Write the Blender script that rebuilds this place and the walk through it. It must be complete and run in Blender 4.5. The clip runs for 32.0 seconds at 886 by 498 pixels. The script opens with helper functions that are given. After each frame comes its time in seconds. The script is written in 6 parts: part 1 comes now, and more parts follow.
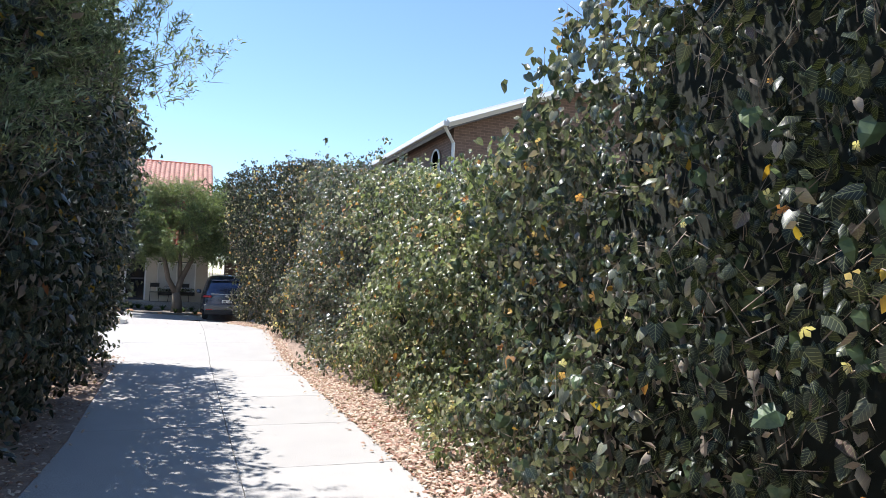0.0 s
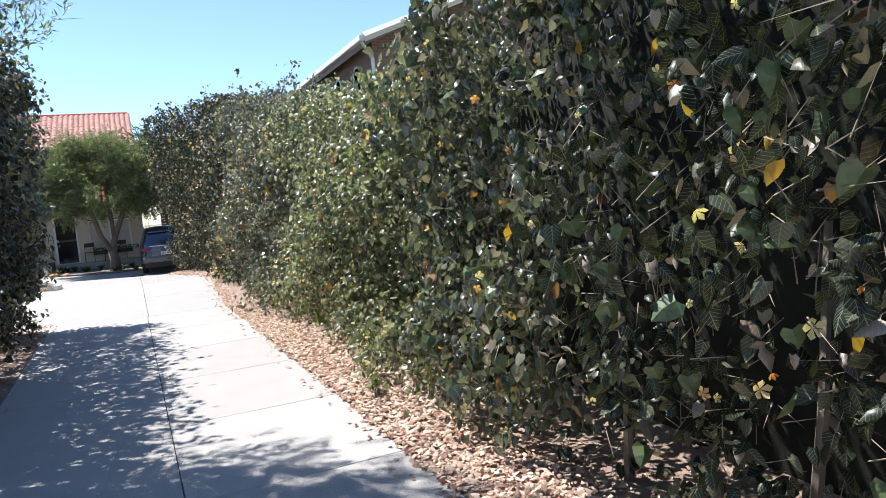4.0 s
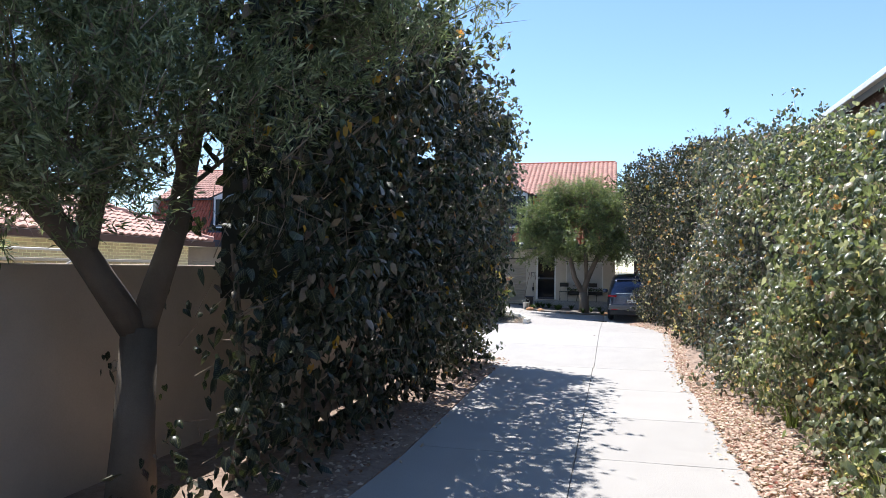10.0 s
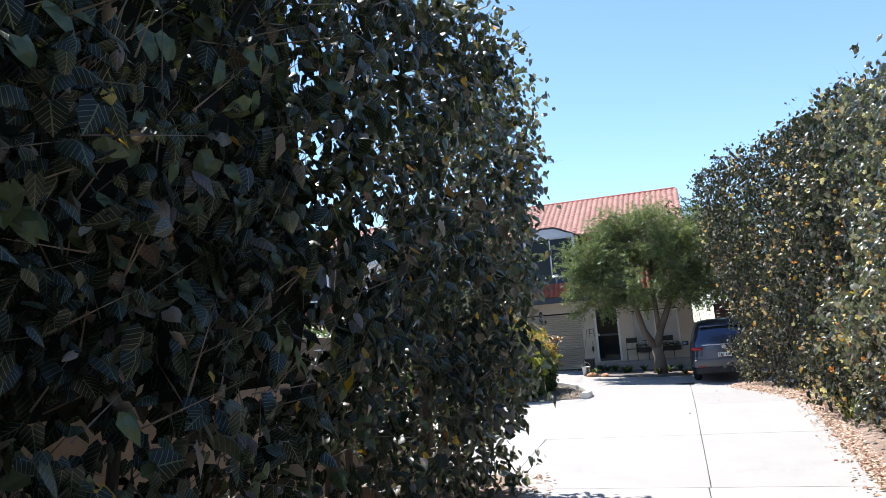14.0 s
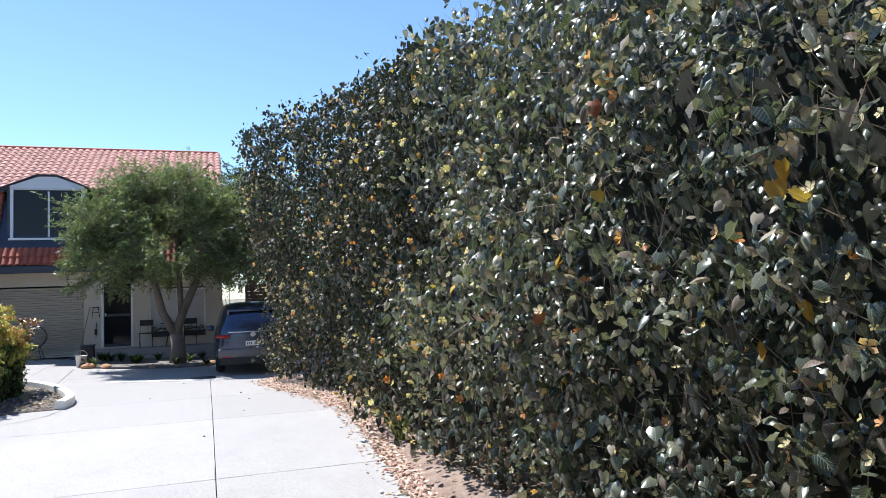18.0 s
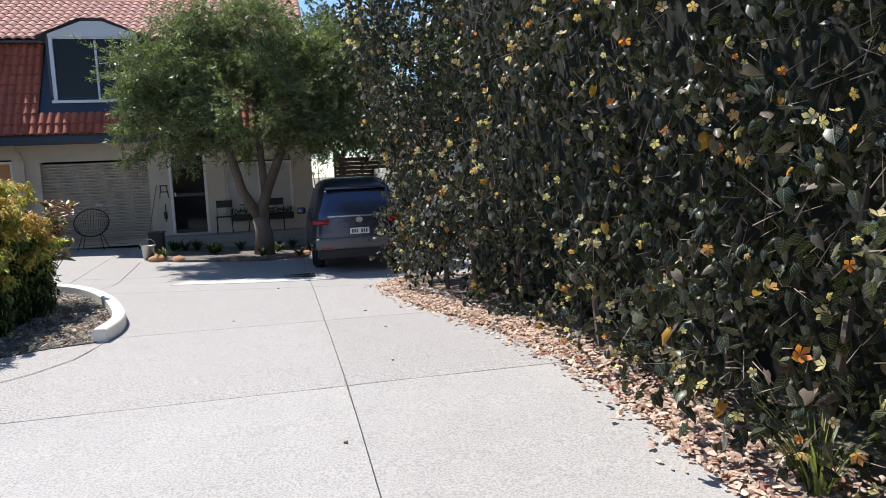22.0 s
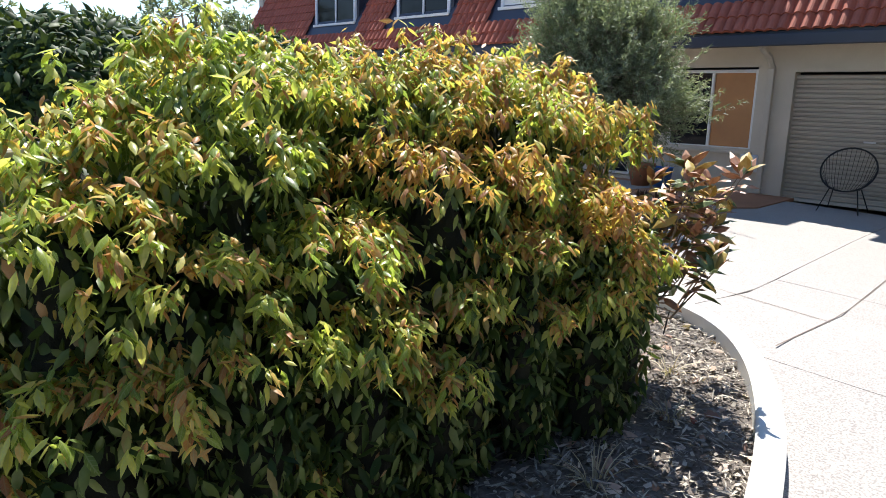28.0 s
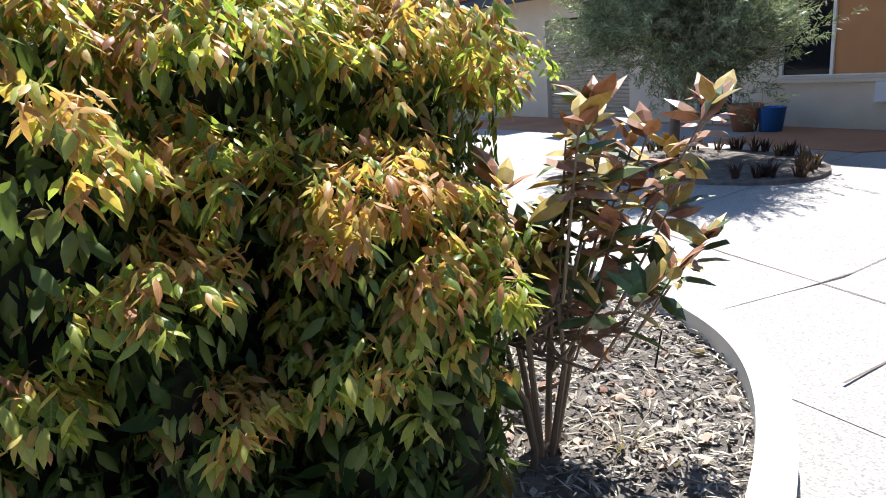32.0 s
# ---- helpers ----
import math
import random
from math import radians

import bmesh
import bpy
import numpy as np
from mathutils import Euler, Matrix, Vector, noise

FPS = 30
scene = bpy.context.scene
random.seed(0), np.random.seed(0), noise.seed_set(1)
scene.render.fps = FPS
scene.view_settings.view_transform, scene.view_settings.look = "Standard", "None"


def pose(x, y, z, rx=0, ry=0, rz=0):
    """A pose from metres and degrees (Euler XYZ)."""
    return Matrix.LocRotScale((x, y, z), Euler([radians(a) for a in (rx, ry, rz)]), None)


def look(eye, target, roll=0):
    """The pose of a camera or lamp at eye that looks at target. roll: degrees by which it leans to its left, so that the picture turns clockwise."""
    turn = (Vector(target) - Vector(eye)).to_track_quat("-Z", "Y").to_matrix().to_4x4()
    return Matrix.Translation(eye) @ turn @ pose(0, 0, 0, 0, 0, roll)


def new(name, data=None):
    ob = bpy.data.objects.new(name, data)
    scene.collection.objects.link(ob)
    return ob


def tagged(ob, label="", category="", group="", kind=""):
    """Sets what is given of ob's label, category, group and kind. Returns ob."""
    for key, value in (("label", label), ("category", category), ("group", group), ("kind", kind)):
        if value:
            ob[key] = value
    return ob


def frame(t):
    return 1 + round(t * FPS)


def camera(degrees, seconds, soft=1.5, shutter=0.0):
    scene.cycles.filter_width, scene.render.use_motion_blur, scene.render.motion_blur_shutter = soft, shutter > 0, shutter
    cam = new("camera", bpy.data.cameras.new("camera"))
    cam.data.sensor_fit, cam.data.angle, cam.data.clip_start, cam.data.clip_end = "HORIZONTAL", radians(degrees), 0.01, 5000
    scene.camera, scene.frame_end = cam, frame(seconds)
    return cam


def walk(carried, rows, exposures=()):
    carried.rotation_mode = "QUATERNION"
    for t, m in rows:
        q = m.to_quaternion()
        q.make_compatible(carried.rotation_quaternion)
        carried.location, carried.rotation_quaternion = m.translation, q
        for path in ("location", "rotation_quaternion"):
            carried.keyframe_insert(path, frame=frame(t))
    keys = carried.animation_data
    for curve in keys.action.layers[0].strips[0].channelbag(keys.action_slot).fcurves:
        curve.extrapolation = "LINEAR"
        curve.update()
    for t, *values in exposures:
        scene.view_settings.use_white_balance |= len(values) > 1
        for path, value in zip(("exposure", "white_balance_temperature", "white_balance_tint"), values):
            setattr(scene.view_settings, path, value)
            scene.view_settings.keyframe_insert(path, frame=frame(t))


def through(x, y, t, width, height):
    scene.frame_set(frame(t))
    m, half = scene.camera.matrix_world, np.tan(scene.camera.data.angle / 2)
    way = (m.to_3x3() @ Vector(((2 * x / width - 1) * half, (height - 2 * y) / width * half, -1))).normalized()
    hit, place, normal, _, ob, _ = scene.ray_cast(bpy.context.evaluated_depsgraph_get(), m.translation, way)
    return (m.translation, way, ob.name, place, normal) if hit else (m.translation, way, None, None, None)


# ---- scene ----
cam = camera(65.0, 32.0, soft=0.75)
PATH = [
    (0, (-0.277, 4.692, 1.842), (0.415, 6.566, 1.931), 2.1),
    (0.5, (-0.305, 4.693, 1.843), (0.421, 6.556, 1.882), 1.9),
    (1, (-0.303, 4.706, 1.845), (0.378, 6.586, 1.890), 1.1),
    (1.5, (-0.322, 4.705, 1.851), (0.356, 6.586, 1.911), 0.2),
    (2, (-0.304, 4.707, 1.850), (0.387, 6.583, 1.905), -0.5),
    (2.5, (-0.300, 4.691, 1.847), (0.418, 6.557, 1.880), -1.8),
    (4.5, (0.302, 5.028, 1.851), (1.092, 6.852, 1.635), -6.4),
    (5, (0.396, 5.301, 1.908), (1.059, 7.169, 1.641), -8.3),
    (5.5, (0.518, 5.549, 1.959), (0.796, 7.510, 1.681), -8.6),
    (6, (0.469, 5.865, 1.954), (0.234, 7.849, 1.874), -7.3),
    (6.5, (0.529, 5.932, 2.045), (-0.225, 7.783, 2.110), -2.9),
    (7, (0.759, 5.749, 2.034), (-0.126, 7.496, 2.440), -0.5),
    (7.5, (0.783, 5.738, 2.024), (-0.144, 7.405, 2.628), -0.4),
    (8, (0.768, 5.744, 2.031), (-0.145, 7.338, 2.822), -1.7),
    (8.5, (0.782, 5.724, 2.048), (-0.142, 7.292, 2.877), -1.3),
    (9, (0.816, 5.738, 2.029), (-0.149, 7.400, 2.583), 0.5),
    (9.1, (0.830, 5.749, 2.016), (-0.142, 7.430, 2.493), 0.1),
    (9.5, (0.788, 5.876, 1.937), (-0.091, 7.660, 2.152), -0.1),
    (10, (0.617, 6.504, 1.825), (0.144, 8.447, 1.880), 0.8),
    (10.5, (0.507, 7.148, 1.782), (0.459, 9.147, 1.795), -2.5),
    (11, (0.468, 7.739, 1.814), (0.358, 9.735, 1.889), -1.9),
    (11.5, (0.370, 8.456, 1.739), (0.312, 10.454, 1.811), -2.8),
    (12, (0.243, 9.178, 1.717), (-0.060, 11.155, 1.747), -3.4),
    (12.5, (0.169, 9.901, 1.741), (-0.413, 11.811, 1.851), -1.8),
    (13, (0.079, 10.545, 1.762), (-0.424, 12.475, 1.903), -3.5),
    (13.5, (0.117, 11.416, 1.656), (-0.454, 13.321, 1.866), -3.4),
    (15.5, (0.243, 13.061, 1.875), (-0.384, 14.935, 2.181), -6.9),
    (16, (0.251, 13.440, 1.826), (0.157, 15.425, 2.049), -3.9),
    (16.5, (0.305, 13.988, 1.832), (0.665, 15.938, 2.094), -0.8),
    (17, (0.249, 14.390, 1.828), (0.911, 16.270, 1.993), -1.6),
    (17.5, (0.197, 14.952, 1.861), (0.866, 16.828, 2.046), -3.1),
    (18, (0.234, 15.545, 1.834), (0.881, 17.434, 1.952), -2.0),
    (18.5, (0.182, 16.063, 1.776), (0.883, 17.935, 1.846), -3.2),
    (19, (0.238, 16.694, 1.750), (0.866, 18.593, 1.744), -2.8),
    (19.5, (0.218, 17.159, 1.736), (0.971, 19.012, 1.752), -2.8),
    (20, (0.207, 17.801, 1.728), (0.866, 19.689, 1.745), -2.9),
    (20.5, (0.145, 18.546, 1.701), (0.677, 20.473, 1.644), -2.3),
    (21, (0.063, 19.251, 1.721), (0.598, 21.176, 1.641), -2.7),
    (21.5, (0.010, 19.924, 1.724), (0.369, 21.889, 1.632), -2.6),
    (22, (-0.081, 20.556, 1.746), (0.360, 22.494, 1.522), -2.5),
    (22.5, (-0.155, 21.171, 1.767), (0.068, 23.145, 1.536), -3.8),
    (23, (-0.368, 21.732, 1.761), (-0.348, 23.718, 1.530), -2.1),
    (23.5, (-0.546, 22.440, 1.723), (-0.934, 24.384, 1.457), -1.0),
    (24, (-0.646, 22.991, 1.737), (-1.329, 24.842, 1.409), 0.0),
    (24.5, (-0.833, 23.542, 1.762), (-1.572, 25.357, 1.361), 0.1),
    (26.5, (-1.132, 25.555, 1.785), (-2.424, 27.005, 1.307), 3.6),
    (27, (-1.247, 26.058, 1.771), (-2.410, 27.574, 1.180), 1.6),
    (27.5, (-1.187, 26.524, 1.850), (-2.356, 28.037, 1.261), 4.5),
    (28, (-1.232, 26.897, 1.859), (-2.631, 28.259, 1.426), 1.3),
    (28.5, (-1.316, 27.290, 1.842), (-2.841, 28.508, 1.409), -2.6),
    (29, (-1.333, 27.643, 1.827), (-2.923, 28.769, 1.373), -0.2),
    (29.5, (-1.442, 27.965, 1.803), (-2.982, 29.161, 1.357), 1.5),
    (30, (-1.506, 28.188, 1.771), (-3.085, 29.334, 1.330), 0.4),
    (30.5, (-1.546, 28.275, 1.750), (-3.131, 29.395, 1.266), 0.1),
    (31, (-1.548, 28.348, 1.743), (-3.009, 29.591, 1.179), -1.7),
    (31.5, (-1.574, 28.592, 1.740), (-3.098, 29.766, 1.195), -1.9),
    (32, (-1.496, 28.961, 1.670), (-3.132, 29.988, 1.151), -4.6),
]
walk(cam, [(t, look(eye, target, roll)) for t, eye, target, roll in PATH], [(0, 0.9, 6300, 10), (5.5, 0.88, 6300, 10), (6.5, 0.78, 6300, 10), (7.0, 0.78, 6300, 10), (7.5, 0.75, 6300, 10), (9.0, 0.72, 6300, 10), (10.0, 0.86, 6300, 10), (13.0, 0.93, 6300, 10), (16.0, 0.88, 6150, 10), (17.0, 0.84, 6000, 10), (19.0, 0.74, 6050, 10), (22.0, 0.5, 6400, 10), (24.0, 0.32, 6650, 12), (26.5, 0.88, 6700, 12), (28.0, 0.98, 6600, 10), (30.0, 1.22, 6450, 10), (32.0, 1.08, 6350, 10)])

# ---- world, sun, exposure ----
world = bpy.data.worlds.new("world")
scene.world = world
world.use_nodes = True
wn = world.node_tree.nodes
sky = wn.new("ShaderNodeTexSky")
sky.sky_type, sky.sun_disc = "NISHITA", False
SUN = Vector((-0.36, 0.44, 1.0)).normalized()
sky.sun_elevation = math.asin(SUN.z)
sky.sun_rotation = math.atan2(SUN.x, SUN.y)
sky.air_density, sky.dust_density, sky.ozone_density = 0.95, 0.0, 4.0
wn["Background"].inputs["Strength"].default_value = 0.125
world.node_tree.links.new(sky.outputs["Color"], wn["Background"].inputs["Color"])
sun = new("sun", bpy.data.lights.new("sun", "SUN"))
sun.data.energy, sun.data.angle, sun.data.color = 5.0, radians(0.55), (1.0, 0.97, 0.925)
sun.matrix_world = look(SUN * 60, (0, 0, 0))


# ---- materials ----
class Mat:
    """A small builder for one node material."""

    def __init__(self, name, rough=0.6, metal=0.0):
        self.m = bpy.data.materials.new(name)
        self.m.use_nodes = True
        self.t = self.m.node_tree
        self.b = self.t.nodes["Principled BSDF"]
        self.out = self.t.nodes["Material Output"]
        self.b.inputs["Roughness"].default_value = rough
        self.b.inputs["Metallic"].default_value = metal

    def node(self, kind, **values):
        n = self.t.nodes.new(kind)
        for k, v in values.items():
            n.inputs[k.replace("_", " ")].default_value = v
        return n

    def link(self, a, b):
        self.t.links.new(a, b)

    def coords(self):
        return self.t.nodes.new("ShaderNodeNewGeometry").outputs["Position"]

    def noise(self, scale, detail=4.0, rough=0.6, vec=None):
        n = self.node("ShaderNodeTexNoise", Scale=scale, Detail=detail, Roughness=rough)
        self.link(vec if vec else self.coords(), n.inputs["Vector"])
        return n.outputs["Fac"]

    def ramp(self, fac, stops):
        r = self.t.nodes.new("ShaderNodeValToRGB")
        e = r.color_ramp.elements
        while len(e) < len(stops):
            e.new(0.5)
        for i, (p, c) in enumerate(stops):
            e[i].position, e[i].color = p, (*c, 1)
        self.link(fac, r.inputs["Fac"])
        return r.outputs["Color"]

    def mix(self, fac, a, b, mode="MIX"):
        n = self.t.nodes.new("ShaderNodeMix")
        n.data_type, n.blend_type = "RGBA", mode
        for s, v in ((n.inputs[0], fac), (n.inputs[6], a), (n.inputs[7], b)):
            if isinstance(v, (int, float)):
                s.default_value = v
            elif isinstance(v, tuple):
                s.default_value = (*v, 1)
            else:
                self.link(v, s)
        return n.outputs[2]

    def color(self, c):
        if isinstance(c, tuple):
            self.b.inputs["Base Color"].default_value = (*c, 1)
        else:
            self.link(c, self.b.inputs["Base Color"])
        return self

    def bump(self, h, strength=0.3, dist=0.01):
        n = self.node("ShaderNodeBump", Strength=strength, Distance=dist)
        self.link(h, n.inputs["Height"])
        self.link(n.outputs["Normal"], self.b.inputs["Normal"])
        return self


def plain(name, c, rough=0.6, metal=0.0, scale=9.0, vary=0.18, bump=0.15):
    """A paint or stone with soft blotches, fine grain and slight relief."""
    m = Mat(name, rough, metal)
    big, fine = m.noise(scale * 0.12, 5), m.noise(scale * 8, 3)
    dark = tuple(v * (1 - vary) for v in c)
    light = tuple(min(1, v * (1 + vary * 0.6)) for v in c)
    a = m.ramp(big, [(0.3, dark), (0.7, light)])
    b = m.mix(0.25, a, m.ramp(fine, [(0.3, dark), (0.7, light)]))
    m.color(b)
    if bump:
        m.bump(fine, bump, 0.004)
    return m.m


def leaf_mat(name, stops, rough=0.42, through=0.35, spec=0.5, veins=0.0, glow=0.5):
    """Leaves: each leaf picks its colour; thin, light shines through; paler veins."""
    m = Mat(name, rough)
    g = m.t.nodes.new("ShaderNodeNewGeometry")
    c = m.ramp(g.outputs["Random Per Island"], stops)
    c = m.mix(0.35, c, m.ramp(m.noise(60, 2), [(0.35, (0.55, 0.6, 0.5)), (0.7, (1.0, 1.0, 0.95))]), "MULTIPLY")
    if veins:
        uv = m.t.nodes.new("ShaderNodeUVMap")
        s = m.t.nodes.new("ShaderNodeSeparateXYZ")
        m.link(uv.outputs[0], s.inputs[0])

        def op(kind, a, b=0.0):
            n = m.t.nodes.new("ShaderNodeMath")
            n.operation = kind
            for q, v in zip(n.inputs, (a, b)):
                if isinstance(v, (int, float)):
                    q.default_value = v
                else:
                    m.link(v, q)
            return n.outputs[0]
        ax = op("ABSOLUTE", s.outputs[0])
        side = op("LESS_THAN", op("FRACT", op("MULTIPLY", op("SUBTRACT", s.outputs[1], op("MULTIPLY", ax, 0.75)), 5.5)), 0.14)
        lines = op("MAXIMUM", op("LESS_THAN", ax, 0.022), side)
        c = m.mix(op("MULTIPLY", lines, veins), c, m.mix(0.6, c, (0.42, 0.45, 0.22)))
        m.bump(lines, 0.5, 0.003)
    m.color(c)
    m.b.inputs["Specular IOR Level"].default_value = spec
    tr = m.t.nodes.new("ShaderNodeBsdfTranslucent")
    m.link(m.mix(glow, c, m.mix(0.5, (0.30, 0.36, 0.06), m.mix(1.0, c, (2.6, 2.8, 1.2), "MULTIPLY"))), tr.inputs["Color"])
    mx = m.t.nodes.new("ShaderNodeMixShader")
    mx.inputs[0].default_value = through
    m.link(m.b.outputs[0], mx.inputs[1])
    m.link(tr.outputs[0], mx.inputs[2])
    m.link(mx.outputs[0], m.out.inputs["Surface"])
    return m.m


def concrete(name, c, agg=0.5):
    """Broomed or exposed-aggregate concrete: stains, specks, fine relief."""
    m = Mat(name, 0.85)
    big, mid, fine = m.noise(0.5, 9, 0.75), m.noise(4.5, 7, 0.75), m.noise(75, 2, 0.6)
    v = m.node("ShaderNodeTexVoronoi", Scale=70.0)
    m.link(m.coords(), v.inputs["Vector"])
    d = tuple(x * 0.72 for x in c)
    col = m.ramp(big, [(0.28, d), (0.5, c), (0.75, tuple(min(1, x * 1.12) for x in c))])
    col = m.mix(0.45, col, m.ramp(mid, [(0.36, d), (0.62, c), (0.75, tuple(min(1, x * 1.15) for x in c))]))
    col = m.mix(0.4, col, m.ramp(m.noise(1.5, 8, 0.8), [(0.36, tuple(x * 0.66 for x in c)), (0.55, c), (0.72, tuple(min(1, x * 1.2) for x in c))]))
    col = m.mix(agg * 0.7, col, m.mix(1.0, c, m.ramp(fine, [(0.36, (0.36, 0.35, 0.34)), (0.48, (0.92, 0.91, 0.9)), (0.6, (1.32, 1.3, 1.28))]), "MULTIPLY"))
    o = m.t.nodes.new("ShaderNodeObjectInfo")
    col = m.mix(0.18, col, m.ramp(o.outputs["Random"], [(0.0, d), (1.0, tuple(min(1, x * 1.1) for x in c))]))
    m.color(col)
    m.bump(fine, 0.25 + 0.5 * agg, 0.006)
    return m.m


M_CONC = concrete("driveway_concrete", (0.395, 0.372, 0.35), 0.65)
M_AGG = concrete("aggregate_concrete", (0.37, 0.346, 0.327), 1.0)
M_PATCH = concrete("smooth_concrete", (0.52, 0.50, 0.465), 0.1)
M_YEL = concrete("warm_concrete", (0.47, 0.44, 0.36), 0.35)
M_JOINT = plain("joint_dirt", (0.16, 0.13, 0.11), 0.95)


def soil_mat(name, a, b, c):
    m = Mat(name, 0.95)
    f = m.noise(7, 8, 0.75)
    m.color(m.ramp(f, [(0.25, a), (0.5, b), (0.75, c)]))
    m.bump(m.noise(30, 6, 0.8), 0.8, 0.03)
    return m.m


M_SOIL = soil_mat("dry_soil", (0.16, 0.11, 0.085), (0.32, 0.225, 0.17), (0.46, 0.35, 0.28))
M_MULCH = soil_mat("bark_mulch", (0.07, 0.058, 0.05), (0.17, 0.145, 0.125), (0.36, 0.31, 0.27))
M_GROUND = soil_mat("far_ground", (0.16, 0.13, 0.09), (0.22, 0.19, 0.13), (0.3, 0.26, 0.2))
G = (0.022, 0.042, 0.016)
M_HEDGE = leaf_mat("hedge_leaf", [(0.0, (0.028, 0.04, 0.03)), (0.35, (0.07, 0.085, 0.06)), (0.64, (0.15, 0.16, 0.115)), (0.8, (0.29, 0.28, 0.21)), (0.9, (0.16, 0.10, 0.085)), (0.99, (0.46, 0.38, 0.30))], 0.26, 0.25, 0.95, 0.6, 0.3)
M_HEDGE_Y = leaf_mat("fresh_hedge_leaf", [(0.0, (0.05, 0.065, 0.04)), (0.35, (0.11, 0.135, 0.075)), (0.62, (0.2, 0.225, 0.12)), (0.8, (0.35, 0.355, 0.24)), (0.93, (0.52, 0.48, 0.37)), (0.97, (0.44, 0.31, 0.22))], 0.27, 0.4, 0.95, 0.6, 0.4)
# Dark leaves taken near black, so the colour itself carries the hedges' shade.
M_HEDGE_SHADE = leaf_mat("shade_dark_hedge_leaf", [(0.0, (0.009, 0.013, 0.011)), (0.5, (0.016, 0.023, 0.017)), (0.78, (0.034, 0.044, 0.03)), (0.88, (0.12, 0.12, 0.085)), (0.92, (0.08, 0.045, 0.045)), (0.97, (0.3, 0.24, 0.2))], 0.36, 0.08, 0.28, 0.5, 0.35)
M_FLOWER = leaf_mat("yellow_flower", [(0.0, (0.75, 0.62, 0.30)), (0.5, (0.8, 0.68, 0.42)), (0.8, (0.75, 0.42, 0.18)), (1.0, (0.8, 0.25, 0.05))], 0.6, 0.4)
M_OLDLEAF = leaf_mat("turning_leaf", [(0.0, (0.55, 0.28, 0.03)), (0.5, (0.6, 0.38, 0.05)), (1.0, (0.30, 0.08, 0.04))], 0.5, 0.3)
M_NEEDLE = leaf_mat("narrow_leaf", [(0.0, (0.06, 0.085, 0.042)), (0.5, (0.16, 0.195, 0.11)), (0.85, (0.38, 0.41, 0.26)), (1.0, (0.58, 0.6, 0.45))], 0.28, 0.45, 0.95)
M_FEATHER = leaf_mat("feathery_leaf", [(0.0, (0.055, 0.085, 0.04)), (0.5, (0.13, 0.175, 0.08)), (0.85, (0.25, 0.29, 0.125)), (1.0, (0.38, 0.41, 0.2))], 0.42, 0.35)
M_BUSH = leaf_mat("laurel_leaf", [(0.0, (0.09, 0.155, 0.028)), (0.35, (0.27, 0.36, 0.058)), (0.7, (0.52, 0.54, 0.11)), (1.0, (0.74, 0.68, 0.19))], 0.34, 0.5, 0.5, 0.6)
M_TIP = leaf_mat("copper_leaf", [(0.0, (0.44, 0.16, 0.08)), (0.4, (0.60, 0.30, 0.10)), (0.7, (0.68, 0.42, 0.11)), (1.0, (0.72, 0.57, 0.15))], 0.45, 0.4, 0.45, 0.5)
# Duller, darker laurel tones that hold the shade below the bush's rims.
M_SHADE = leaf_mat("shaded_laurel_leaf", [(0.0, (0.07, 0.115, 0.028)), (0.6, (0.14, 0.2, 0.05)), (0.9, (0.24, 0.27, 0.075)), (1.0, (0.34, 0.17, 0.09))], 0.4, 0.3)
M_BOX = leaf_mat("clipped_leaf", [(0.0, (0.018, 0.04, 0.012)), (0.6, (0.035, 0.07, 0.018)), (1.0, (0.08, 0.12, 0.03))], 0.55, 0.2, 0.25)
M_OLIVE = leaf_mat("olive_leaf", [(0.0, (0.10, 0.13, 0.085)), (0.6, (0.2, 0.24, 0.16)), (1.0, (0.36, 0.40, 0.3))], 0.5, 0.35)
M_LITTER = leaf_mat("dry_litter", [(0.0, (0.26, 0.13, 0.10)), (0.3, (0.50, 0.33, 0.26)), (0.75, (0.70, 0.55, 0.46)), (0.88, (0.75, 0.62, 0.52)), (1.0, (0.36, 0.12, 0.09))], 0.8, 0.15, 0.2)
M_CHIP = leaf_mat("wood_chip", [(0.0, (0.11, 0.09, 0.078)), (0.5, (0.30, 0.26, 0.22)), (0.85, (0.50, 0.45, 0.39)), (1.0, (0.66, 0.56, 0.42))], 0.9, 0.0, 0.2)
M_BARK = plain("grey_bark", (0.17, 0.135, 0.105), 0.9, 0, 14, 0.45, 0.8)
M_TWIG = plain("dry_twig", (0.27, 0.21, 0.16), 0.9, 0, 14, 0.3, 0.3)
# Near-black filler that paints the shade inside hedges and bush.
M_CORE = plain("inner_shade_fill", (0.018, 0.02, 0.012), 1.0, 0, 20, 0.6, 0.9)
M_WALL = plain("cream_render", (0.60, 0.53, 0.43), 0.85)
M_WALL2 = plain("tan_render", (0.55, 0.455, 0.36), 0.85)
M_WHITE = plain("white_paint", (0.78, 0.76, 0.72), 0.5, 0, 9, 0.07, 0.05)
M_KERB = plain("painted_kerb", (0.80, 0.78, 0.72), 0.7, 0, 12, 0.12, 0.3)
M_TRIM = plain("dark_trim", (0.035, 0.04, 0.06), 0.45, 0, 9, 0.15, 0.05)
M_GLASS = plain("dark_window", (0.012, 0.014, 0.018), 0.06, 0, 9, 0.1, 0)
M_GLASS.node_tree.nodes["Principled BSDF"].inputs["Specular IOR Level"].default_value = 0.2


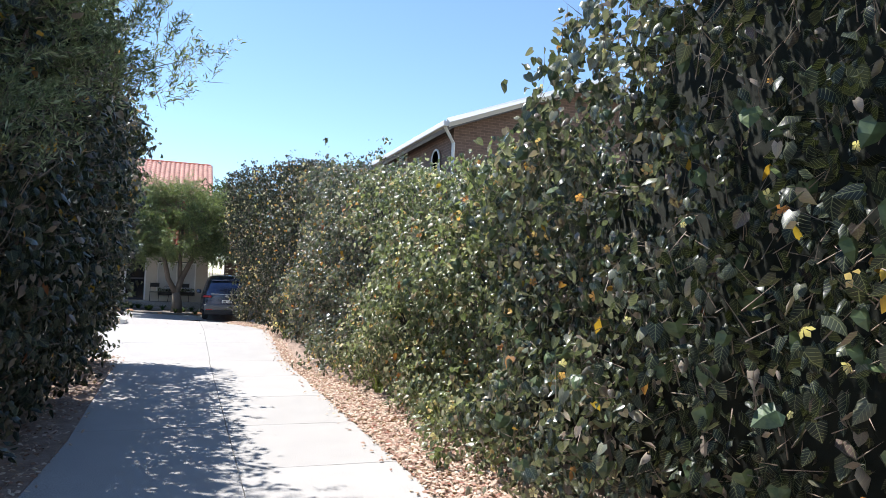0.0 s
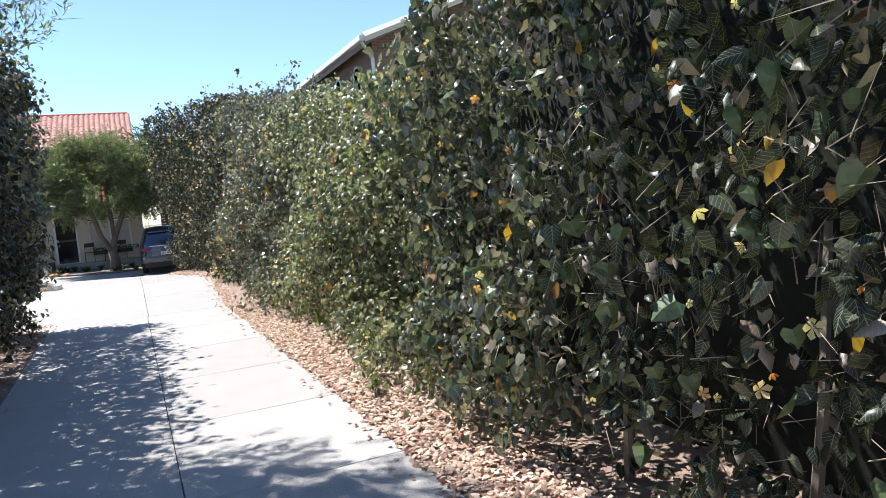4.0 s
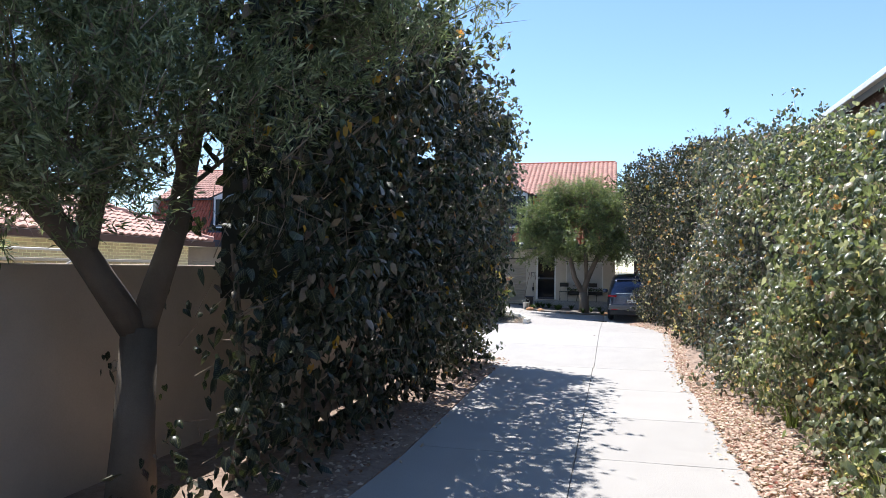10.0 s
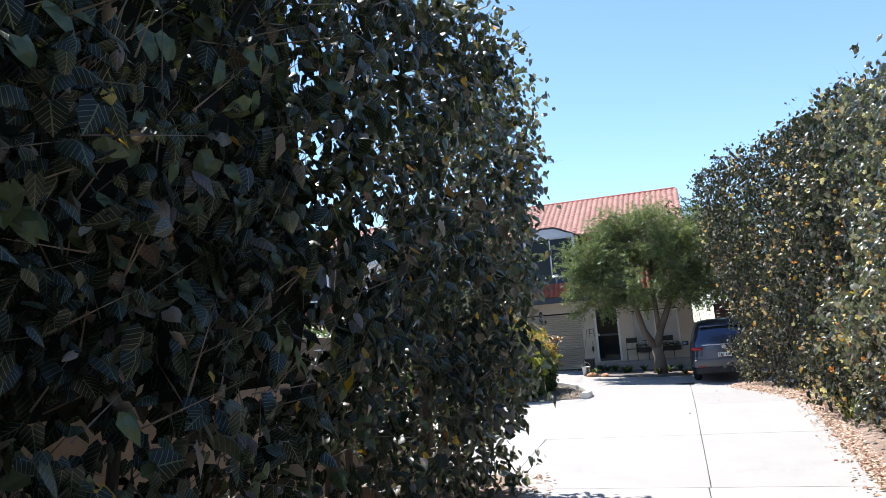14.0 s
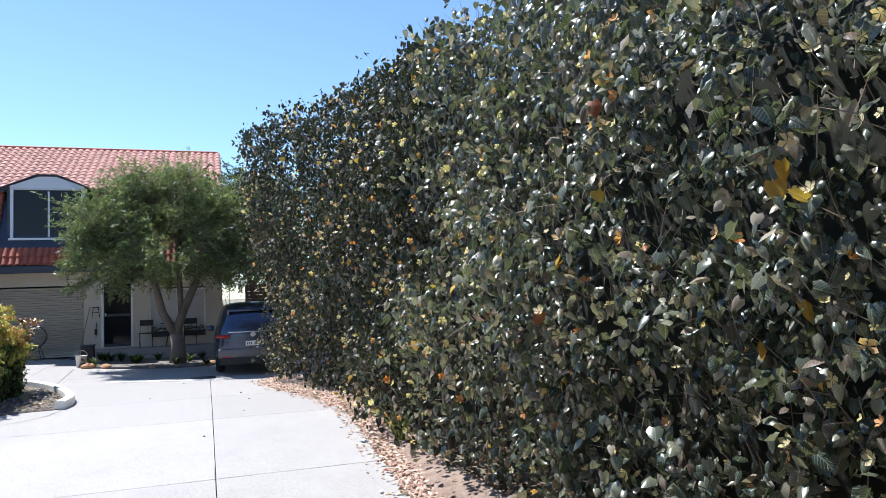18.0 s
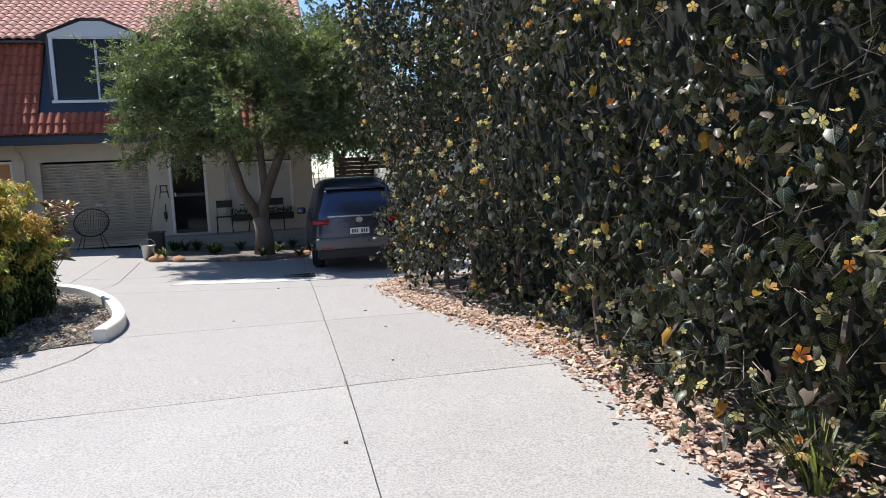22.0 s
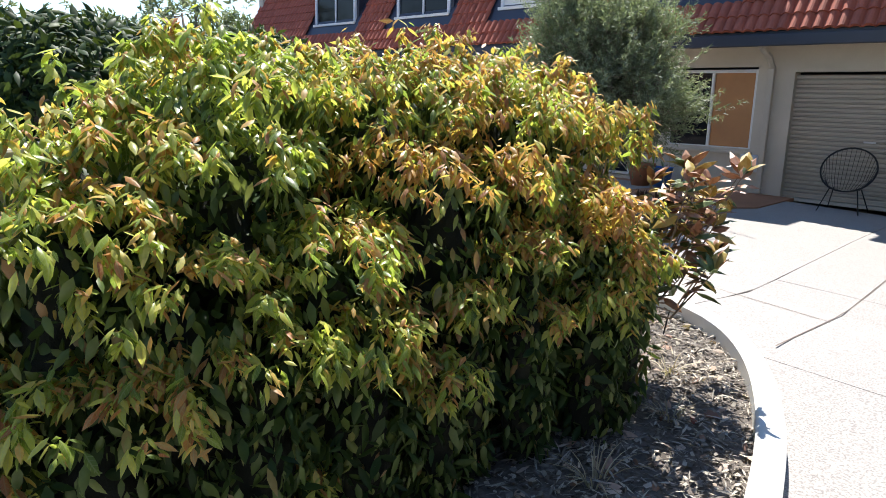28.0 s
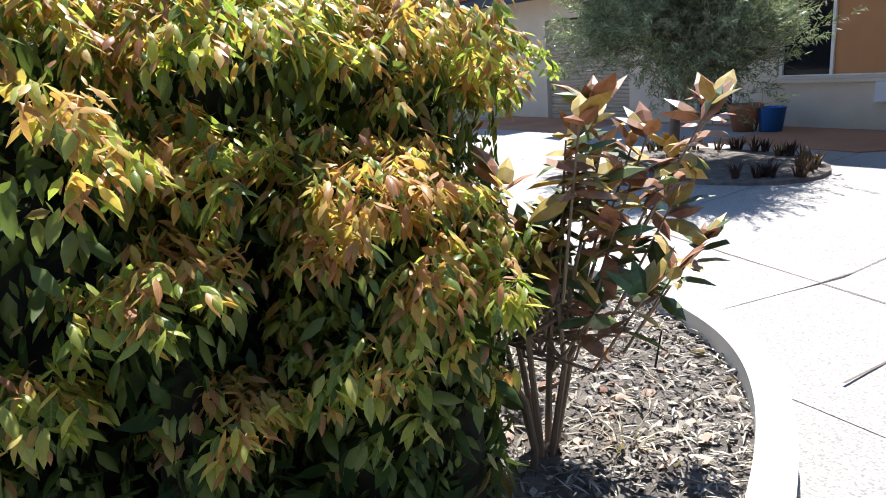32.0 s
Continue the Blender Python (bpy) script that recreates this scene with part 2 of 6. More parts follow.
def tile_mat(name, c):
    m = Mat(name, 0.75)
    o = m.t.nodes.new("ShaderNodeNewGeometry")
    a = m.ramp(o.outputs["Random Per Island"], [(0.0, tuple(v * 0.75 for v in c)), (1.0, tuple(v * 1.15 for v in c))])
    a = m.mix(0.4, a, m.ramp(m.noise(5, 7, 0.75), [(0.3, tuple(v * 0.55 for v in c)), (0.6, c), (0.8, (0.45, 0.33, 0.26))]))
    m.color(a)
    m.bump(m.noise(60, 3), 0.3, 0.004)
    return m.m


M_BLACK = plain("black_wire", (0.012, 0.012, 0.013), 0.45, 0.3, 9, 0.1, 0)
M_TILE = tile_mat("terracotta_tile", (0.40, 0.105, 0.06))
# Upper slope: weathered tile, paled further for the haze of glancing sun.
M_TILE_UP = tile_mat("weathered_sun_haze_tile", (0.50, 0.25, 0.19))
M_TILE2 = tile_mat("pale_terracotta_tile", (0.60, 0.33, 0.25))


# ---- building blocks ----
def mesh_of(name, verts, faces, mat, smooth=False):
    me = bpy.data.meshes.new(name)
    me.from_pydata([tuple(v) for v in verts], [], faces)
    me.materials.append(mat)
    if smooth:
        me.shade_smooth()
    me.update()
    return me


def from_bm(name, bm, mat, smooth=False):
    me = bpy.data.meshes.new(name)
    bm.normal_update()
    bm.to_mesh(me)
    bm.free()
    me.materials.append(mat)
    if smooth:
        me.shade_smooth()
    return me


def part(name, bm, material, parent=None, label="", smooth=False):
    """Links a bmesh (or ready mesh) as one mesh object under a thing or part."""
    me = bm if isinstance(bm, bpy.types.Mesh) else from_bm(name, bm, material, smooth)
    ob = new(name, me)
    ob.parent = parent
    if label:
        tagged(ob, label)
    return ob


def thing(name, at, label, category, group="", kind=""):
    e = new(name)
    e.location = at
    e.empty_display_size = 0.2
    bpy.context.view_layer.update()
    return tagged(e, label, category, group, kind)


def box(bm, lo, hi, bevel=0.0, m=None):
    """Adds a box, its edges bevelled, to a bmesh."""
    r = bmesh.ops.create_cube(bm, size=1.0)
    vs = r["verts"]
    for v in vs:
        v.co = Vector([(lo[i] + hi[i]) / 2 + v.co[i] * (hi[i] - lo[i]) for i in range(3)])
    if bevel:
        es = list({e for v in vs for e in v.link_edges})
        r = bmesh.ops.bevel(bm, geom=es, offset=bevel, segments=2, affect="EDGES", profile=0.5)
        vs = list({v for f in r["faces"] for v in f.verts} | {v for v in vs if v.is_valid})
    if m is not None:
        bmesh.ops.transform(bm, matrix=m, verts=[v for v in vs if v.is_valid])
    return bm


def boxes(*specs, bevel=0.004):
    bm = bmesh.new()
    for lo, hi in specs:
        box(bm, lo, hi, bevel)
    return bm


def tube(bm, pts, radii, sides=8):
    """A tapered, bent tube through points."""
    rings = []
    n = len(pts)
    for i, p in enumerate(pts):
        p = Vector(p)
        d = (Vector(pts[min(i + 1, n - 1)]) - Vector(pts[max(i - 1, 0)])).normalized()
        u = d.cross(Vector((0.3, 0.9, 0.2))).normalized()
        w = d.cross(u)
        rings.append([bm.verts.new(p + radii[i] * (math.cos(a) * u + math.sin(a) * w)) for a in [2 * math.pi * k / sides for k in range(sides)]])
    for a, b in zip(rings, rings[1:]):
        for k in range(sides):
            bm.faces.new((a[k], a[(k + 1) % sides], b[(k + 1) % sides], b[k]))
    bm.faces.new(rings[0][::-1])
    bm.faces.new(rings[-1])
    return bm


def prism(poly, z0, z1, zf=None, bevel=0.0):
    """An upright prism over a ground polygon; zf gives a ground height to follow."""
    bm = bmesh.new()
    f0 = [bm.verts.new((x, y, z0 + (zf(x, y) if zf else 0))) for x, y in poly]
    f1 = [bm.verts.new((x, y, z1 + (zf(x, y) if zf else 0))) for x, y in poly]
    bm.faces.new(f0[::-1])
    top = bm.faces.new(f1)
    n = len(poly)
    for i in range(n):
        bm.faces.new((f0[i], f0[(i + 1) % n], f1[(i + 1) % n], f1[i]))
    if bevel:
        bmesh.ops.bevel(bm, geom=list(top.edges), offset=bevel, segments=2, affect="EDGES", profile=0.5)
    bmesh.ops.recalc_face_normals(bm, faces=bm.faces)
    return bm


PROFILE = ((-1000, 0), (20, 0), (23, 0.11), (25.5, 0.20), (28.4, 0.12), (31.8, 0.0), (33.7, -0.17), (37, -0.07), (39.6, -0.04), (1000, -0.04))
PY, PZ = np.array([p[0] for p in PROFILE], float), np.array([p[1] for p in PROFILE], float)


def zg(x, y):
    """Height of the ground: a slight crest, a dip at the drain, and a rise towards the garages."""
    x, y = np.asarray(x, float), np.asarray(y, float)
    far = np.clip((y - 28) / 4, 0, 1)
    z = np.interp(y, PY, PZ) + far * np.interp(x, [-9, -5.5, -3, 1.5], [0.3, 0.27, 0.17, -0.05]) + (1 - far) * 0.049 * np.clip(-x - 2, 0, 5)
    return float(z) if np.ndim(z) == 0 else z


# ---- leaves ----
def leaf_shape(kind):
    """One leaf, unit long along +y from its stalk, facing +z; points and faces."""
    if kind == "heart":
        p = [(0, 0, 0), (-0.29, -0.14, -0.04), (-0.47, 0.12, -0.17), (-0.36, 0.52, -0.17), (0, 0.95, -0.2), (0.36, 0.52, -0.17), (0.47, 0.12, -0.17), (0.29, -0.14, -0.04), (0, 0.45, 0.06)]
        f = [(0, 1, 2, 8), (2, 3, 8), (3, 4, 8), (4, 5, 8), (5, 6, 8), (6, 7, 0, 8)]
    elif kind == "laurel":
        p = [(0, 0, 0), (-0.17, 0.3, -0.05), (-0.155, 0.62, -0.09), (0, 1, -0.2), (0.155, 0.62, -0.09), (0.17, 0.3, -0.05), (0, 0.35, 0.03), (0, 0.68, -0.03)]
        f = [(0, 6, 1), (1, 6, 7, 2), (2, 7, 3), (3, 7, 4), (4, 7, 6, 5), (5, 6, 0)]
    elif kind == "flower":
        p = [(0, 0, 0.1)]
        f = []
        for k in range(5):
            a = k * 2 * math.pi / 5
            for s, r, z in ((-0.5, 0.42, 0.3), (0.0, 0.55, 0.42), (0.5, 0.42, 0.3)):
                p.append((r * math.cos(a + s), r * math.sin(a + s), z))
            i = 1 + 3 * k
            f.append((0, i, i + 1, i + 2))
    elif kind == "narrow":
        p = [(0, 0, 0), (-0.10, 0.4, 0.02), (0, 1, -0.08), (0.10, 0.4, 0.02)]
        f = [(0, 3, 2, 1)]
    elif kind == "needle":
        p = [(0, 0, 0), (-0.06, 0.45, 0.02), (0, 1, -0.06), (0.06, 0.45, 0.02)]
        f = [(0, 3, 2, 1)]
    else:
        p = [(-0.3, 0, 0), (0.3, 0.05, 0.03), (0.32, 0.8, 0), (-0.2, 1, 0.06)]
        f = [(0, 1, 2, 3)]
    return np.array(p, float), f


def scatter(name, kind, pos, out, size, mat, parent=None, label="", droop=0.4, wild=0.5, seed=1, stuff=True, along=None):
    """Many leaves in one mesh: pos where each stalk sits, out the way its face looks."""
    rng = np.random.default_rng(seed)
    p, f = leaf_shape(kind)
    n = len(pos)
    z = out / (np.linalg.norm(out, axis=1, keepdims=True) + 1e-9) + rng.normal(0, wild, (n, 3))
    z /= np.linalg.norm(z, axis=1, keepdims=True)
    y = rng.normal(0, 0.6, (n, 3))
    y[:, 2] -= droop * 2
    if along is not None:
        y = along / (np.linalg.norm(along, axis=1, keepdims=True) + 1e-9) + 0.25 * y
    y -= (y * z).sum(1, keepdims=True) * z
    y /= np.linalg.norm(y, axis=1, keepdims=True)
    x = np.cross(y, z)
    s = (size * rng.uniform(0.5, 1.35, n))[:, None, None]
    curl = rng.uniform(0.3, 1.8, n)[:, None, None]
    fold = (rng.uniform(0.5, 1.0, n) if kind == "heart" else np.ones(n))[:, None, None]
    v = pos[:, None, :] + s * (fold * p[None, :, 0:1] * x[:, None, :] + p[None, :, 1:2] * y[:, None, :] + curl * p[None, :, 2:3] * z[:, None, :])
    k = len(p)
    loops = np.concatenate([np.array(q) for q in f])
    lens = np.array([len(q) for q in f])
    me = bpy.data.meshes.new(name)
    me.vertices.add(n * k)
    me.vertices.foreach_set("co", v.reshape(-1).astype(np.float32))
    al = (loops[None, :] + (np.arange(n) * k)[:, None]).reshape(-1)
    tot = np.tile(lens, n)
    me.loops.add(len(al))
    me.loops.foreach_set("vertex_index", al.astype(np.int32))
    me.polygons.add(len(tot))
    me.polygons.foreach_set("loop_start", np.concatenate([[0], np.cumsum(tot)[:-1]]).astype(np.int32))
    me.update(calc_edges=True)
    uv = me.uv_layers.new(name="UVMap")
    uv.data.foreach_set("uv", np.tile(p[loops, :2], (n, 1)).reshape(-1).astype(np.float32))
    me.materials.append(mat)
    ob = new(name, me)
    ob.parent = parent
    tagged(ob, label, kind="stuff" if stuff else "")
    return ob


def strays(parent, kind, pos, out, size, mat, name="leaf", droop=0.4, wild=0.5, seed=5):
    """Single leaves as parts of their own, on one shared mesh."""
    rng = random.Random(seed)
    p, f = leaf_shape(kind)
    me = mesh_of(name, p, f, mat)
    for a, o in zip(pos, out):
        z = (Vector(o).normalized() + Vector([rng.gauss(0, wild) for _ in range(3)])).normalized()
        y = Vector((rng.gauss(0, 0.6), rng.gauss(0, 0.6), rng.gauss(0, 0.6) - 2 * droop))
        y = (y - y.dot(z) * z).normalized()
        x = y.cross(z)
        s = size * rng.uniform(0.8, 1.25)
        ob = new(name, me)
        ob.parent = parent
        w = Matrix((x, y, z)).transposed().to_4x4()
        ob.matrix_local = Matrix.Translation(Vector(a) - parent.location) @ w @ Matrix.Diagonal((s, s, s, 1))


def twigs(name, pos, way, length, rad, mat, parent, seed=3):
    """Thin bare twigs, joined: each a slim three-sided spike."""
    rng = np.random.default_rng(seed)
    n = len(pos)
    d = way / (np.linalg.norm(way, axis=1, keepdims=True) + 1e-9) + rng.normal(0, 0.45, (n, 3))
    d /= np.linalg.norm(d, axis=1, keepdims=True)
    u = np.cross(d, rng.normal(0, 1, (n, 3)))
    u /= np.linalg.norm(u, axis=1, keepdims=True)
    w = np.cross(d, u)
    ln = (length * rng.uniform(0.5, 1.4, n))[:, None]
    base = [pos + rad * (math.cos(a) * u + math.sin(a) * w) for a in (0, 2.1, 4.2)]
    v = np.stack(base + [pos + ln * d], 1).reshape(-1, 3)
    faces = []
    for i in range(n):
        j = 4 * i
        faces += [(j, j + 1, j + 3), (j + 1, j + 2, j + 3), (j + 2, j, j + 3)]
    ob = new(name, mesh_of(name, v, faces, mat))
    ob.parent = parent
    return tagged(ob, kind="stuff")


def wave(a, b, seed):
    """Smooth unevenness over two coordinates."""
    r = np.random.default_rng(seed)
    s = np.zeros_like(a)
    for k in range(9):
        f, g, ph = r.uniform(0.4, 3.6), r.uniform(0.4, 3.6), r.uniform(0, 6.3)
        s += np.sin(a * f + b * g * r.choice([-1, 1]) + ph) / (1 + 0.35 * k)
    return s / 2.6


# ---- ground ----
def ground_sheet():
    """One sheet to the horizon, a little below the paving."""
    xs = [-900, -200, -60, -30, -12, -6, -3, 0, 3, 6, 12, 30, 60, 200, 900]
    ys = [-900, -200, -60, -20, 0, 10, 20, 23, 25.5, 28.4, 31.8, 33.7, 37, 39.6, 45, 60, 100, 200, 900]
    v = [(x, y, zg(x, y) - 0.14) for y in ys for x in xs]
    n = len(xs)
    f = [(j * n + i, j * n + i + 1, j * n + n + i + 1, j * n + n + i) for j in range(len(ys) - 1) for i in range(n - 1)]
    return tagged(new("ground", mesh_of("ground", v, f, M_GROUND)), "dry sandy ground around the driveway", "ground", kind="structure")


ground = ground_sheet()


def slab_mesh(x0, x1, y0, y1, skew, mat):
    g = 0.004
    n = max(1, round((y1 - y0) / 0.7))
    bm = bmesh.new()
    rows = []
    cols = sorted({x0 + g, x1 - g} | {float(x) for x in range(-23, 5) if x0 + 0.2 < x < x1 - 0.2 and (x > -4 or x % 3 == 0)})
    for i in range(n + 1):
        t = i / n
        row = []
        for x in cols:
            y = y0 + g + (y1 - y0 - 2 * g) * t + (skew[0] * (1 - t) + skew[1] * t) * (x - 0.3)
            row.append(bm.verts.new((x, y, zg(x, y))))
        rows.append(row)
    for a, b in zip(rows, rows[1:]):
        for k in range(len(cols) - 1):
            bm.faces.new((a[k], a[k + 1], b[k + 1], b[k]))
    rim = [e for e in bm.edges if len(e.link_faces) == 1]
    r = bmesh.ops.extrude_edge_only(bm, edges=rim)
    for v in r["geom"]:
        if isinstance(v, bmesh.types.BMVert):
            v.co.z -= 0.16
    top_edges = [e for e in rim if e.is_valid]
    bmesh.ops.bevel(bm, geom=top_edges, offset=0.008, segments=1, affect="EDGES")
    bmesh.ops.recalc_face_normals(bm, faces=bm.faces)
    return from_bm("slab", bm, mat)


drive = tagged(new("driveway"), "pale concrete driveway cast in large slabs", "driveway", kind="structure")
drive["kind"] = "structure"


def slabs():
    def put(x0, x1, y0, y1, skew, mat):
        skew = skew if isinstance(skew, tuple) else (skew, skew)
        ob = new("slab", slab_mesh(x0, x1, y0, y1, skew, mat))
        ob.parent = drive
    ys = [-8, -5.5, -3.2, -1, 1.2, 3.3, 5.4, 7.5, 9.6, 11.5, 13.45, 15.45, 17.6, 19.85]
    for a, b in zip(ys, ys[1:]):
        put(0.28, 1.83, a, b, 0.0, M_CONC)
    for a, b in ((-8, -3.2), (-3.2, 1.2), (1.2, 7.5), (7.5, 13.45), (13.45, 19.85)):
        put(-1.9, 0.28, a, b, 0.0, M_CONC)
    ys = [19.85, 22.7, 25.6, 28.4, 31.6, 34.3, 39.3]
    for i, (a, b) in enumerate(zip(ys, ys[1:])):
        k = 0.0
        put(-1.9 if i == 0 else -3.85, 0.3, a, b, k, M_AGG if i > 1 else M_CONC)
        put(0.3, 2.1 if i < 4 else 4.6, a, b, k, M_AGG if i > 1 else M_CONC)
    put(-3.85, -1.9, 19.85, 22.7, 0.0, M_CONC)
    for x0, x1 in ((-24, -16), (-16, -9.5), (-9.5, -3.85)):
        for a, b in ((19.85, 25.4), (25.4, 28.4), (28.4, 39.3)):
            put(x0, x1, a, b, 0.0, M_YEL if b < 29 else M_AGG)
    put(0.9, 4.6, 39.3, 46, 0.0, M_CONC)


slabs()
# thin dirt-filled saw cuts across the slabs
def groove(name, pts, w=0.012):
    bm = bmesh.new()
    prev = None
    pts = [(a[0] + (b[0] - a[0]) * k / 4, a[1] + (b[1] - a[1]) * k / 4) for a, b in zip(pts, pts[1:]) for k in range(4)] + [pts[-1]]
    for i, (x, y) in enumerate(pts):
        x2, y2 = pts[min(i + 1, len(pts) - 1)]
        x1, y1 = pts[max(i - 1, 0)]
        d = Vector((x2 - x1, y2 - y1)).normalized() * w / 2
        a = bm.verts.new((x - d.y, y + d.x, zg(x, y) + 0.006))
        b = bm.verts.new((x + d.y, y - d.x, zg(x, y) + 0.006))
        if prev:
            bm.faces.new((prev[0], prev[1], b, a))
        prev = (a, b)
    return part(name, bm, M_JOINT, drive)


groove("saw_cut", [(-3.85, 25.4), (-3.48, 25.6), (-3.18, 25.88), (-2.83, 26.25), (-2.5, 26.62), (-2.25, 27.0), (-2.06, 27.5), (-1.96, 28.2)])
groove("saw_cut", [(-3.1, 36.3), (-3.02, 33.9), (-2.94, 31.9)])
groove("saw_cut", [(-5.82, 38.3), (-5.8, 36.3), (-5.74, 33.7)])
groove("saw_cut", [(-5.74, 33.7), (-4.6, 33.48), (-2.98, 33.2)])
patch = part("concrete_patch", prism([(-2.0, 32.85), (-1.8, 33.85), (0.62, 33.95), (0.62, 33.25), (-0.73, 32.88)], -0.05, 0.006, zg), M_PATCH, drive)


def drain():
    d = thing("drain_grate", (-0.02, 34.02, zg(0, 34.02)), "black slotted metal drain grate set in pale concrete", "drain")
    m = plain("black_iron", (0.02, 0.02, 0.022), 0.5, 0.6)
    part("grate_frame", boxes(((-0.46, -0.19, -0.02), (0.46, -0.16, 0.014)), ((-0.46, 0.16, -0.02), (0.46, 0.19, 0.014)), ((-0.46, -0.16, -0.02), (-0.43, 0.16, 0.014)), ((0.43, -0.16, -0.02), (0.46, 0.16, 0.014))), m, d)
    bar = from_bm("bar", boxes(((-0.012, -0.16, -0.02), (0.012, 0.16, 0.012))), m)
    for i in range(17):
        b = part("bar", bar, m, d)
        b.location.x = -0.4 + 0.05 * i
    return d


drain()

# soil strip with leaf litter under the hedge, and the soil on the other side
soil_r = tagged(new("soil_strip", from_bm("soil_strip", prism([(1.84, -8), (1.86, 20), (2.12, 25), (1.95, 27), (1.5, 29), (1.35, 31.2), (1.9, 32.4), (5, 32.6), (5, -8)], -0.16, 0.02, zg), M_SOIL)), "dry soil strip under the hedge", "soil", kind="structure")
soil_l = tagged(new("soil_bed", from_bm("soil_bed", prism([(-1.9, -8), (-1.55, 8), (-1.35, 13), (-1.45, 19), (-1.9, 20.4), (-3.4, 20.4), (-3.4, -8)], -0.16, 0.02, zg), M_SOIL)), "dry shaded soil bed along the boundary wall", "soil", kind="structure")


def litter():
    rng = np.random.default_rng(71)
    n = 34000
    y = 5 + 27.5 * rng.random(n)
    edge = np.interp(y, [0, 20, 25, 27, 29, 31.2, 32.4], [1.86, 1.86, 2.12, 1.95, 1.5, 1.35, 1.9])
    x = edge - 0.06 + np.abs(rng.normal(0, np.interp(y, [10, 12, 17, 24], [0.42, 0.8, 0.55, 0.22]), n)) - 0.25 * (rng.random(n) < 0.06) * rng.random(n)
    z = zg(x, y) + 0.012 + 0.02 * (x > edge) + 0.03 * rng.random(n)
    m = 5200
    y2 = 5 + 15.5 * rng.random(m)
    x2 = -1.5 - 1.6 * rng.random(m) ** 1.3 + rng.normal(0, 0.12, m)
    p = np.concatenate([np.stack([x, y, z], 1), np.stack([x2, y2, 0.025 + 0.03 * rng.random(m)], 1)])
    o = np.zeros_like(p)
    o[:, 2] = 1
    ob = scatter("leaf_litter", "heart", p, o, 0.046, M_LITTER, None, "dry curled brown leaves fallen along the hedge", 0.0, 0.3, 72)
    return tagged(ob, category="leaf litter")


litter()


# ---- hedges ----
def shoots(p, o, per, seed, lift=0.2):
    """Leaves strung along short shoots that start at p and lean out and hang."""
    rng = np.random.default_rng(seed)
    n = len(p)
    w = o / np.linalg.norm(o, axis=1, keepdims=True) * 0.5 + rng.normal(0, 0.55, (n, 3)) + np.array([0, 0, 0.15])
    w /= np.linalg.norm(w, axis=1, keepdims=True)
    ln = rng.uniform(0.12, 0.42, n) + (rng.random(n) < 0.12) * rng.uniform(0.1, 0.3, n)
    u = rng.random((n, per))
    q = p[:, None, :] + w[:, None, :] * (ln[:, None] * u)[:, :, None] + rng.normal(0, 0.045, (n, per, 3))
    q[:, :, 2] -= 0.12 * u ** 2
    f = np.repeat(0.75 * o[:, None, :], per, 1) + rng.normal(0, 0.42, q.shape)
    f[:, :, 2] += np.where(rng.random((n, per)) < np.reshape(lift, (-1, 1)), 1.0, -0.1)
    keep = q.reshape(-1, 3)[:, 2] > 0.1
    return q.reshape(-1, 3)[keep], f.reshape(-1, 3)[keep]


R_TOP = ((-8, 5.4), (8, 5.3), (9.4, 5.0), (10.1, 3.35), (13, 3.2), (17.5, 3.9), (21, 4.4), (25, 4.9), (28, 5.3), (31, 5.45), (32, 5.05), (33, 4.5))
R_FACE = ((-8, 2.45), (9, 2.5), (10.4, 2.6), (11.2, 2.72), (16, 2.78), (20, 2.5), (24, 2.4), (28, 2.2), (31, 1.85), (32.4, 2.2), (33, 2.6))


def interp(tab, y):
    return np.interp(y, [t[0] for t in tab], [t[1] for t in tab])


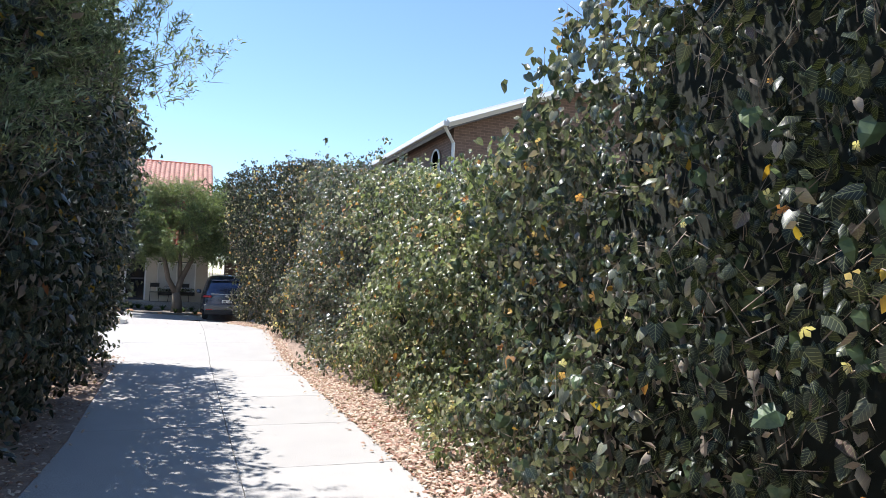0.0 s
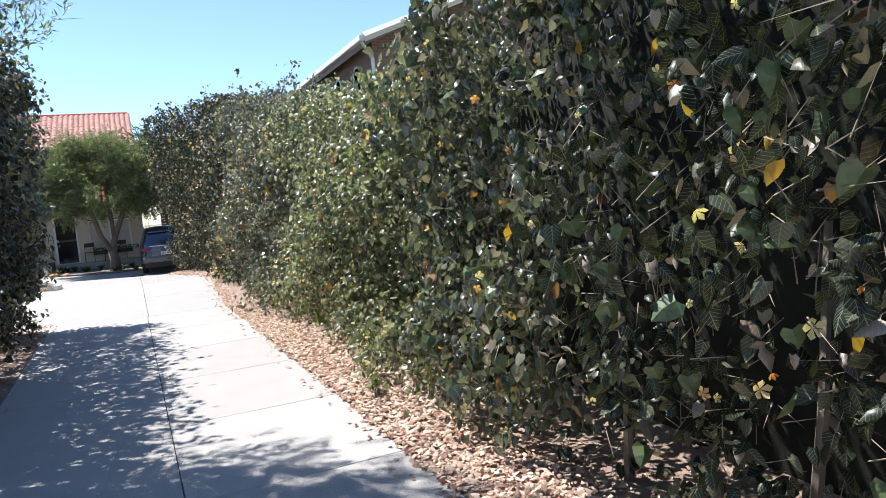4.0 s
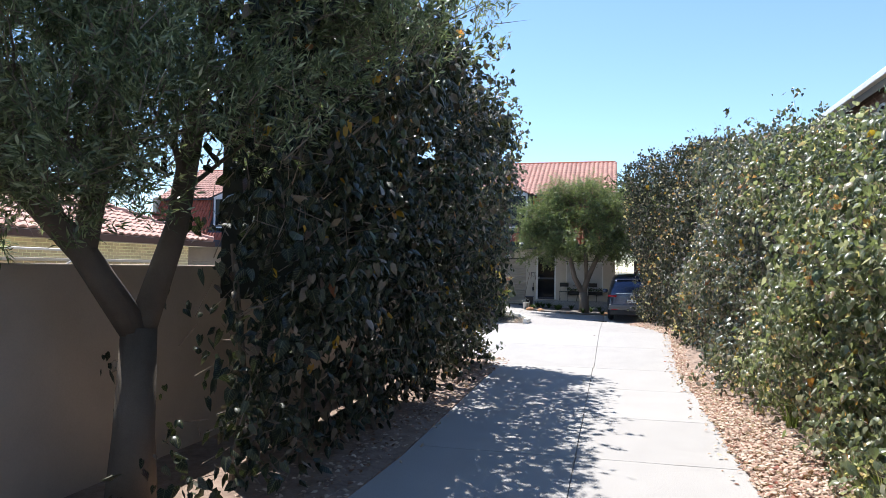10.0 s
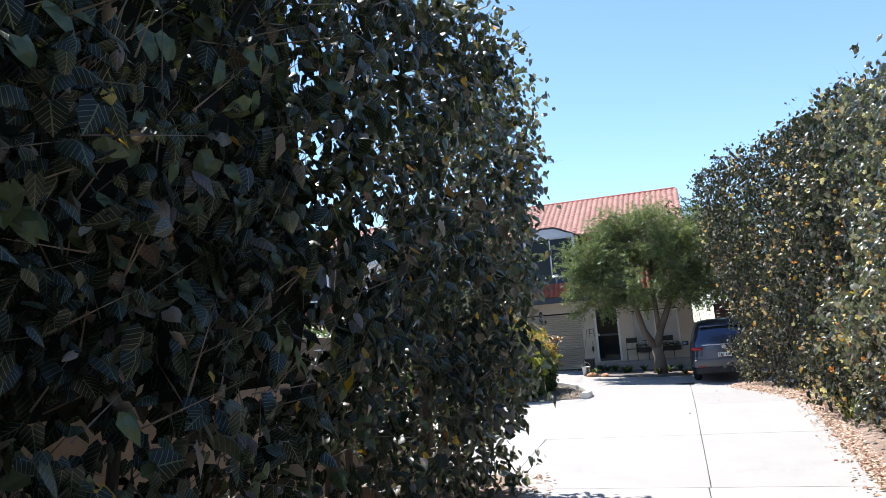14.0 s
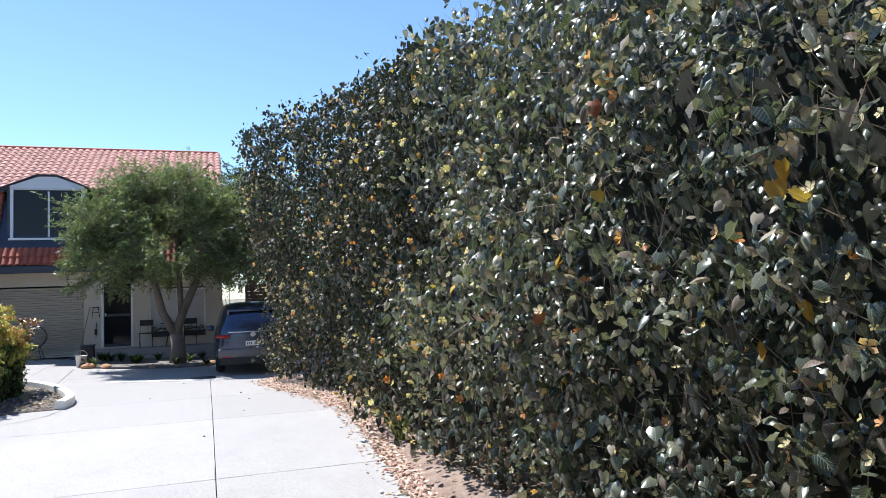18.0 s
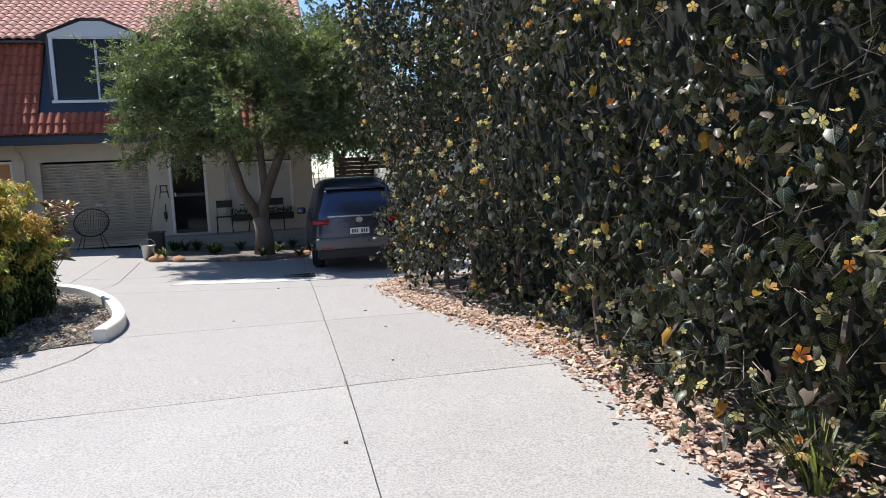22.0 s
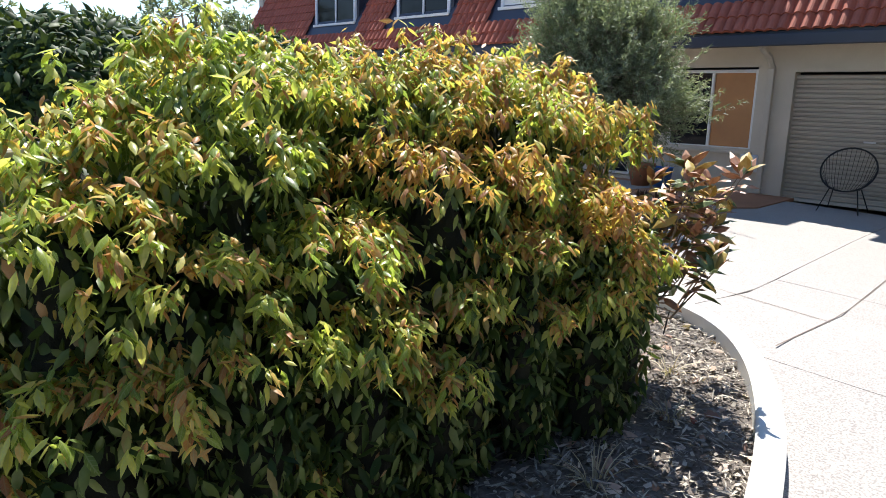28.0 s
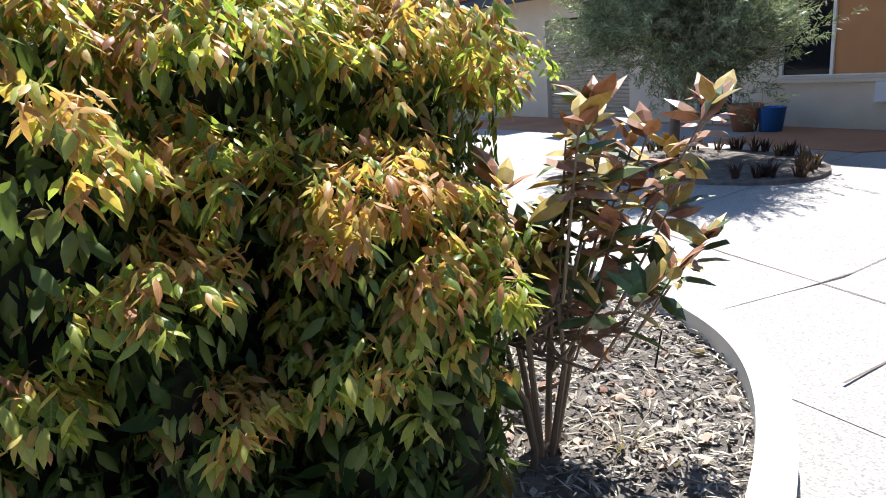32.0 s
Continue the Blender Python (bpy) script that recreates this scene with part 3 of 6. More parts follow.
def hedge_right():
    h = thing("hedge", (3.2, 12, 0), "tall dense hedge with heart-shaped dark green leaves and pale yellow flowers", "hedge")
    rng = np.random.default_rng(11)
    off = np.array(h.location)

    def face(n, near=True, dmean=0.22):
        """Points on the driveway face, some way inside it, and the outward way."""
        u = rng.random(n)
        y = 32.6 - (32.6 - 4.0) * u ** 0.9
        top = interp(R_TOP, y)
        z = 0.12 + (top - 0.12) * rng.random(n)
        bulge = 0.30 * wave(y * 1.3, z * 1.6, 3)
        x = interp(R_FACE, y) - 0.1 + 0.049 * z - 0.16 * np.sin(z / top * 3.0) - bulge - 0.19 * z * np.clip((y - 26.5) / 4.5, 0, 1) ** 1.3 + np.interp(y, [8.5, 10.5, 12, 18, 22], [0.0, -0.15, -0.4, -0.3, 0.0]) * np.clip(0.9 - z, 0, 1) + 0.5 * np.clip(z - top + 0.5, 0, 1) ** 1.5
        d = rng.exponential(dmean, n) + 0.4 * (wave(y * 3.6, z * 3.9, 14) > 0.45)
        p = np.stack([x + d, y, z + zz(y)], 1)
        o = np.stack([-np.interp(y, [10.5, 12, 19, 22.5], [0.4, 1.0, 0.9, 0.5]), rng.normal(0, 0.3, n) - np.interp(y, [10.5, 12, 19, 22.5], [0.95, 0.15, 0.25, 0.9]), np.interp(y, [10.5, 12, 19, 22.5], [0.0, 0.45, 0.4, 0.0])], 1)
        return p, o

    def zz(y):
        return np.interp(y, PY, PZ)

    def crest(n):
        y = 32.4 - 28.4 * rng.random(n)
        w = rng.random(n)
        x = interp(R_FACE, y) + 0.3 + 1.7 * w - 1.05 * np.clip((y - 26.5) / 4.5, 0, 1) ** 1.3
        t = interp(R_TOP, y)
        z = t - 0.1 + 0.26 * wave(y * 2.4, x * 2, 5) - 0.9 * np.abs(w - 0.35) ** 2 + rng.exponential(0.13, n) * (rng.random(n) < 0.5) - rng.exponential(0.2, n)
        return np.stack([x, y, z + zz(y)], 1), np.stack([rng.normal(-0.3, 0.4, n), rng.normal(0, 0.4, n), np.ones(n)], 1)

    def back_end(n):
        """The end towards the house, and the flank above it."""
        a = rng.random(n)
        t = interp(R_TOP, 32.0 + 0 * a)
        z = 0.15 + (t - 0.2) * rng.random(n)
        x = 1.95 - 0.19 * z + (2.4 + 0.19 * z) * a
        y = 32.3 + 0.35 * np.sin(a * 3.1) + 0.2 * wave(x * 2, z * 1.5, 9) - rng.exponential(0.2, n)
        return np.stack([x, y, z - 0.1], 1), np.stack([rng.normal(-0.3, 0.3, n), np.ones(n), 0.3 + 0 * a], 1)

    sets = [face(8200, dmean=0.3), crest(1900), back_end(650)]
    p, o = np.concatenate([s[0] for s in sets]), np.concatenate([s[1] for s in sets])
    p, o = shoots(p, o, 11, 21, np.interp(p[:, 1], [10.5, 12, 19, 22], [0.05, 0.34, 0.38, 0.07]))
    # Bands along the hedge: shaded ends coloured darker, the sunlit middle paler and yellower.
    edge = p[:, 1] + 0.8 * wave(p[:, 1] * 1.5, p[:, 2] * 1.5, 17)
    for k, (lo, hi, m, text) in enumerate(((-9, 8.4, M_HEDGE_SHADE, "heart-shaped leaves coloured dark for shade at the near end"), (8.4, 10.9, M_HEDGE, "silver-green glossy heart-shaped leaves"), (10.9, 16.8, M_HEDGE_Y, "fresh yellow-green heart-shaped leaves"), (16.8, 22.3, M_HEDGE, "grey-green heart-shaped leaves"), (22.3, 40, M_HEDGE_SHADE, "heart-shaped leaves coloured dark for shade at the far end"))):
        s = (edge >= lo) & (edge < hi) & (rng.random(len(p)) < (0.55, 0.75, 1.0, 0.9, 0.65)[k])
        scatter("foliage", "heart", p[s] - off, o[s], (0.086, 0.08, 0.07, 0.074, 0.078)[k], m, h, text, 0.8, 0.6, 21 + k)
    p, o = face(2400, dmean=0.02)
    few = (p[:, 1] > 11) | (rng.random(len(p)) < 0.22)
    p, o = p[few], o[few]
    q, w = crest(60)
    scatter("blossom", "flower", np.concatenate([p, q]) - off, np.concatenate([o, w]), 0.062, M_FLOWER, h, "pale yellow and apricot flowers", 0.2, 0.5, 22)
    p, o = face(260, dmean=0.03)
    scatter("turning_foliage", "heart", p - off, o, 0.09, M_OLDLEAF, h, "orange and red turning leaves", 0.8, 0.5, 23)
    p, o = face(9500, dmean=0.16)
    o[:, 2] += 0.6
    twigs("twig_mass", p - off, o, 0.24, 0.004, M_TWIG, h, 4)
    p, o = crest(420)
    twigs("top_twig_mass", p - off, o + np.array([0, 0, 1.0]), 0.4, 0.004, M_TWIG, h, 5)
    # near-black core behind the leaves, standing in for the hedge's inner shade
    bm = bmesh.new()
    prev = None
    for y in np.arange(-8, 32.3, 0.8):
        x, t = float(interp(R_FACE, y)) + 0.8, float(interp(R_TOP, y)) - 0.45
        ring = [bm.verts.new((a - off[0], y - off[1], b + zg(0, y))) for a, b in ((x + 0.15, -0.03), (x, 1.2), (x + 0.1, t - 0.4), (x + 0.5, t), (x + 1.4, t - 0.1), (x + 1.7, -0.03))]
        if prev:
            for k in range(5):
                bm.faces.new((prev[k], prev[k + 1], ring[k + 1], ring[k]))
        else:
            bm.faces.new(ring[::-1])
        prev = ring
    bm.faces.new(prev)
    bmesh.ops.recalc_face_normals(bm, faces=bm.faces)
    part("branch_mass", bm, M_CORE, h, "near-black core standing in for the shade inside")
    for y in np.arange(6, 32, 1.1):
        x = float(interp(R_FACE, y)) + rng.uniform(0.1, 0.5)
        bm = tube(bmesh.new(), [(x - off[0], y - off[1], zg(0, y) - 0.03), (x - off[0] + rng.normal(0, 0.06), y - off[1] + rng.normal(0, 0.1), 0.7 + zg(0, y)), (x - off[0] + 0.3, y - off[1] + rng.normal(0, 0.2), 1.7)], [0.035, 0.028, 0.02], 6)
        part("stem", bm, M_BARK, h)
    return h, face


hedge_r, face_r = hedge_right()

L_TOP = ((10.5, 3.8), (12, 4.6), (16, 5.0), (19, 4.9), (20.2, 4.85), (21, 4.4))


def hedge_left():
    h = thing("hedge", (-2.2, 15, 0), "tall shaded hedge with large heart-shaped leaves against the wall", "hedge")
    rng = np.random.default_rng(12)
    off = np.array(h.location)

    def face(n, dmean=0.25):
        y = 10.6 + 10.3 * rng.random(n)
        z = 0.1 + 4.9 * rng.random(n) ** 0.85
        lim = 19.7 + 0.2 * z + 0.25 * wave(z * 2, y * 0, 6)
        keep = (z < interp(L_TOP, y) + 0.45 * wave(y * 2.6, z * 0.3, 8)) & (y < lim) & ((z > 1.25) | (rng.random(n) < 0.62 + 0.2 * (y > 14.5)))
        y, z = y[keep], z[keep]
        n = len(y)
        x = -1.66 + 0.055 * z + 0.32 * wave(y * 1.4, z * 1.5, 7) - 0.5 * np.clip(z - interp(L_TOP, y) + 0.6, 0, 1)
        x -= 0.25 * np.clip(1.3 - z, 0, 1.3)
        d = rng.exponential(dmean, n)
        return np.stack([x - d, y, z], 1), np.stack([np.ones(n), rng.normal(0, 0.3, n), 0.3 + 0 * z], 1)

    def end(n):
        """The end that looks up the court."""
        z = 0.1 + 4.75 * rng.random(n)
        a = rng.random(n)
        y = 19.7 + 0.2 * z + 0.2 * wave(z * 2, a * 3, 6) - rng.exponential(0.22, n)
        x = -1.58 + 0.085 * z - 1.8 * a
        keep = z < interp(L_TOP, y) + 0.2
        return np.stack([x, y, z], 1)[keep], np.stack([rng.normal(0.3, 0.3, n), np.ones(n), 0.3 + 0 * z], 1)[keep]

    def crest(n):
        y = 11 + 9.7 * rng.random(n)
        w = rng.random(n)
        z = interp(L_TOP, y) + 0.45 * wave(y * 2.6, w * 3, 5) + rng.exponential(0.1, n) * (rng.random(n) < 0.5) - rng.exponential(0.15, n) - 0.6 * w ** 2
        return np.stack([-1.2 - 1.6 * w, y, z], 1), np.stack([rng.normal(0.3, 0.4, n), rng.normal(0, 0.4, n), np.ones(n)], 1)

    sets = [face(5000, 0.22), end(800), crest(600)]
    p, o = np.concatenate([s[0] for s in sets]), np.concatenate([s[1] for s in sets])
    p, o = shoots(p, o, 10, 31, np.interp(p[:, 1], [13, 16], [0.12, 0.4]))
    thin = (rng.random(len(p)) < np.where(p[:, 1] < 15.5, 0.72, 0.62) * np.where(p[:, 2] > 2.8, 0.88, 1)) & (wave(p[:, 1] * 4.5, p[:, 2] * 4.5, 19) < np.where(p[:, 2] > 2.6, 0.36, 0.8))
    p, o = p[thin], o[thin]
    # Shade of the driveway face is in the leaf colour up to y 18.4.
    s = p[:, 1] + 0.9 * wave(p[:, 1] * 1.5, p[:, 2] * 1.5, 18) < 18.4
    scatter("foliage", "heart", p[s] - off, o[s], 0.092, M_HEDGE_SHADE, h, "dense heart-shaped leaves coloured dark green for shade", 0.7, 0.55, 31)
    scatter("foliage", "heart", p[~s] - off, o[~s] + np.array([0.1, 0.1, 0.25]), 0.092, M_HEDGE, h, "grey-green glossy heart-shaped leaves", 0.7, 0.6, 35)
    sets = [face(300, 0.03), end(90)]
    p, o = np.concatenate([s[0] for s in sets]), np.concatenate([s[1] for s in sets])
    scatter("turning_foliage", "heart", p - off, o, 0.09, M_OLDLEAF, h, "orange and yellow turning leaves", 0.8, 0.5, 33)
    p, o = [np.concatenate(v) for v in zip(end(60), crest(30))]
    scatter("blossom", "flower", p - off, o, 0.085, M_FLOWER, h, "pale yellow flowers", 0.2, 0.5, 34)
    p, o = face(3200, 0.25)
    twigs("twig_mass", p - off, o + np.array([0, 0, 0.6]), 0.34, 0.005, M_TWIG, h, 6)
    # dark core added so that gaps between the leaves read as shade
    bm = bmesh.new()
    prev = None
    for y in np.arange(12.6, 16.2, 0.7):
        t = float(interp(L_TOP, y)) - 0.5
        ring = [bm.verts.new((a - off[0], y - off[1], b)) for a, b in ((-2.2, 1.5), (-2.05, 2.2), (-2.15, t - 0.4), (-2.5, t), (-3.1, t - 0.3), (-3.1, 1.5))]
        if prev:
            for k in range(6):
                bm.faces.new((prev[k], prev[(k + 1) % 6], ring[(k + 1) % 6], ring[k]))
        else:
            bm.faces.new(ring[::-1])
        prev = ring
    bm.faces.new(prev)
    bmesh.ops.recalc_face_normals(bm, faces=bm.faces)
    part("branch_mass", bm, M_CORE, h, "near-black core standing in for the shade inside")
    for y in np.arange(11.6, 20, 0.75):
        x = -2.2 + rng.uniform(-0.3, 0.3)
        bm = tube(bmesh.new(), [(x - off[0], y - off[1], -0.02), (x - off[0] + rng.normal(0, 0.1), y - off[1] + rng.normal(0, 0.12), 0.8), (x - off[0] + rng.normal(0, 0.15), y - off[1] + rng.normal(0, 0.2), 2.0)], [0.04, 0.03, 0.022], 6)
        part("stem", bm, M_BARK, h)
    for x, y, z, dx, dy in ((-2.3, 17.2, 2.2, 0.35, 0.9), (-2.1, 18.0, 2.4, 0.3, -0.7), (-2.4, 18.6, 2.6, 0.5, 0.6), (-2.2, 16.4, 2.6, 0.4, 0.5), (-2.3, 19.0, 2.0, 0.5, 0.5)):
        a = np.array([x, y, 0.0]) - off
        part("branch", tube(bmesh.new(), [tuple(a), tuple(a + np.array([0.05, 0.1, z * 0.5])), tuple(a + np.array([dx * 0.4, dy * 0.4, z])), tuple(a + np.array([dx, dy, z + 1.5]))], [0.06, 0.05, 0.04, 0.015], 8), M_BARK, h, smooth=True)
    return h, face, end


hedge_l, face_l, end_l = hedge_left()


# ---- trees ----
def tree(name, at, label, trunk, limbs, lobes, leaf, size, per, mat, rise, seed, sub=5, reach=0.5, low=1.5, spray=(0.35, 0.75), splay=0.8):
    """Trunk and limbs as bent tapered tubes, sprays of leaves round many twig ends."""
    t = thing(name, at, label, "tree")
    rng = np.random.default_rng(seed)
    for pts, radii in trunk:
        part("trunk", tube(bmesh.new(), pts, radii, 10), M_BARK, t, smooth=True)
    tips, outs = [], []
    starts = [np.array(p, float) for p in limbs]
    for c, r, count in lobes:
        c, r = np.array(c, float), np.array(r, float)
        n = 0
        while n < count:
            d = rng.normal(0, 1, 3)
            d /= np.linalg.norm(d)
            p = c + d * r * rng.uniform(0.2, 1.0) ** 0.5
            if p[2] < low:
                continue
            n += 1
            s = starts[int(np.argmin([np.linalg.norm(p - q) * rng.uniform(0.7, 1.3) for q in starts]))]
            mid = s + (p - s) * 0.55 + rng.normal(0, 0.12, 3) + np.array([0, 0, 0.2])
            bm = tube(bmesh.new(), [tuple(s), tuple(s + (mid - s) * 0.5 + rng.normal(0, 0.05, 3)), tuple(mid), tuple(p)], [0.02, 0.015, 0.009, 0.003], 5)
            part("limb", bm, M_BARK, t)
            v = p - c * np.array([1, 1, 0.85])
            for u in np.linspace(0.3, 1.05, sub):
                tips.append(mid + (p - mid) * u + np.clip(rng.normal(0, 1, 3), -1.25, 1.25) * reach * (0.35 + 0.65 * u) * np.array([1, 1, 0.8]))
                outs.append(v / (np.linalg.norm(v) + 1e-6))
    tips, outs = np.array(tips), np.array(outs)
    hang = splay * outs + rng.normal(0, 0.34, tips.shape) + np.array([0, 0, rise])
    hang /= np.linalg.norm(hang, axis=1, keepdims=True)
    ln = rng.uniform(*spray, len(tips))
    twigs("twig_mass", tips, hang, spray[1] * 0.8, 0.004, M_TWIG, t, seed)
    u = rng.random((len(tips), per))
    pos = tips[:, None, :] + hang[:, None, :] * (ln[:, None] * u)[:, :, None] + rng.normal(0, 0.018, (len(tips), per, 3))
    way = np.repeat(hang[:, None, :], per, 1) * 1.0 + rng.normal(0, 0.55, pos.shape)
    scatter("crown", leaf, pos.reshape(-1, 3), rng.normal(0, 1, (len(tips) * per, 3)) + np.array([0, 0, 0.7]), size, mat, t, "", 0.0, 0.3, seed, along=way.reshape(-1, 3))
    return t


M0 = [([(0, 0, -0.05), (0.03, -0.02, 0.6), (0.0, 0.05, 1.35)], [0.2, 0.15, 0.13]),
      ([(0.0, 0.05, 1.3), (-0.2, -0.3, 1.9), (-0.5, -0.75, 2.5), (-0.75, -1.0, 3.6)], [0.115, 0.095, 0.08, 0.05]),
      ([(0.0, 0.05, 1.3), (0.15, 0.25, 2.1), (0.2, 0.5, 3.4), (0.1, 0.7, 5.4)], [0.11, 0.09, 0.075, 0.035]),
      ([(-0.2, -0.3, 1.9), (-0.2, -0.05, 3.0), (-0.3, 0.1, 4.6), (-0.4, 0.2, 6.6)], [0.09, 0.075, 0.06, 0.03])]
tree("needle_leaf_tree", (-2.75, 10.9, 0), "tall dark tree with narrow leaves and a forked grey trunk", M0,
     [(-0.7, -0.9, 3.4), (0.15, 0.6, 4.2), (0.1, 0.7, 5.3), (-0.3, 0.1, 4.6), (-0.4, 0.2, 6.5), (-0.3, 0.0, 3.2), (0.2, 0.5, 3.2), (-0.5, -0.7, 2.5), (-0.35, 0.15, 5.2), (0.12, 0.65, 4.8), (-0.38, 0.18, 5.9), (-0.6, -0.85, 3.0), (0.15, 0.35, 2.4), (-0.25, 0.0, 3.9), (-0.2, -0.05, 2.7), (0.2, 0.5, 3.7)],
     [((0.1, 0.0, 4.6), (1.75, 1.75, 2.1), 84), ((0.0, -0.7, 4.7), (0.9, 0.7, 1.0), 30), ((-1.0, -0.85, 2.45), (0.75, 0.6, 0.6), 20), ((-0.4, -0.85, 3.0), (1.55, 1.2, 0.95), 46), ((0.5, -0.5, 2.6), (0.9, 0.8, 0.6), 16), ((-1.45, -1.3, 4.75), (0.8, 0.8, 1.0), 20), ((-1.0, -1.1, 6.1), (0.95, 0.95, 0.8), 20), ((0.55, -0.3, 6.9), (1.5, 1.4, 1.2), 38), ((1.8, 0.3, 6.0), (0.65, 0.75, 0.8), 20), ((1.85, 0.6, 4.9), (0.6, 0.75, 0.75), 20), ((1.75, 0.9, 4.0), (0.8, 0.9, 0.75), 16)],
     "narrow", 0.066, 48, M_NEEDLE, 0.6, 41, sub=20, reach=0.27, spray=(0.25, 0.5), splay=0.9)

M1 = [([(0, 0, -0.05), (0.02, 0.05, 0.5), (-0.05, 0.05, 0.9)], [0.26, 0.2, 0.17]),
      ([(-0.05, 0.05, 0.85), (-0.4, 0, 1.5), (-0.6, -0.1, 2.4), (-1.1, -0.1, 3.6)], [0.13, 0.11, 0.09, 0.05]),
      ([(-0.05, 0.05, 0.85), (0.15, 0.1, 1.5), (0.5, 0.15, 2.3), (0.9, 0.1, 3.6)], [0.14, 0.12, 0.1, 0.05]),
      ([(0.1, 0.1, 1.4), (0.05, 0.25, 2.6), (0.1, 0.2, 4.2)], [0.09, 0.08, 0.04])]
tree("feathery_tree", (-0.55, 37.0, zg(-0.55, 37)), "broad tree with fine feathery light green foliage before the house", M1,
     [(-1.05, -0.1, 3.5), (-0.7, -0.1, 2.6), (0.85, 0.1, 3.5), (0.6, 0.15, 2.5), (0.1, 0.2, 4.1)],
     [((-0.2, -0.1, 4.7), (1.7, 1.7, 1.25), 52), ((-2.2, -0.2, 4.1), (1.25, 1.3, 1.0), 32), ((1.7, 0.0, 4.1), (1.4, 1.4, 1.2), 32), ((0.1, -1.3, 3.4), (1.5, 0.9, 0.8), 16), ((-2.0, -0.7, 2.95), (1.0, 0.9, 0.75), 12), ((1.7, -0.5, 2.8), (1.2, 1.0, 0.8), 13), ((-0.3, 0.4, 3.0), (1.5, 1.2, 0.6), 9)],
     "narrow", 0.11, 34, M_FEATHER, -0.45, 42, sub=24, reach=0.17, spray=(0.3, 0.7), splay=0.6)
tree("olive_tree", (-7.45, 36.3, zg(-7.45, 36.3)), "small grey-green olive tree on a thin trunk", [([(0, 0, -0.05), (0.03, 0.03, 0.6), (-0.05, 0, 1.1)], [0.09, 0.06, 0.05]), ([(-0.05, 0, 1.05), (-0.3, 0.1, 1.8), (-0.4, 0.1, 2.4)], [0.045, 0.035, 0.02]), ([(-0.05, 0, 1.05), (0.25, 0, 1.7), (0.35, 0.1, 2.5)], [0.045, 0.035, 0.02])],
     [(-0.3, 0.1, 2.2), (0.3, 0.1, 2.2), (-0.2, 0.1, 1.7), (0.2, 0, 1.7)],
     [((0.1, 0, 1.95), (1.55, 1.35, 1.05), 90), ((-0.2, 0, 2.7), (1.1, 1.0, 0.6), 22), ((0.7, -0.2, 1.3), (0.9, 0.9, 0.5), 14)],
     "narrow", 0.07, 46, M_OLIVE, 0.35, 43, sub=24, reach=0.24, low=0.85, spray=(0.25, 0.5))


# ---- bed, kerb, bush ----
KERB = [(-1.94, 28.22), (-1.9, 28.7), (-1.95, 29.2), (-2.1, 29.75), (-2.32, 30.38), (-2.62, 31.0), (-2.92, 31.44), (-3.25, 31.75), (-3.67, 31.97), (-4.3, 32.12), (-5.2, 31.95), (-6.0, 31.5)]


def smooth_line(pts, n=6):
    """Catmull-Rom points through a plan line."""
    out = []
    for i in range(len(pts) - 1):
        p = [Vector(pts[max(0, min(len(pts) - 1, i + k))]) for k in (-1, 0, 1, 2)]
        for j in range(n):
            t = j / n
            out.append(0.5 * (2 * p[1] + (p[2] - p[0]) * t + (2 * p[0] - 5 * p[1] + 4 * p[2] - p[3]) * t * t + (3 * p[1] - p[0] - 3 * p[2] + p[3]) * t ** 3))
    return out + [Vector(pts[-1])]


def kerb():
    line = smooth_line(KERB)
    bm = bmesh.new()
    prev = None
    prof = ((0.0, -0.05), (0.0, 0.125), (-0.012, 0.14), (-0.125, 0.145), (-0.14, 0.13), (-0.14, -0.05))
    for i, p in enumerate(line):
        d = (line[min(i + 1, len(line) - 1)] - line[max(i - 1, 0)]).normalized()
        nrm = Vector((d.y, -d.x))
        ring = [bm.verts.new((p.x + nrm.x * a, p.y + nrm.y * a, zg(p.x, p.y) + b)) for a, b in prof]
        if prev:
            for k in range(len(prof)):
                bm.faces.new((prev[k], prev[(k + 1) % 6], ring[(k + 1) % 6], ring[k]))
        else:
            bm.faces.new(ring)
        prev = ring
    bm.faces.new(prev[::-1])
    bmesh.ops.recalc_face_normals(bm, faces=bm.faces)
    return tagged(new("kerb", from_bm("kerb", bm, M_KERB)), "curved white-painted concrete kerb round the garden bed", "kerb", kind="structure")


kerb()
BED = [(p.x - 0.1, p.y) for p in smooth_line(KERB, 3)] + [(-7.0, 30.5), (-6.6, 28.2), (-4.4, 27.5), (-3.75, 27.2), (-3.0, 27.45), (-2.45, 28.0)]
bed = tagged(new("garden_bed", from_bm("garden_bed", prism(BED, -0.03, 0.014, zg), M_MULCH)), "dark bark mulch garden bed inside the kerb", "garden bed", kind="structure")


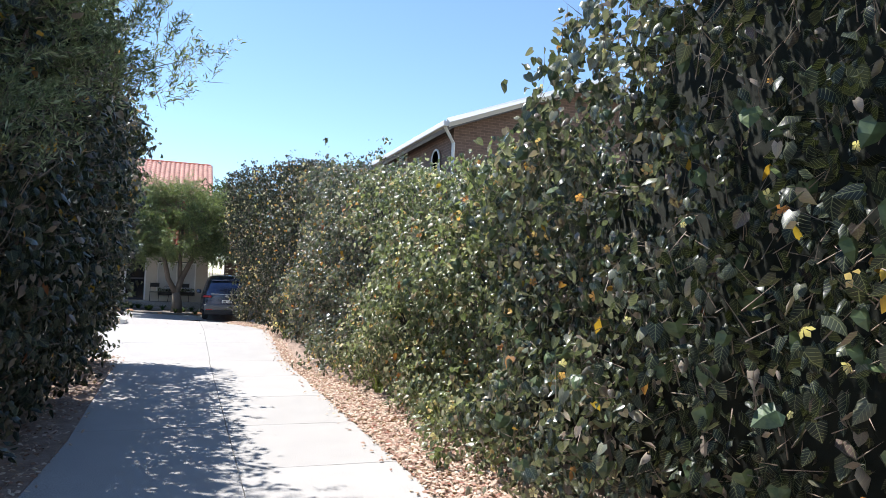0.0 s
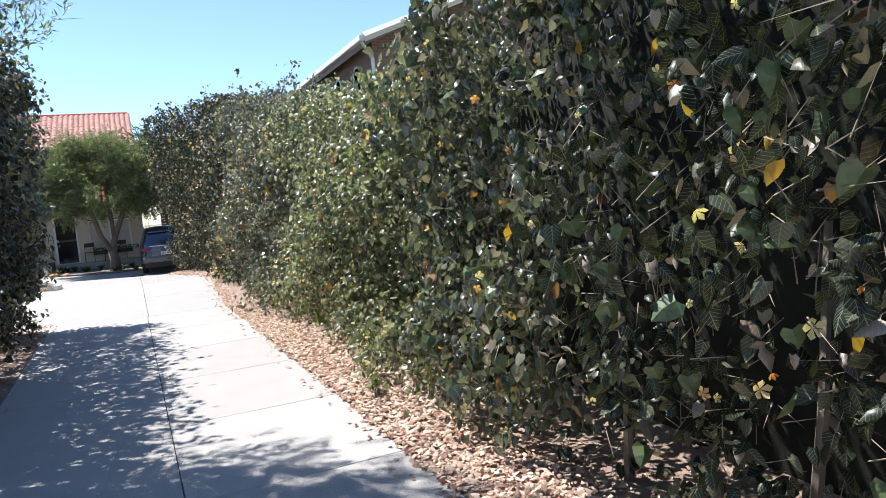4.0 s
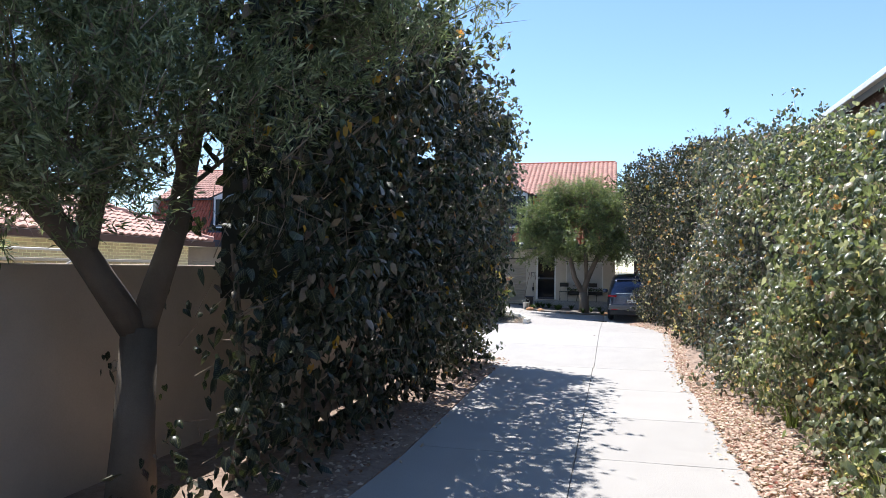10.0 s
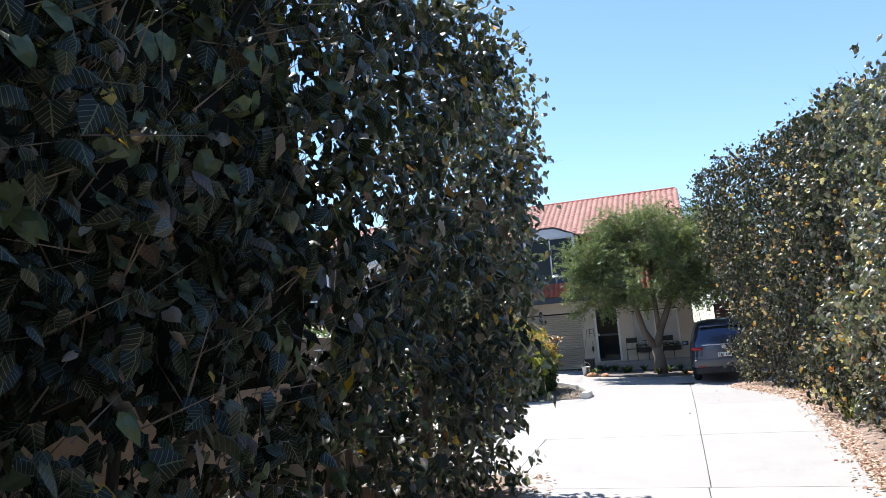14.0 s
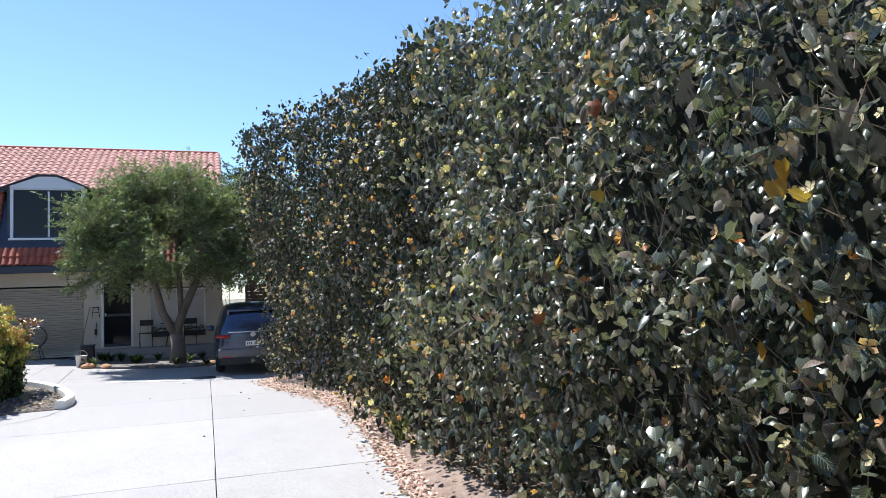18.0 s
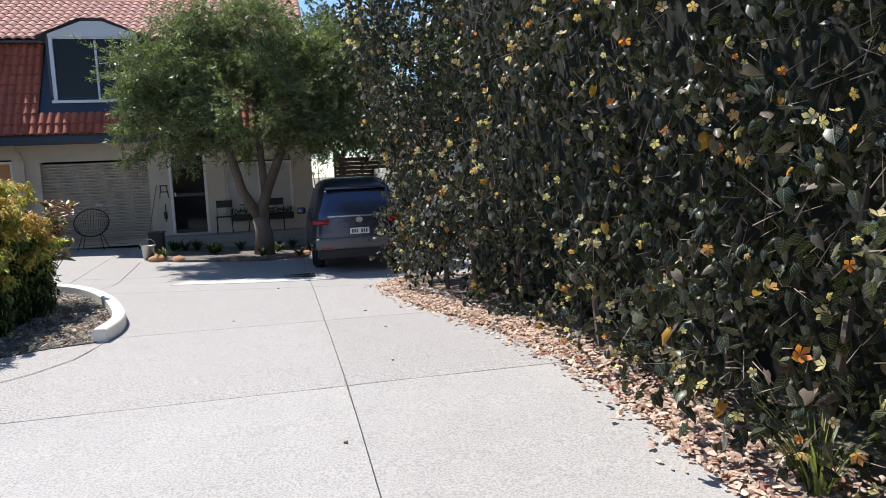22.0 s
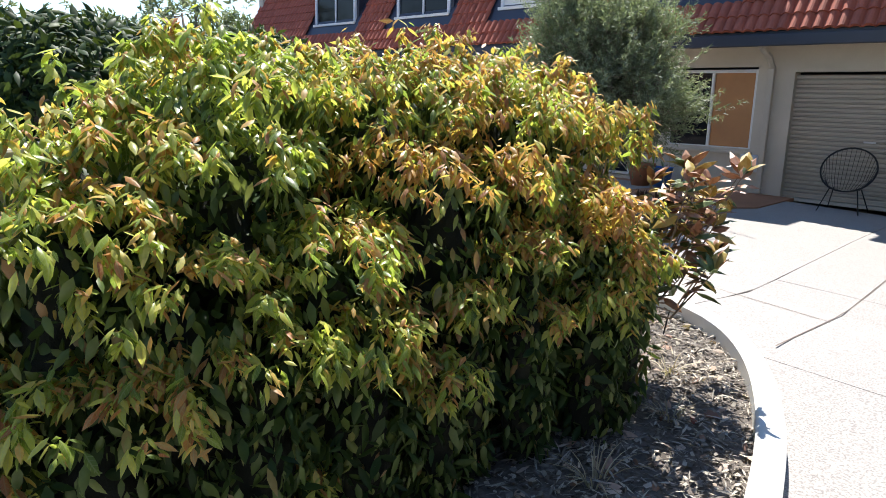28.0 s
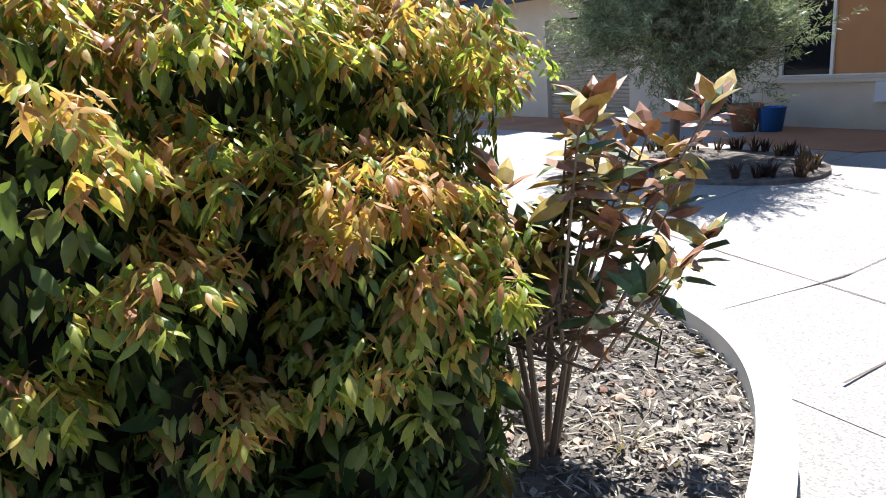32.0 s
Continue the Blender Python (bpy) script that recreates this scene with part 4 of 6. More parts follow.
def chips():
    rng = np.random.default_rng(81)
    p = np.stack([rng.uniform(-5.6, -2.1, 26000), rng.uniform(27.4, 32.0, 26000)], 1)
    poly = np.array(BED)
    inside = np.zeros(len(p), bool)
    j = len(poly) - 1
    for i in range(len(poly)):
        a, b = poly[i], poly[j]
        hit = ((a[1] > p[:, 1]) != (b[1] > p[:, 1])) & (p[:, 0] < (b[0] - a[0]) * (p[:, 1] - a[1]) / (b[1] - a[1] + 1e-9) + a[0])
        inside ^= hit
        j = i
    p = p[inside]
    q = np.stack([p[:, 0], p[:, 1], zg(p[:, 0], p[:, 1]) + 0.016 + 0.03 * rng.random(len(p))], 1)
    o = np.zeros_like(q)
    o[:, 2] = 1
    k = rng.random(len(q))
    a = scatter("mulch_chips", "needle", q[k < 0.6], o[k < 0.6], 0.085, M_CHIP, None, "grey-brown bark and straw chips on the bed", 0.0, 0.25, 82)
    tagged(a, category="mulch")
    b = scatter("mulch_bark", "chip", q[k > 0.6], o[k > 0.6], 0.03, M_CHIP, None, "small dark bark pieces on the bed", 0.0, 0.4, 83)
    tagged(b, category="mulch")
    c = scatter("bed_leaf_litter", "heart", q[k > 0.965], o[k > 0.965], 0.06, M_LITTER, None, "dry brown leaves fallen on the mulch", 0.0, 0.4, 84)
    tagged(c, category="leaf litter")


chips()


# pads of the bush: plan place, height of its top, radius, share of copper
PADS = ((-4.05, 29.7, 2.08, 0.78, 0.5), (-3.85, 30.05, 1.98, 0.62, 0.6), (-3.72, 30.2, 1.78, 0.45, 0.5), (-4.35, 29.15, 2.04, 0.6, 0.3), (-4.3, 30.3, 1.92, 0.7, 0.5), (-3.8, 29.0, 2.04, 0.5, 0.5), (-3.6, 29.55, 1.95, 0.42, 0.45),
        (-3.75, 28.15, 2.06, 0.48, 0.12), (-4.1, 28.45, 2.03, 0.48, 0.12), (-3.68, 27.62, 1.82, 0.36, 0.25), (-3.48, 28.0, 1.8, 0.36, 0.12), (-3.5, 27.5, 1.62, 0.34, 0.3), (-3.7, 27.25, 1.5, 0.28, 0.3),
        (-3.42, 28.95, 1.73, 0.44, 0.85), (-3.4, 29.42, 1.55, 0.3, 0.4), (-3.2, 29.8, 1.47, 0.3, 0.75), (-3.18, 29.82, 1.2, 0.33, 0.45), (-3.2, 29.85, 0.92, 0.3, 0.25), (-3.4, 30.1, 1.3, 0.3, 0.3),
        (-3.3, 28.3, 1.44, 0.34, 0.22), (-3.35, 27.8, 1.42, 0.34, 0.3), (-3.2, 28.35, 1.14, 0.32, 0.2), (-3.25, 27.95, 1.18, 0.32, 0.25), (-3.35, 27.5, 1.1, 0.32, 0.3), (-3.6, 27.15, 0.95, 0.3, 0.2),
        (-3.12, 28.9, 1.12, 0.14, 0.5), (-3.3, 28.1, 0.6, 0.24, 0.1), (-3.45, 27.35, 0.75, 0.26, 0.25), (-3.58, 27.05, 0.5, 0.22, 0.3),
        (-3.08, 29.72, 1.34, 0.22, 0.6), (-3.04, 29.68, 1.06, 0.22, 0.35), (-3.0, 29.88, 1.2, 0.2, 0.5), (-3.1, 29.22, 1.32, 0.18, 0.5), (-3.1, 29.3, 0.98, 0.16, 0.4), (-3.08, 28.68, 0.86, 0.15, 0.3))


def bush():
    """Rounded shrub: tiers of drooping laurel leaves, copper and yellow at the tips."""
    b = thing("laurel_bush", (-4.0, 29.4, 0.15), "large rounded bush with yellow-green leaves and copper tips", "bush")
    off = np.array(b.location)
    rng = np.random.default_rng(51)
    pos, out, warm = [], [], []
    sk_p, sk_o, inner = [], [], []
    core = bmesh.new()
    for x, y, top, r, cu in PADS:
        c = np.array([x, y, top - 0.42 * r - 0.06])
        m = int(430 * r * r + 22)
        d = rng.normal(0, 1, (m, 3))
        d[:, 2] = np.abs(d[:, 2]) * 1.1 + 0.05
        d /= np.linalg.norm(d, axis=1, keepdims=True)
        k = 1 + 0.16 * np.sin(6 * d[:, 0:1] + 3 * x) + 0.14 * np.sin(7 * d[:, 1:2] + 5 * y)
        p = c + d * np.array([r, r, 0.42 * r + 0.06]) * k * rng.uniform(0.8, 1.1, (m, 1))
        pos.append(p)
        out.append(d)
        warm.append(cu + 0.35 * np.sin(9 * p[:, 0] + 4 * p[:, 2]) * np.sin(8 * p[:, 1]) + 0.25 * (d[:, 2] - 0.4))
        # leaves hanging below the rim, the shade there put into their colour
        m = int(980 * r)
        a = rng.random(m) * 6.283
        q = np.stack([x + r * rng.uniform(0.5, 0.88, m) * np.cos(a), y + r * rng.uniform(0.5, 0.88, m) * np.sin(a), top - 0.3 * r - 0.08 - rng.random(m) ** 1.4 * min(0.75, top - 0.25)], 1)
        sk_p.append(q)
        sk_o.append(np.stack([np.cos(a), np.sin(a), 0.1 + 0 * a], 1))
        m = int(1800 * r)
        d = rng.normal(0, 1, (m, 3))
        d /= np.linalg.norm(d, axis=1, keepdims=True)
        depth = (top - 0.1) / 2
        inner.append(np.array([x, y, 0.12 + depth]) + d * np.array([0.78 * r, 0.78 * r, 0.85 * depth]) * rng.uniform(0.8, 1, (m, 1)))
        # near-black ellipsoid below each pad, giving the hollows their shade by colour
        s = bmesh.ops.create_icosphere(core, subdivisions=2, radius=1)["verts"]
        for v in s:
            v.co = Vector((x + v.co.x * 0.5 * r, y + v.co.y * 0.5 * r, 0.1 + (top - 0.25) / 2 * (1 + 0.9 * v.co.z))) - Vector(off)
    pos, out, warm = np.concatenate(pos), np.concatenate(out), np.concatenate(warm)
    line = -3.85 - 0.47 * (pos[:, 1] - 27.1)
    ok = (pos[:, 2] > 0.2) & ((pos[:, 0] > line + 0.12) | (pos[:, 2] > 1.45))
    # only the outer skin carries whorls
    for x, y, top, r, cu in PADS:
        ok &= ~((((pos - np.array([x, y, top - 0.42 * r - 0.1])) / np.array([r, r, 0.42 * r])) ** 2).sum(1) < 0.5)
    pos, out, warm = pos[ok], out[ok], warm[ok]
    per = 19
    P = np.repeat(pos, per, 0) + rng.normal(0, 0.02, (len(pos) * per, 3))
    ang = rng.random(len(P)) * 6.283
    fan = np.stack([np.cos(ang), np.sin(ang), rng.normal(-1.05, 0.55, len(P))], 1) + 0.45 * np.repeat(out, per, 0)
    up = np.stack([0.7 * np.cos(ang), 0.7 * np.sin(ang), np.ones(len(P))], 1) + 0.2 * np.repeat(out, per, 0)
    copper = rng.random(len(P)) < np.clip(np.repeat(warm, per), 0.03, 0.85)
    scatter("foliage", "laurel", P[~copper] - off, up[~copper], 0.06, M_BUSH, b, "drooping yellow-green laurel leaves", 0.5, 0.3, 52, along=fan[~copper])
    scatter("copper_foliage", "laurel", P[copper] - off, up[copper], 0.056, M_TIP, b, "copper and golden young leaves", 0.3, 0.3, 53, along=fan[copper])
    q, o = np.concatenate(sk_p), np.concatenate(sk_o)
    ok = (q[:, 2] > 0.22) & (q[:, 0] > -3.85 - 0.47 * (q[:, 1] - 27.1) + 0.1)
    scatter("hanging_foliage", "laurel", q[ok] - off, o[ok], 0.075, M_SHADE, b, "hanging green leaves coloured for the shade below the rim", 0.9, 0.4, 55)
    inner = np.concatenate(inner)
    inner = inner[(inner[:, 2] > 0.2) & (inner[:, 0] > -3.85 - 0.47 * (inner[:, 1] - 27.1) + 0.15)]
    # Inner leaves take the dark clipped-hedge green, so shade sits in their colour.
    scatter("inner_foliage", "laurel", inner - off, rng.normal(0, 1, inner.shape), 0.085, M_BOX, b, "inner leaves coloured dark green for shade", 0.5, 0.5, 54)
    part("branch_mass", core, M_CORE, b, "near-black core standing in for the shade inside")
    for k in range(12):
        a = rng.uniform(0, 6.28)
        q = np.array([-4.0 + 0.3 * math.cos(a), 28.9 + 0.8 * math.sin(a), 0.1])
        e = q + np.array([0.25 * math.cos(a), 0.3 * math.sin(a), 0.8])
        part("stem", tube(bmesh.new(), [tuple(q - off), tuple((q + e) / 2 - off + rng.normal(0, 0.04, 3)), tuple(e - off)], [0.025, 0.018, 0.01], 6), M_TWIG, b)
    return b, pos, out


bush_ob, bush_pos, bush_out = bush()


def clipped_hedge():
    h = thing("clipped_hedge", (-5.8, 28.85, 0.2), "dense rounded clipped hedge with small dark green leaves", "hedge")
    off = np.array(h.location) - np.array([0, 0, 0.15])
    rng = np.random.default_rng(61)
    n = 36000
    d = rng.normal(0, 1, (n, 3))
    d /= np.linalg.norm(d, axis=1, keepdims=True)
    s = np.sign(d) * np.abs(d) ** 0.6
    k = 1 + 0.03 * np.sin(8 * d[:, 0:1] + 5 * d[:, 2:]) + 0.03 * np.sin(11 * d[:, 1:2])
    turn = np.array(Matrix.Rotation(radians(27), 3, "Z"))
    p = np.array([-5.62, 28.72, 1.02]) + (s * np.array([0.82, 1.95, 1.05]) * k * (1 - rng.exponential(0.03, (n, 1)))) @ turn.T
    d = d @ turn.T
    ok = p[:, 2] > 0.15
    scatter("foliage", "laurel", p[ok] - off, d[ok], 0.07, M_BOX, h, "small glossy dark green leaves", 0.0, 0.6, 62)
    # dark shape just under the leaves, coloured as the shade between them
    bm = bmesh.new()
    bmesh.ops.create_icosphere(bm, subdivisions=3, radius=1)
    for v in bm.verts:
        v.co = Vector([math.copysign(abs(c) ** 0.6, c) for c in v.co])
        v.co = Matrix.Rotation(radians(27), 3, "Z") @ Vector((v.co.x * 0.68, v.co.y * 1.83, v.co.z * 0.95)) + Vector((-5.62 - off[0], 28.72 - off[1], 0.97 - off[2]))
    part("branch_mass", bm, M_CORE, h, "near-black core standing in for the shade inside")
    return h


clipped_hedge()


def number_wall():
    w = thing("number_wall", (-3.79, 27.09, zg(-3.8, 27.1)), "cream rendered freestanding wall with a black house number", "wall")
    bm = boxes(((-0.25, 0.0, -0.06), (-0.0, 3.4, 1.40)), bevel=0.012)
    bmesh.ops.rotate(bm, verts=bm.verts, cent=(0, 0, 0), matrix=Matrix.Rotation(radians(27), 3, "Z"))
    part("wall_body", bm, M_WALL, w)
    c = bpy.data.curves.new("number", "FONT")
    c.body, c.size, c.extrude = "5", 0.17, 0.006
    o = new("number_tmp", c)
    me = bpy.data.meshes.new_from_object(o)
    bpy.data.objects.remove(o)
    me.materials.append(M_TRIM)
    n = new("house_number", me)
    n.parent = w
    n.matrix_local = pose(-0.165, -0.091, 1.14, 90, 0, 27)
    tagged(n, "black metal house number five")
    return w


number_wall()


# ---- boundary wall and neighbours at the start ----
fence = thing("boundary_wall", (-3.3, 8.65, 0), "tan rendered boundary wall beside the driveway", "wall", kind="structure")
part("wall_body", boxes(((-0.2, 0.0, -0.06), (0.0, 12.0, 1.82)), ((-3.0, 0.0, -0.06), (-0.2, 0.2, 1.82)), bevel=0.01), M_WALL2, fence)


# ---- tiled roofs ----
def tile_field(name, parent, origin, along, up, n_along, n_up, wid, lap, mat, keep=None):
    """Rows of curved clay tiles on a slope: each tile a low arch over a pan, its lower edge proud."""
    a, u = Vector(along).normalized(), Vector(up).normalized()
    nrm = a.cross(u).normalized()
    if nrm.z < 0:
        nrm = -nrm
    o = Vector(origin)
    prof = ((0.0, 0.0), (0.1, 0.0), (0.2, 0.022), (0.38, 0.05), (0.56, 0.058), (0.74, 0.05), (0.92, 0.022), (1.0, 0.0))
    verts, faces = [], []
    for j in range(n_up):
        for i in range(n_along):
            p0 = o + a * (i * wid) + u * (j * lap)
            if keep and not keep(p0 + a * wid * 0.5 + u * lap * 0.5):
                continue
            b = len(verts)
            for v, lift in ((0.0, 0.034), (lap + 0.03, 0.004)):
                for s, h in prof:
                    verts.append(p0 + a * (s * wid) + u * v + nrm * (h + lift))
            for s, h in prof:
                verts.append(p0 + a * (s * wid) + nrm * (h * 0.6 - 0.005))
            m = len(prof)
            for k in range(m - 1):
                faces.append((b + k, b + k + 1, b + m + k + 1, b + m + k))
                faces.append((b + 2 * m + k, b + 2 * m + k + 1, b + k + 1, b + k))
    ob = new(name, mesh_of(name, verts, faces, mat))
    ob.parent = parent
    return tagged(ob, "weathered terracotta roof tiles", kind="stuff")


# ---- the house ----
HX0, HX1, HY = -24.0, 0.75, 39.65
house = thing("house", (-8, 39.65, -0.04), "two-storey house with red tiled mansard roof and dormers", "house")
HO = Vector(house.location)
FLOOR = 0.29
house.location.z += FLOOR


def rel(lo, hi):
    return (tuple(Vector(lo) - HO), tuple(Vector(hi) - HO))


DOORS = [(-5.85, -3.36, 2.08), (-13.6, -11.2, 2.06)]
OPEN = [(-5.85, -3.36, -0.05, 2.08), (-2.84, -1.98, 0.13, 2.17), (-1.5, 0.22, 0.55, 1.95), (-8.14, -6.47, 0.73, 2.17), (-9.68, -8.88, 0.05, 2.15), (-13.6, -11.2, -0.05, 2.06)]


def wall_with_holes(bm, x0, x1, z0, z1, y0, y1, holes):
    """An upright wall cut into blocks round its openings."""
    xs = sorted({x0, x1, *[h[0] for h in holes], *[h[1] for h in holes]})
    for a, b in zip(xs, xs[1:]):
        cut = sorted([(h[2], h[3]) for h in holes if h[0] <= a and h[1] >= b])
        z = z0
        for lo, hi in cut:
            if lo > z + 0.01:
                box(bm, *rel((a, y0, z), (b, y1, lo)))
            z = hi
        if z < z1:
            box(bm, *rel((a, y0, z), (b, y1, z1)))


bm = bmesh.new()
wall_with_holes(bm, HX0, HX1, -0.1, 2.6, HY, HY + 0.24, OPEN)
box(bm, *rel((HX1 - 0.24, HY + 0.24, -0.1), (HX1, 48, 5.2)))
box(bm, *rel((HX0, HY + 0.24, -0.1), (HX0 + 0.24, 48, 5.2)))
box(bm, *rel((HX0, 47.8, -0.1), (HX1, 48.0, 5.2)))
bmesh.ops.remove_doubles(bm, verts=bm.verts, dist=0.0005)
part("wall", bm, M_WALL, house, "cream rendered wall")
part("soffit", boxes(rel((HX0, 39.05, 2.52), (HX1, HY + 0.02, 2.56))), M_WALL, house)
part("gutter", boxes(rel((HX0 - 0.1, 38.93, 2.47), (HX1 + 0.25, 39.06, 2.66)), bevel=0.015), M_TRIM, house, "dark gutter")
EAVE, BRK = Vector((0, 39.0, 2.70)), Vector((0, 40.45, 5.2))
RIDGE = Vector((0, 44.2, 7.2))
mup = (BRK - EAVE)
up2 = (RIDGE - Vector((0, 40.15, 5.12)))
DORM = [-20.0, -16.16, -12.46, -8.97, -5.33]
DW = 2.02


def roof_slab(name, y0, z0, y1, z1, x0, x1, th=0.06):
    bm = bmesh.new()
    v = [Vector((x, y, z)) - HO for x in (x0, x1) for y, z in ((y0, z0), (y1, z1), (y1, z1 - th), (y0, z0 - th))]
    vs = [bm.verts.new(p) for p in v]
    for f in ((0, 1, 5, 4), (2, 3, 7, 6), (0, 3, 2, 1), (4, 5, 6, 7), (0, 4, 7, 3), (1, 2, 6, 5)):
        bm.faces.new([vs[i] for i in f])
    bmesh.ops.recalc_face_normals(bm, faces=bm.faces)
    return part(name, bm, M_TRIM, house)


roof_slab("roof_deck", EAVE.y, EAVE.z, BRK.y, BRK.z, HX0, HX1)
roof_slab("roof_deck", 40.15, 5.12, RIDGE.y, RIDGE.z, HX0, HX1)
roof_slab("roof_deck", RIDGE.y, RIDGE.z, 48.2, 5.0, HX0, HX1)


def clear_of_dormers(p):
    x, z = p.x + HO.x, p.z + HO.z
    return not any(d - 0.22 < x < d + DW + 0.22 and z > 3.3 for d in DORM)


lap1 = mup.length / 10
tile_field("mansard_tiles", house, Vector((HX0, EAVE.y - 0.03, EAVE.z)) - HO, (1, 0, 0), mup, round((HX1 - HX0) / 0.18), 10, 0.18, lap1, M_TILE, clear_of_dormers)
tile_field("upper_tiles", house, Vector((HX0, 40.12, 5.14)) - HO, (1, 0, 0), up2, round((HX1 - HX0) / 0.23), 13, 0.23, up2.length / 13, M_TILE_UP)
part("ridge_cap", tube(bmesh.new(), [tuple(Vector((HX0, RIDGE.y, RIDGE.z + 0.03)) - HO), tuple(Vector((HX1, RIDGE.y, RIDGE.z + 0.03)) - HO)], [0.1, 0.1], 10), M_TILE, house)
part("barge_board", tube(bmesh.new(), [tuple(Vector((HX1 + 0.02, 40.1, 5.1)) - HO), tuple(Vector((HX1 + 0.02, RIDGE.y, RIDGE.z)) - HO), tuple(Vector((HX1 + 0.02, 48.2, 5.0)) - HO)], [0.09, 0.09, 0.09], 4), M_TRIM, house)
bm = bmesh.new()
vs = [bm.verts.new(Vector(p) - HO) for p in ((HX1 - 0.1, 39.3, 2.6), (HX1 - 0.1, 40.4, 5.1), (HX1 - 0.1, RIDGE.y, RIDGE.z - 0.08), (HX1 - 0.1, 48.0, 5.0), (HX1 - 0.1, 48.0, 2.6))]
g = bm.faces.new(vs)
bmesh.ops.solidify(bm, geom=[g], thickness=0.12)
part("gable_wall", bm, M_WALL, house)

M_SHUT = Mat("slatted_shutter", 0.5)
w = M_SHUT.node("ShaderNodeTexWave", Scale=3.2)
w.bands_direction = "Z"
M_SHUT.link(M_SHUT.coords(), w.inputs["Vector"])
M_SHUT.color(M_SHUT.mix(0.5, M_SHUT.ramp(M_SHUT.noise(1.4, 5), [(0.3, (0.62, 0.61, 0.60)), (0.7, (0.74, 0.73, 0.71))]), (0.70, 0.69, 0.67)))
M_SHUT.bump(w.outputs["Fac"], 0.6, 0.01)
M_SHUT = M_SHUT.m
M_FRAME = plain("pale_blue_frame", (0.62, 0.64, 0.68), 0.5, 0, 9, 0.06, 0.05)


def dormer(x0, shut):
    """A dormer: cheeks, white front, frame and sill, shutter or dark glass, low gabled tiled cap."""
    z0, z1, za, y = 3.56, 5.12, 5.5, 39.5
    d = part("dormer", boxes(rel((x0 - 0.08, y + 0.06, z0 - 0.2), (x0 + 0.04, 41.2, z1))), M_TRIM, house, "dormer with dark cheeks")
    part("cheek", boxes(rel((x0 + DW - 0.04, y + 0.06, z0 - 0.2), (x0 + DW + 0.08, 41.2, z1))), M_TRIM, d)
    bm = bmesh.new()
    vs = [bm.verts.new(Vector(p) - HO) for p in ((x0, y + 0.02, z1 - 0.05), (x0 + DW, y + 0.02, z1 - 0.05), (x0 + DW, y + 0.02, z1 + 0.02), (x0 + DW * 0.62, y + 0.02, za - 0.06), (x0 + DW * 0.38, y + 0.02, za - 0.06), (x0, y + 0.02, z1 + 0.02))]
    f = bm.faces.new(vs)
    for v in bmesh.ops.extrude_face_region(bm, geom=[f])["geom"]:
        if isinstance(v, bmesh.types.BMVert):
            v.co.y -= 0.06
    bmesh.ops.recalc_face_normals(bm, faces=bm.faces)
    part("gable_panel", bm, M_FRAME, d)
    part("window_frame", boxes(rel((x0, y, z0), (x0 + 0.09, y + 0.1, z1)), rel((x0 + DW - 0.09, y, z0), (x0 + DW, y + 0.1, z1)), rel((x0 + 0.09, y, z1 - 0.09), (x0 + DW - 0.09, y + 0.1, z1)), bevel=0.006), M_FRAME, d)
    part("window_sill", boxes(rel((x0 - 0.03, y - 0.07, z0 - 0.07), (x0 + DW + 0.03, y + 0.12, z0)), bevel=0.008), M_WHITE, d)
    if shut:
        part("roller_shutter", boxes(rel((x0 + 0.09, y + 0.02, z0), (x0 + DW - 0.09, y + 0.06, z1 - 0.09))), M_SHUT, d, "closed grey roller shutter")
        part("shutter_box", boxes(rel((x0 + 0.06, y - 0.09, z1 - 0.24), (x0 + DW - 0.06, y + 0.02, z1 + 0.0)), bevel=0.02), M_FRAME, d)
    else:
        part("pane", boxes(rel((x0 + 0.09, y + 0.05, z0), (x0 + DW * 0.5, y + 0.07, z1 - 0.09))), M_GLASS, d, "dark glass pane")
        part("pane", boxes(rel((x0 + DW * 0.5 + 0.05, y + 0.05, z0), (x0 + DW - 0.09, y + 0.07, z1 - 0.09))), M_GLASS, d, "dark glass pane")
        part("mullion", boxes(rel((x0 + DW * 0.5, y + 0.01, z0), (x0 + DW * 0.5 + 0.05, y + 0.09, z1 - 0.13))), M_FRAME, d)
    bm = bmesh.new()
    pr = [(x0 - 0.3, z1 - 0.06), (x0 + DW * 0.36, za), (x0 + DW * 0.64, za), (x0 + DW + 0.3, z1 - 0.06)]
    a = [bm.verts.new(Vector((x, y - 0.12, z)) - HO) for x, z in pr]
    b = [bm.verts.new(Vector((x, 41.6, z + 0.1)) - HO) for x, z in pr]
    fs = [bm.faces.new((a[k], a[k + 1], b[k + 1], b[k])) for k in range(3)]
    bmesh.ops.solidify(bm, geom=fs, thickness=0.09)
    bmesh.ops.recalc_face_normals(bm, faces=bm.faces)
    part("dormer_cap", bm, M_TRIM, d)


for k, x in enumerate(DORM):
    dormer(x, k in (2, 3))


def roller_door(x0, x1, z1):
    d = thing("garage_door", ((x0 + x1) / 2, HY + 0.14, FLOOR - 0.03), "cream ribbed roller garage door, closed", "garage door")
    n = 27
    h = z1 / n
    bm = bmesh.new()
    prev = None
    hw = (x1 - x0) / 2
    for i in range(n):
        for dz, dy in ((0.0, 0.006), (0.16, -0.03), (0.62, -0.034), (0.82, 0.004)):
            row = [bm.verts.new((s * hw, dy, (i + dz) * h)) for s in (-1, 1)]
            if prev:
                bm.faces.new((prev[0], prev[1], row[1], row[0]))
            prev = row
    bmesh.ops.recalc_face_normals(bm, faces=bm.faces)
    part("curtain", bm, M_DOORC, d, smooth=False)
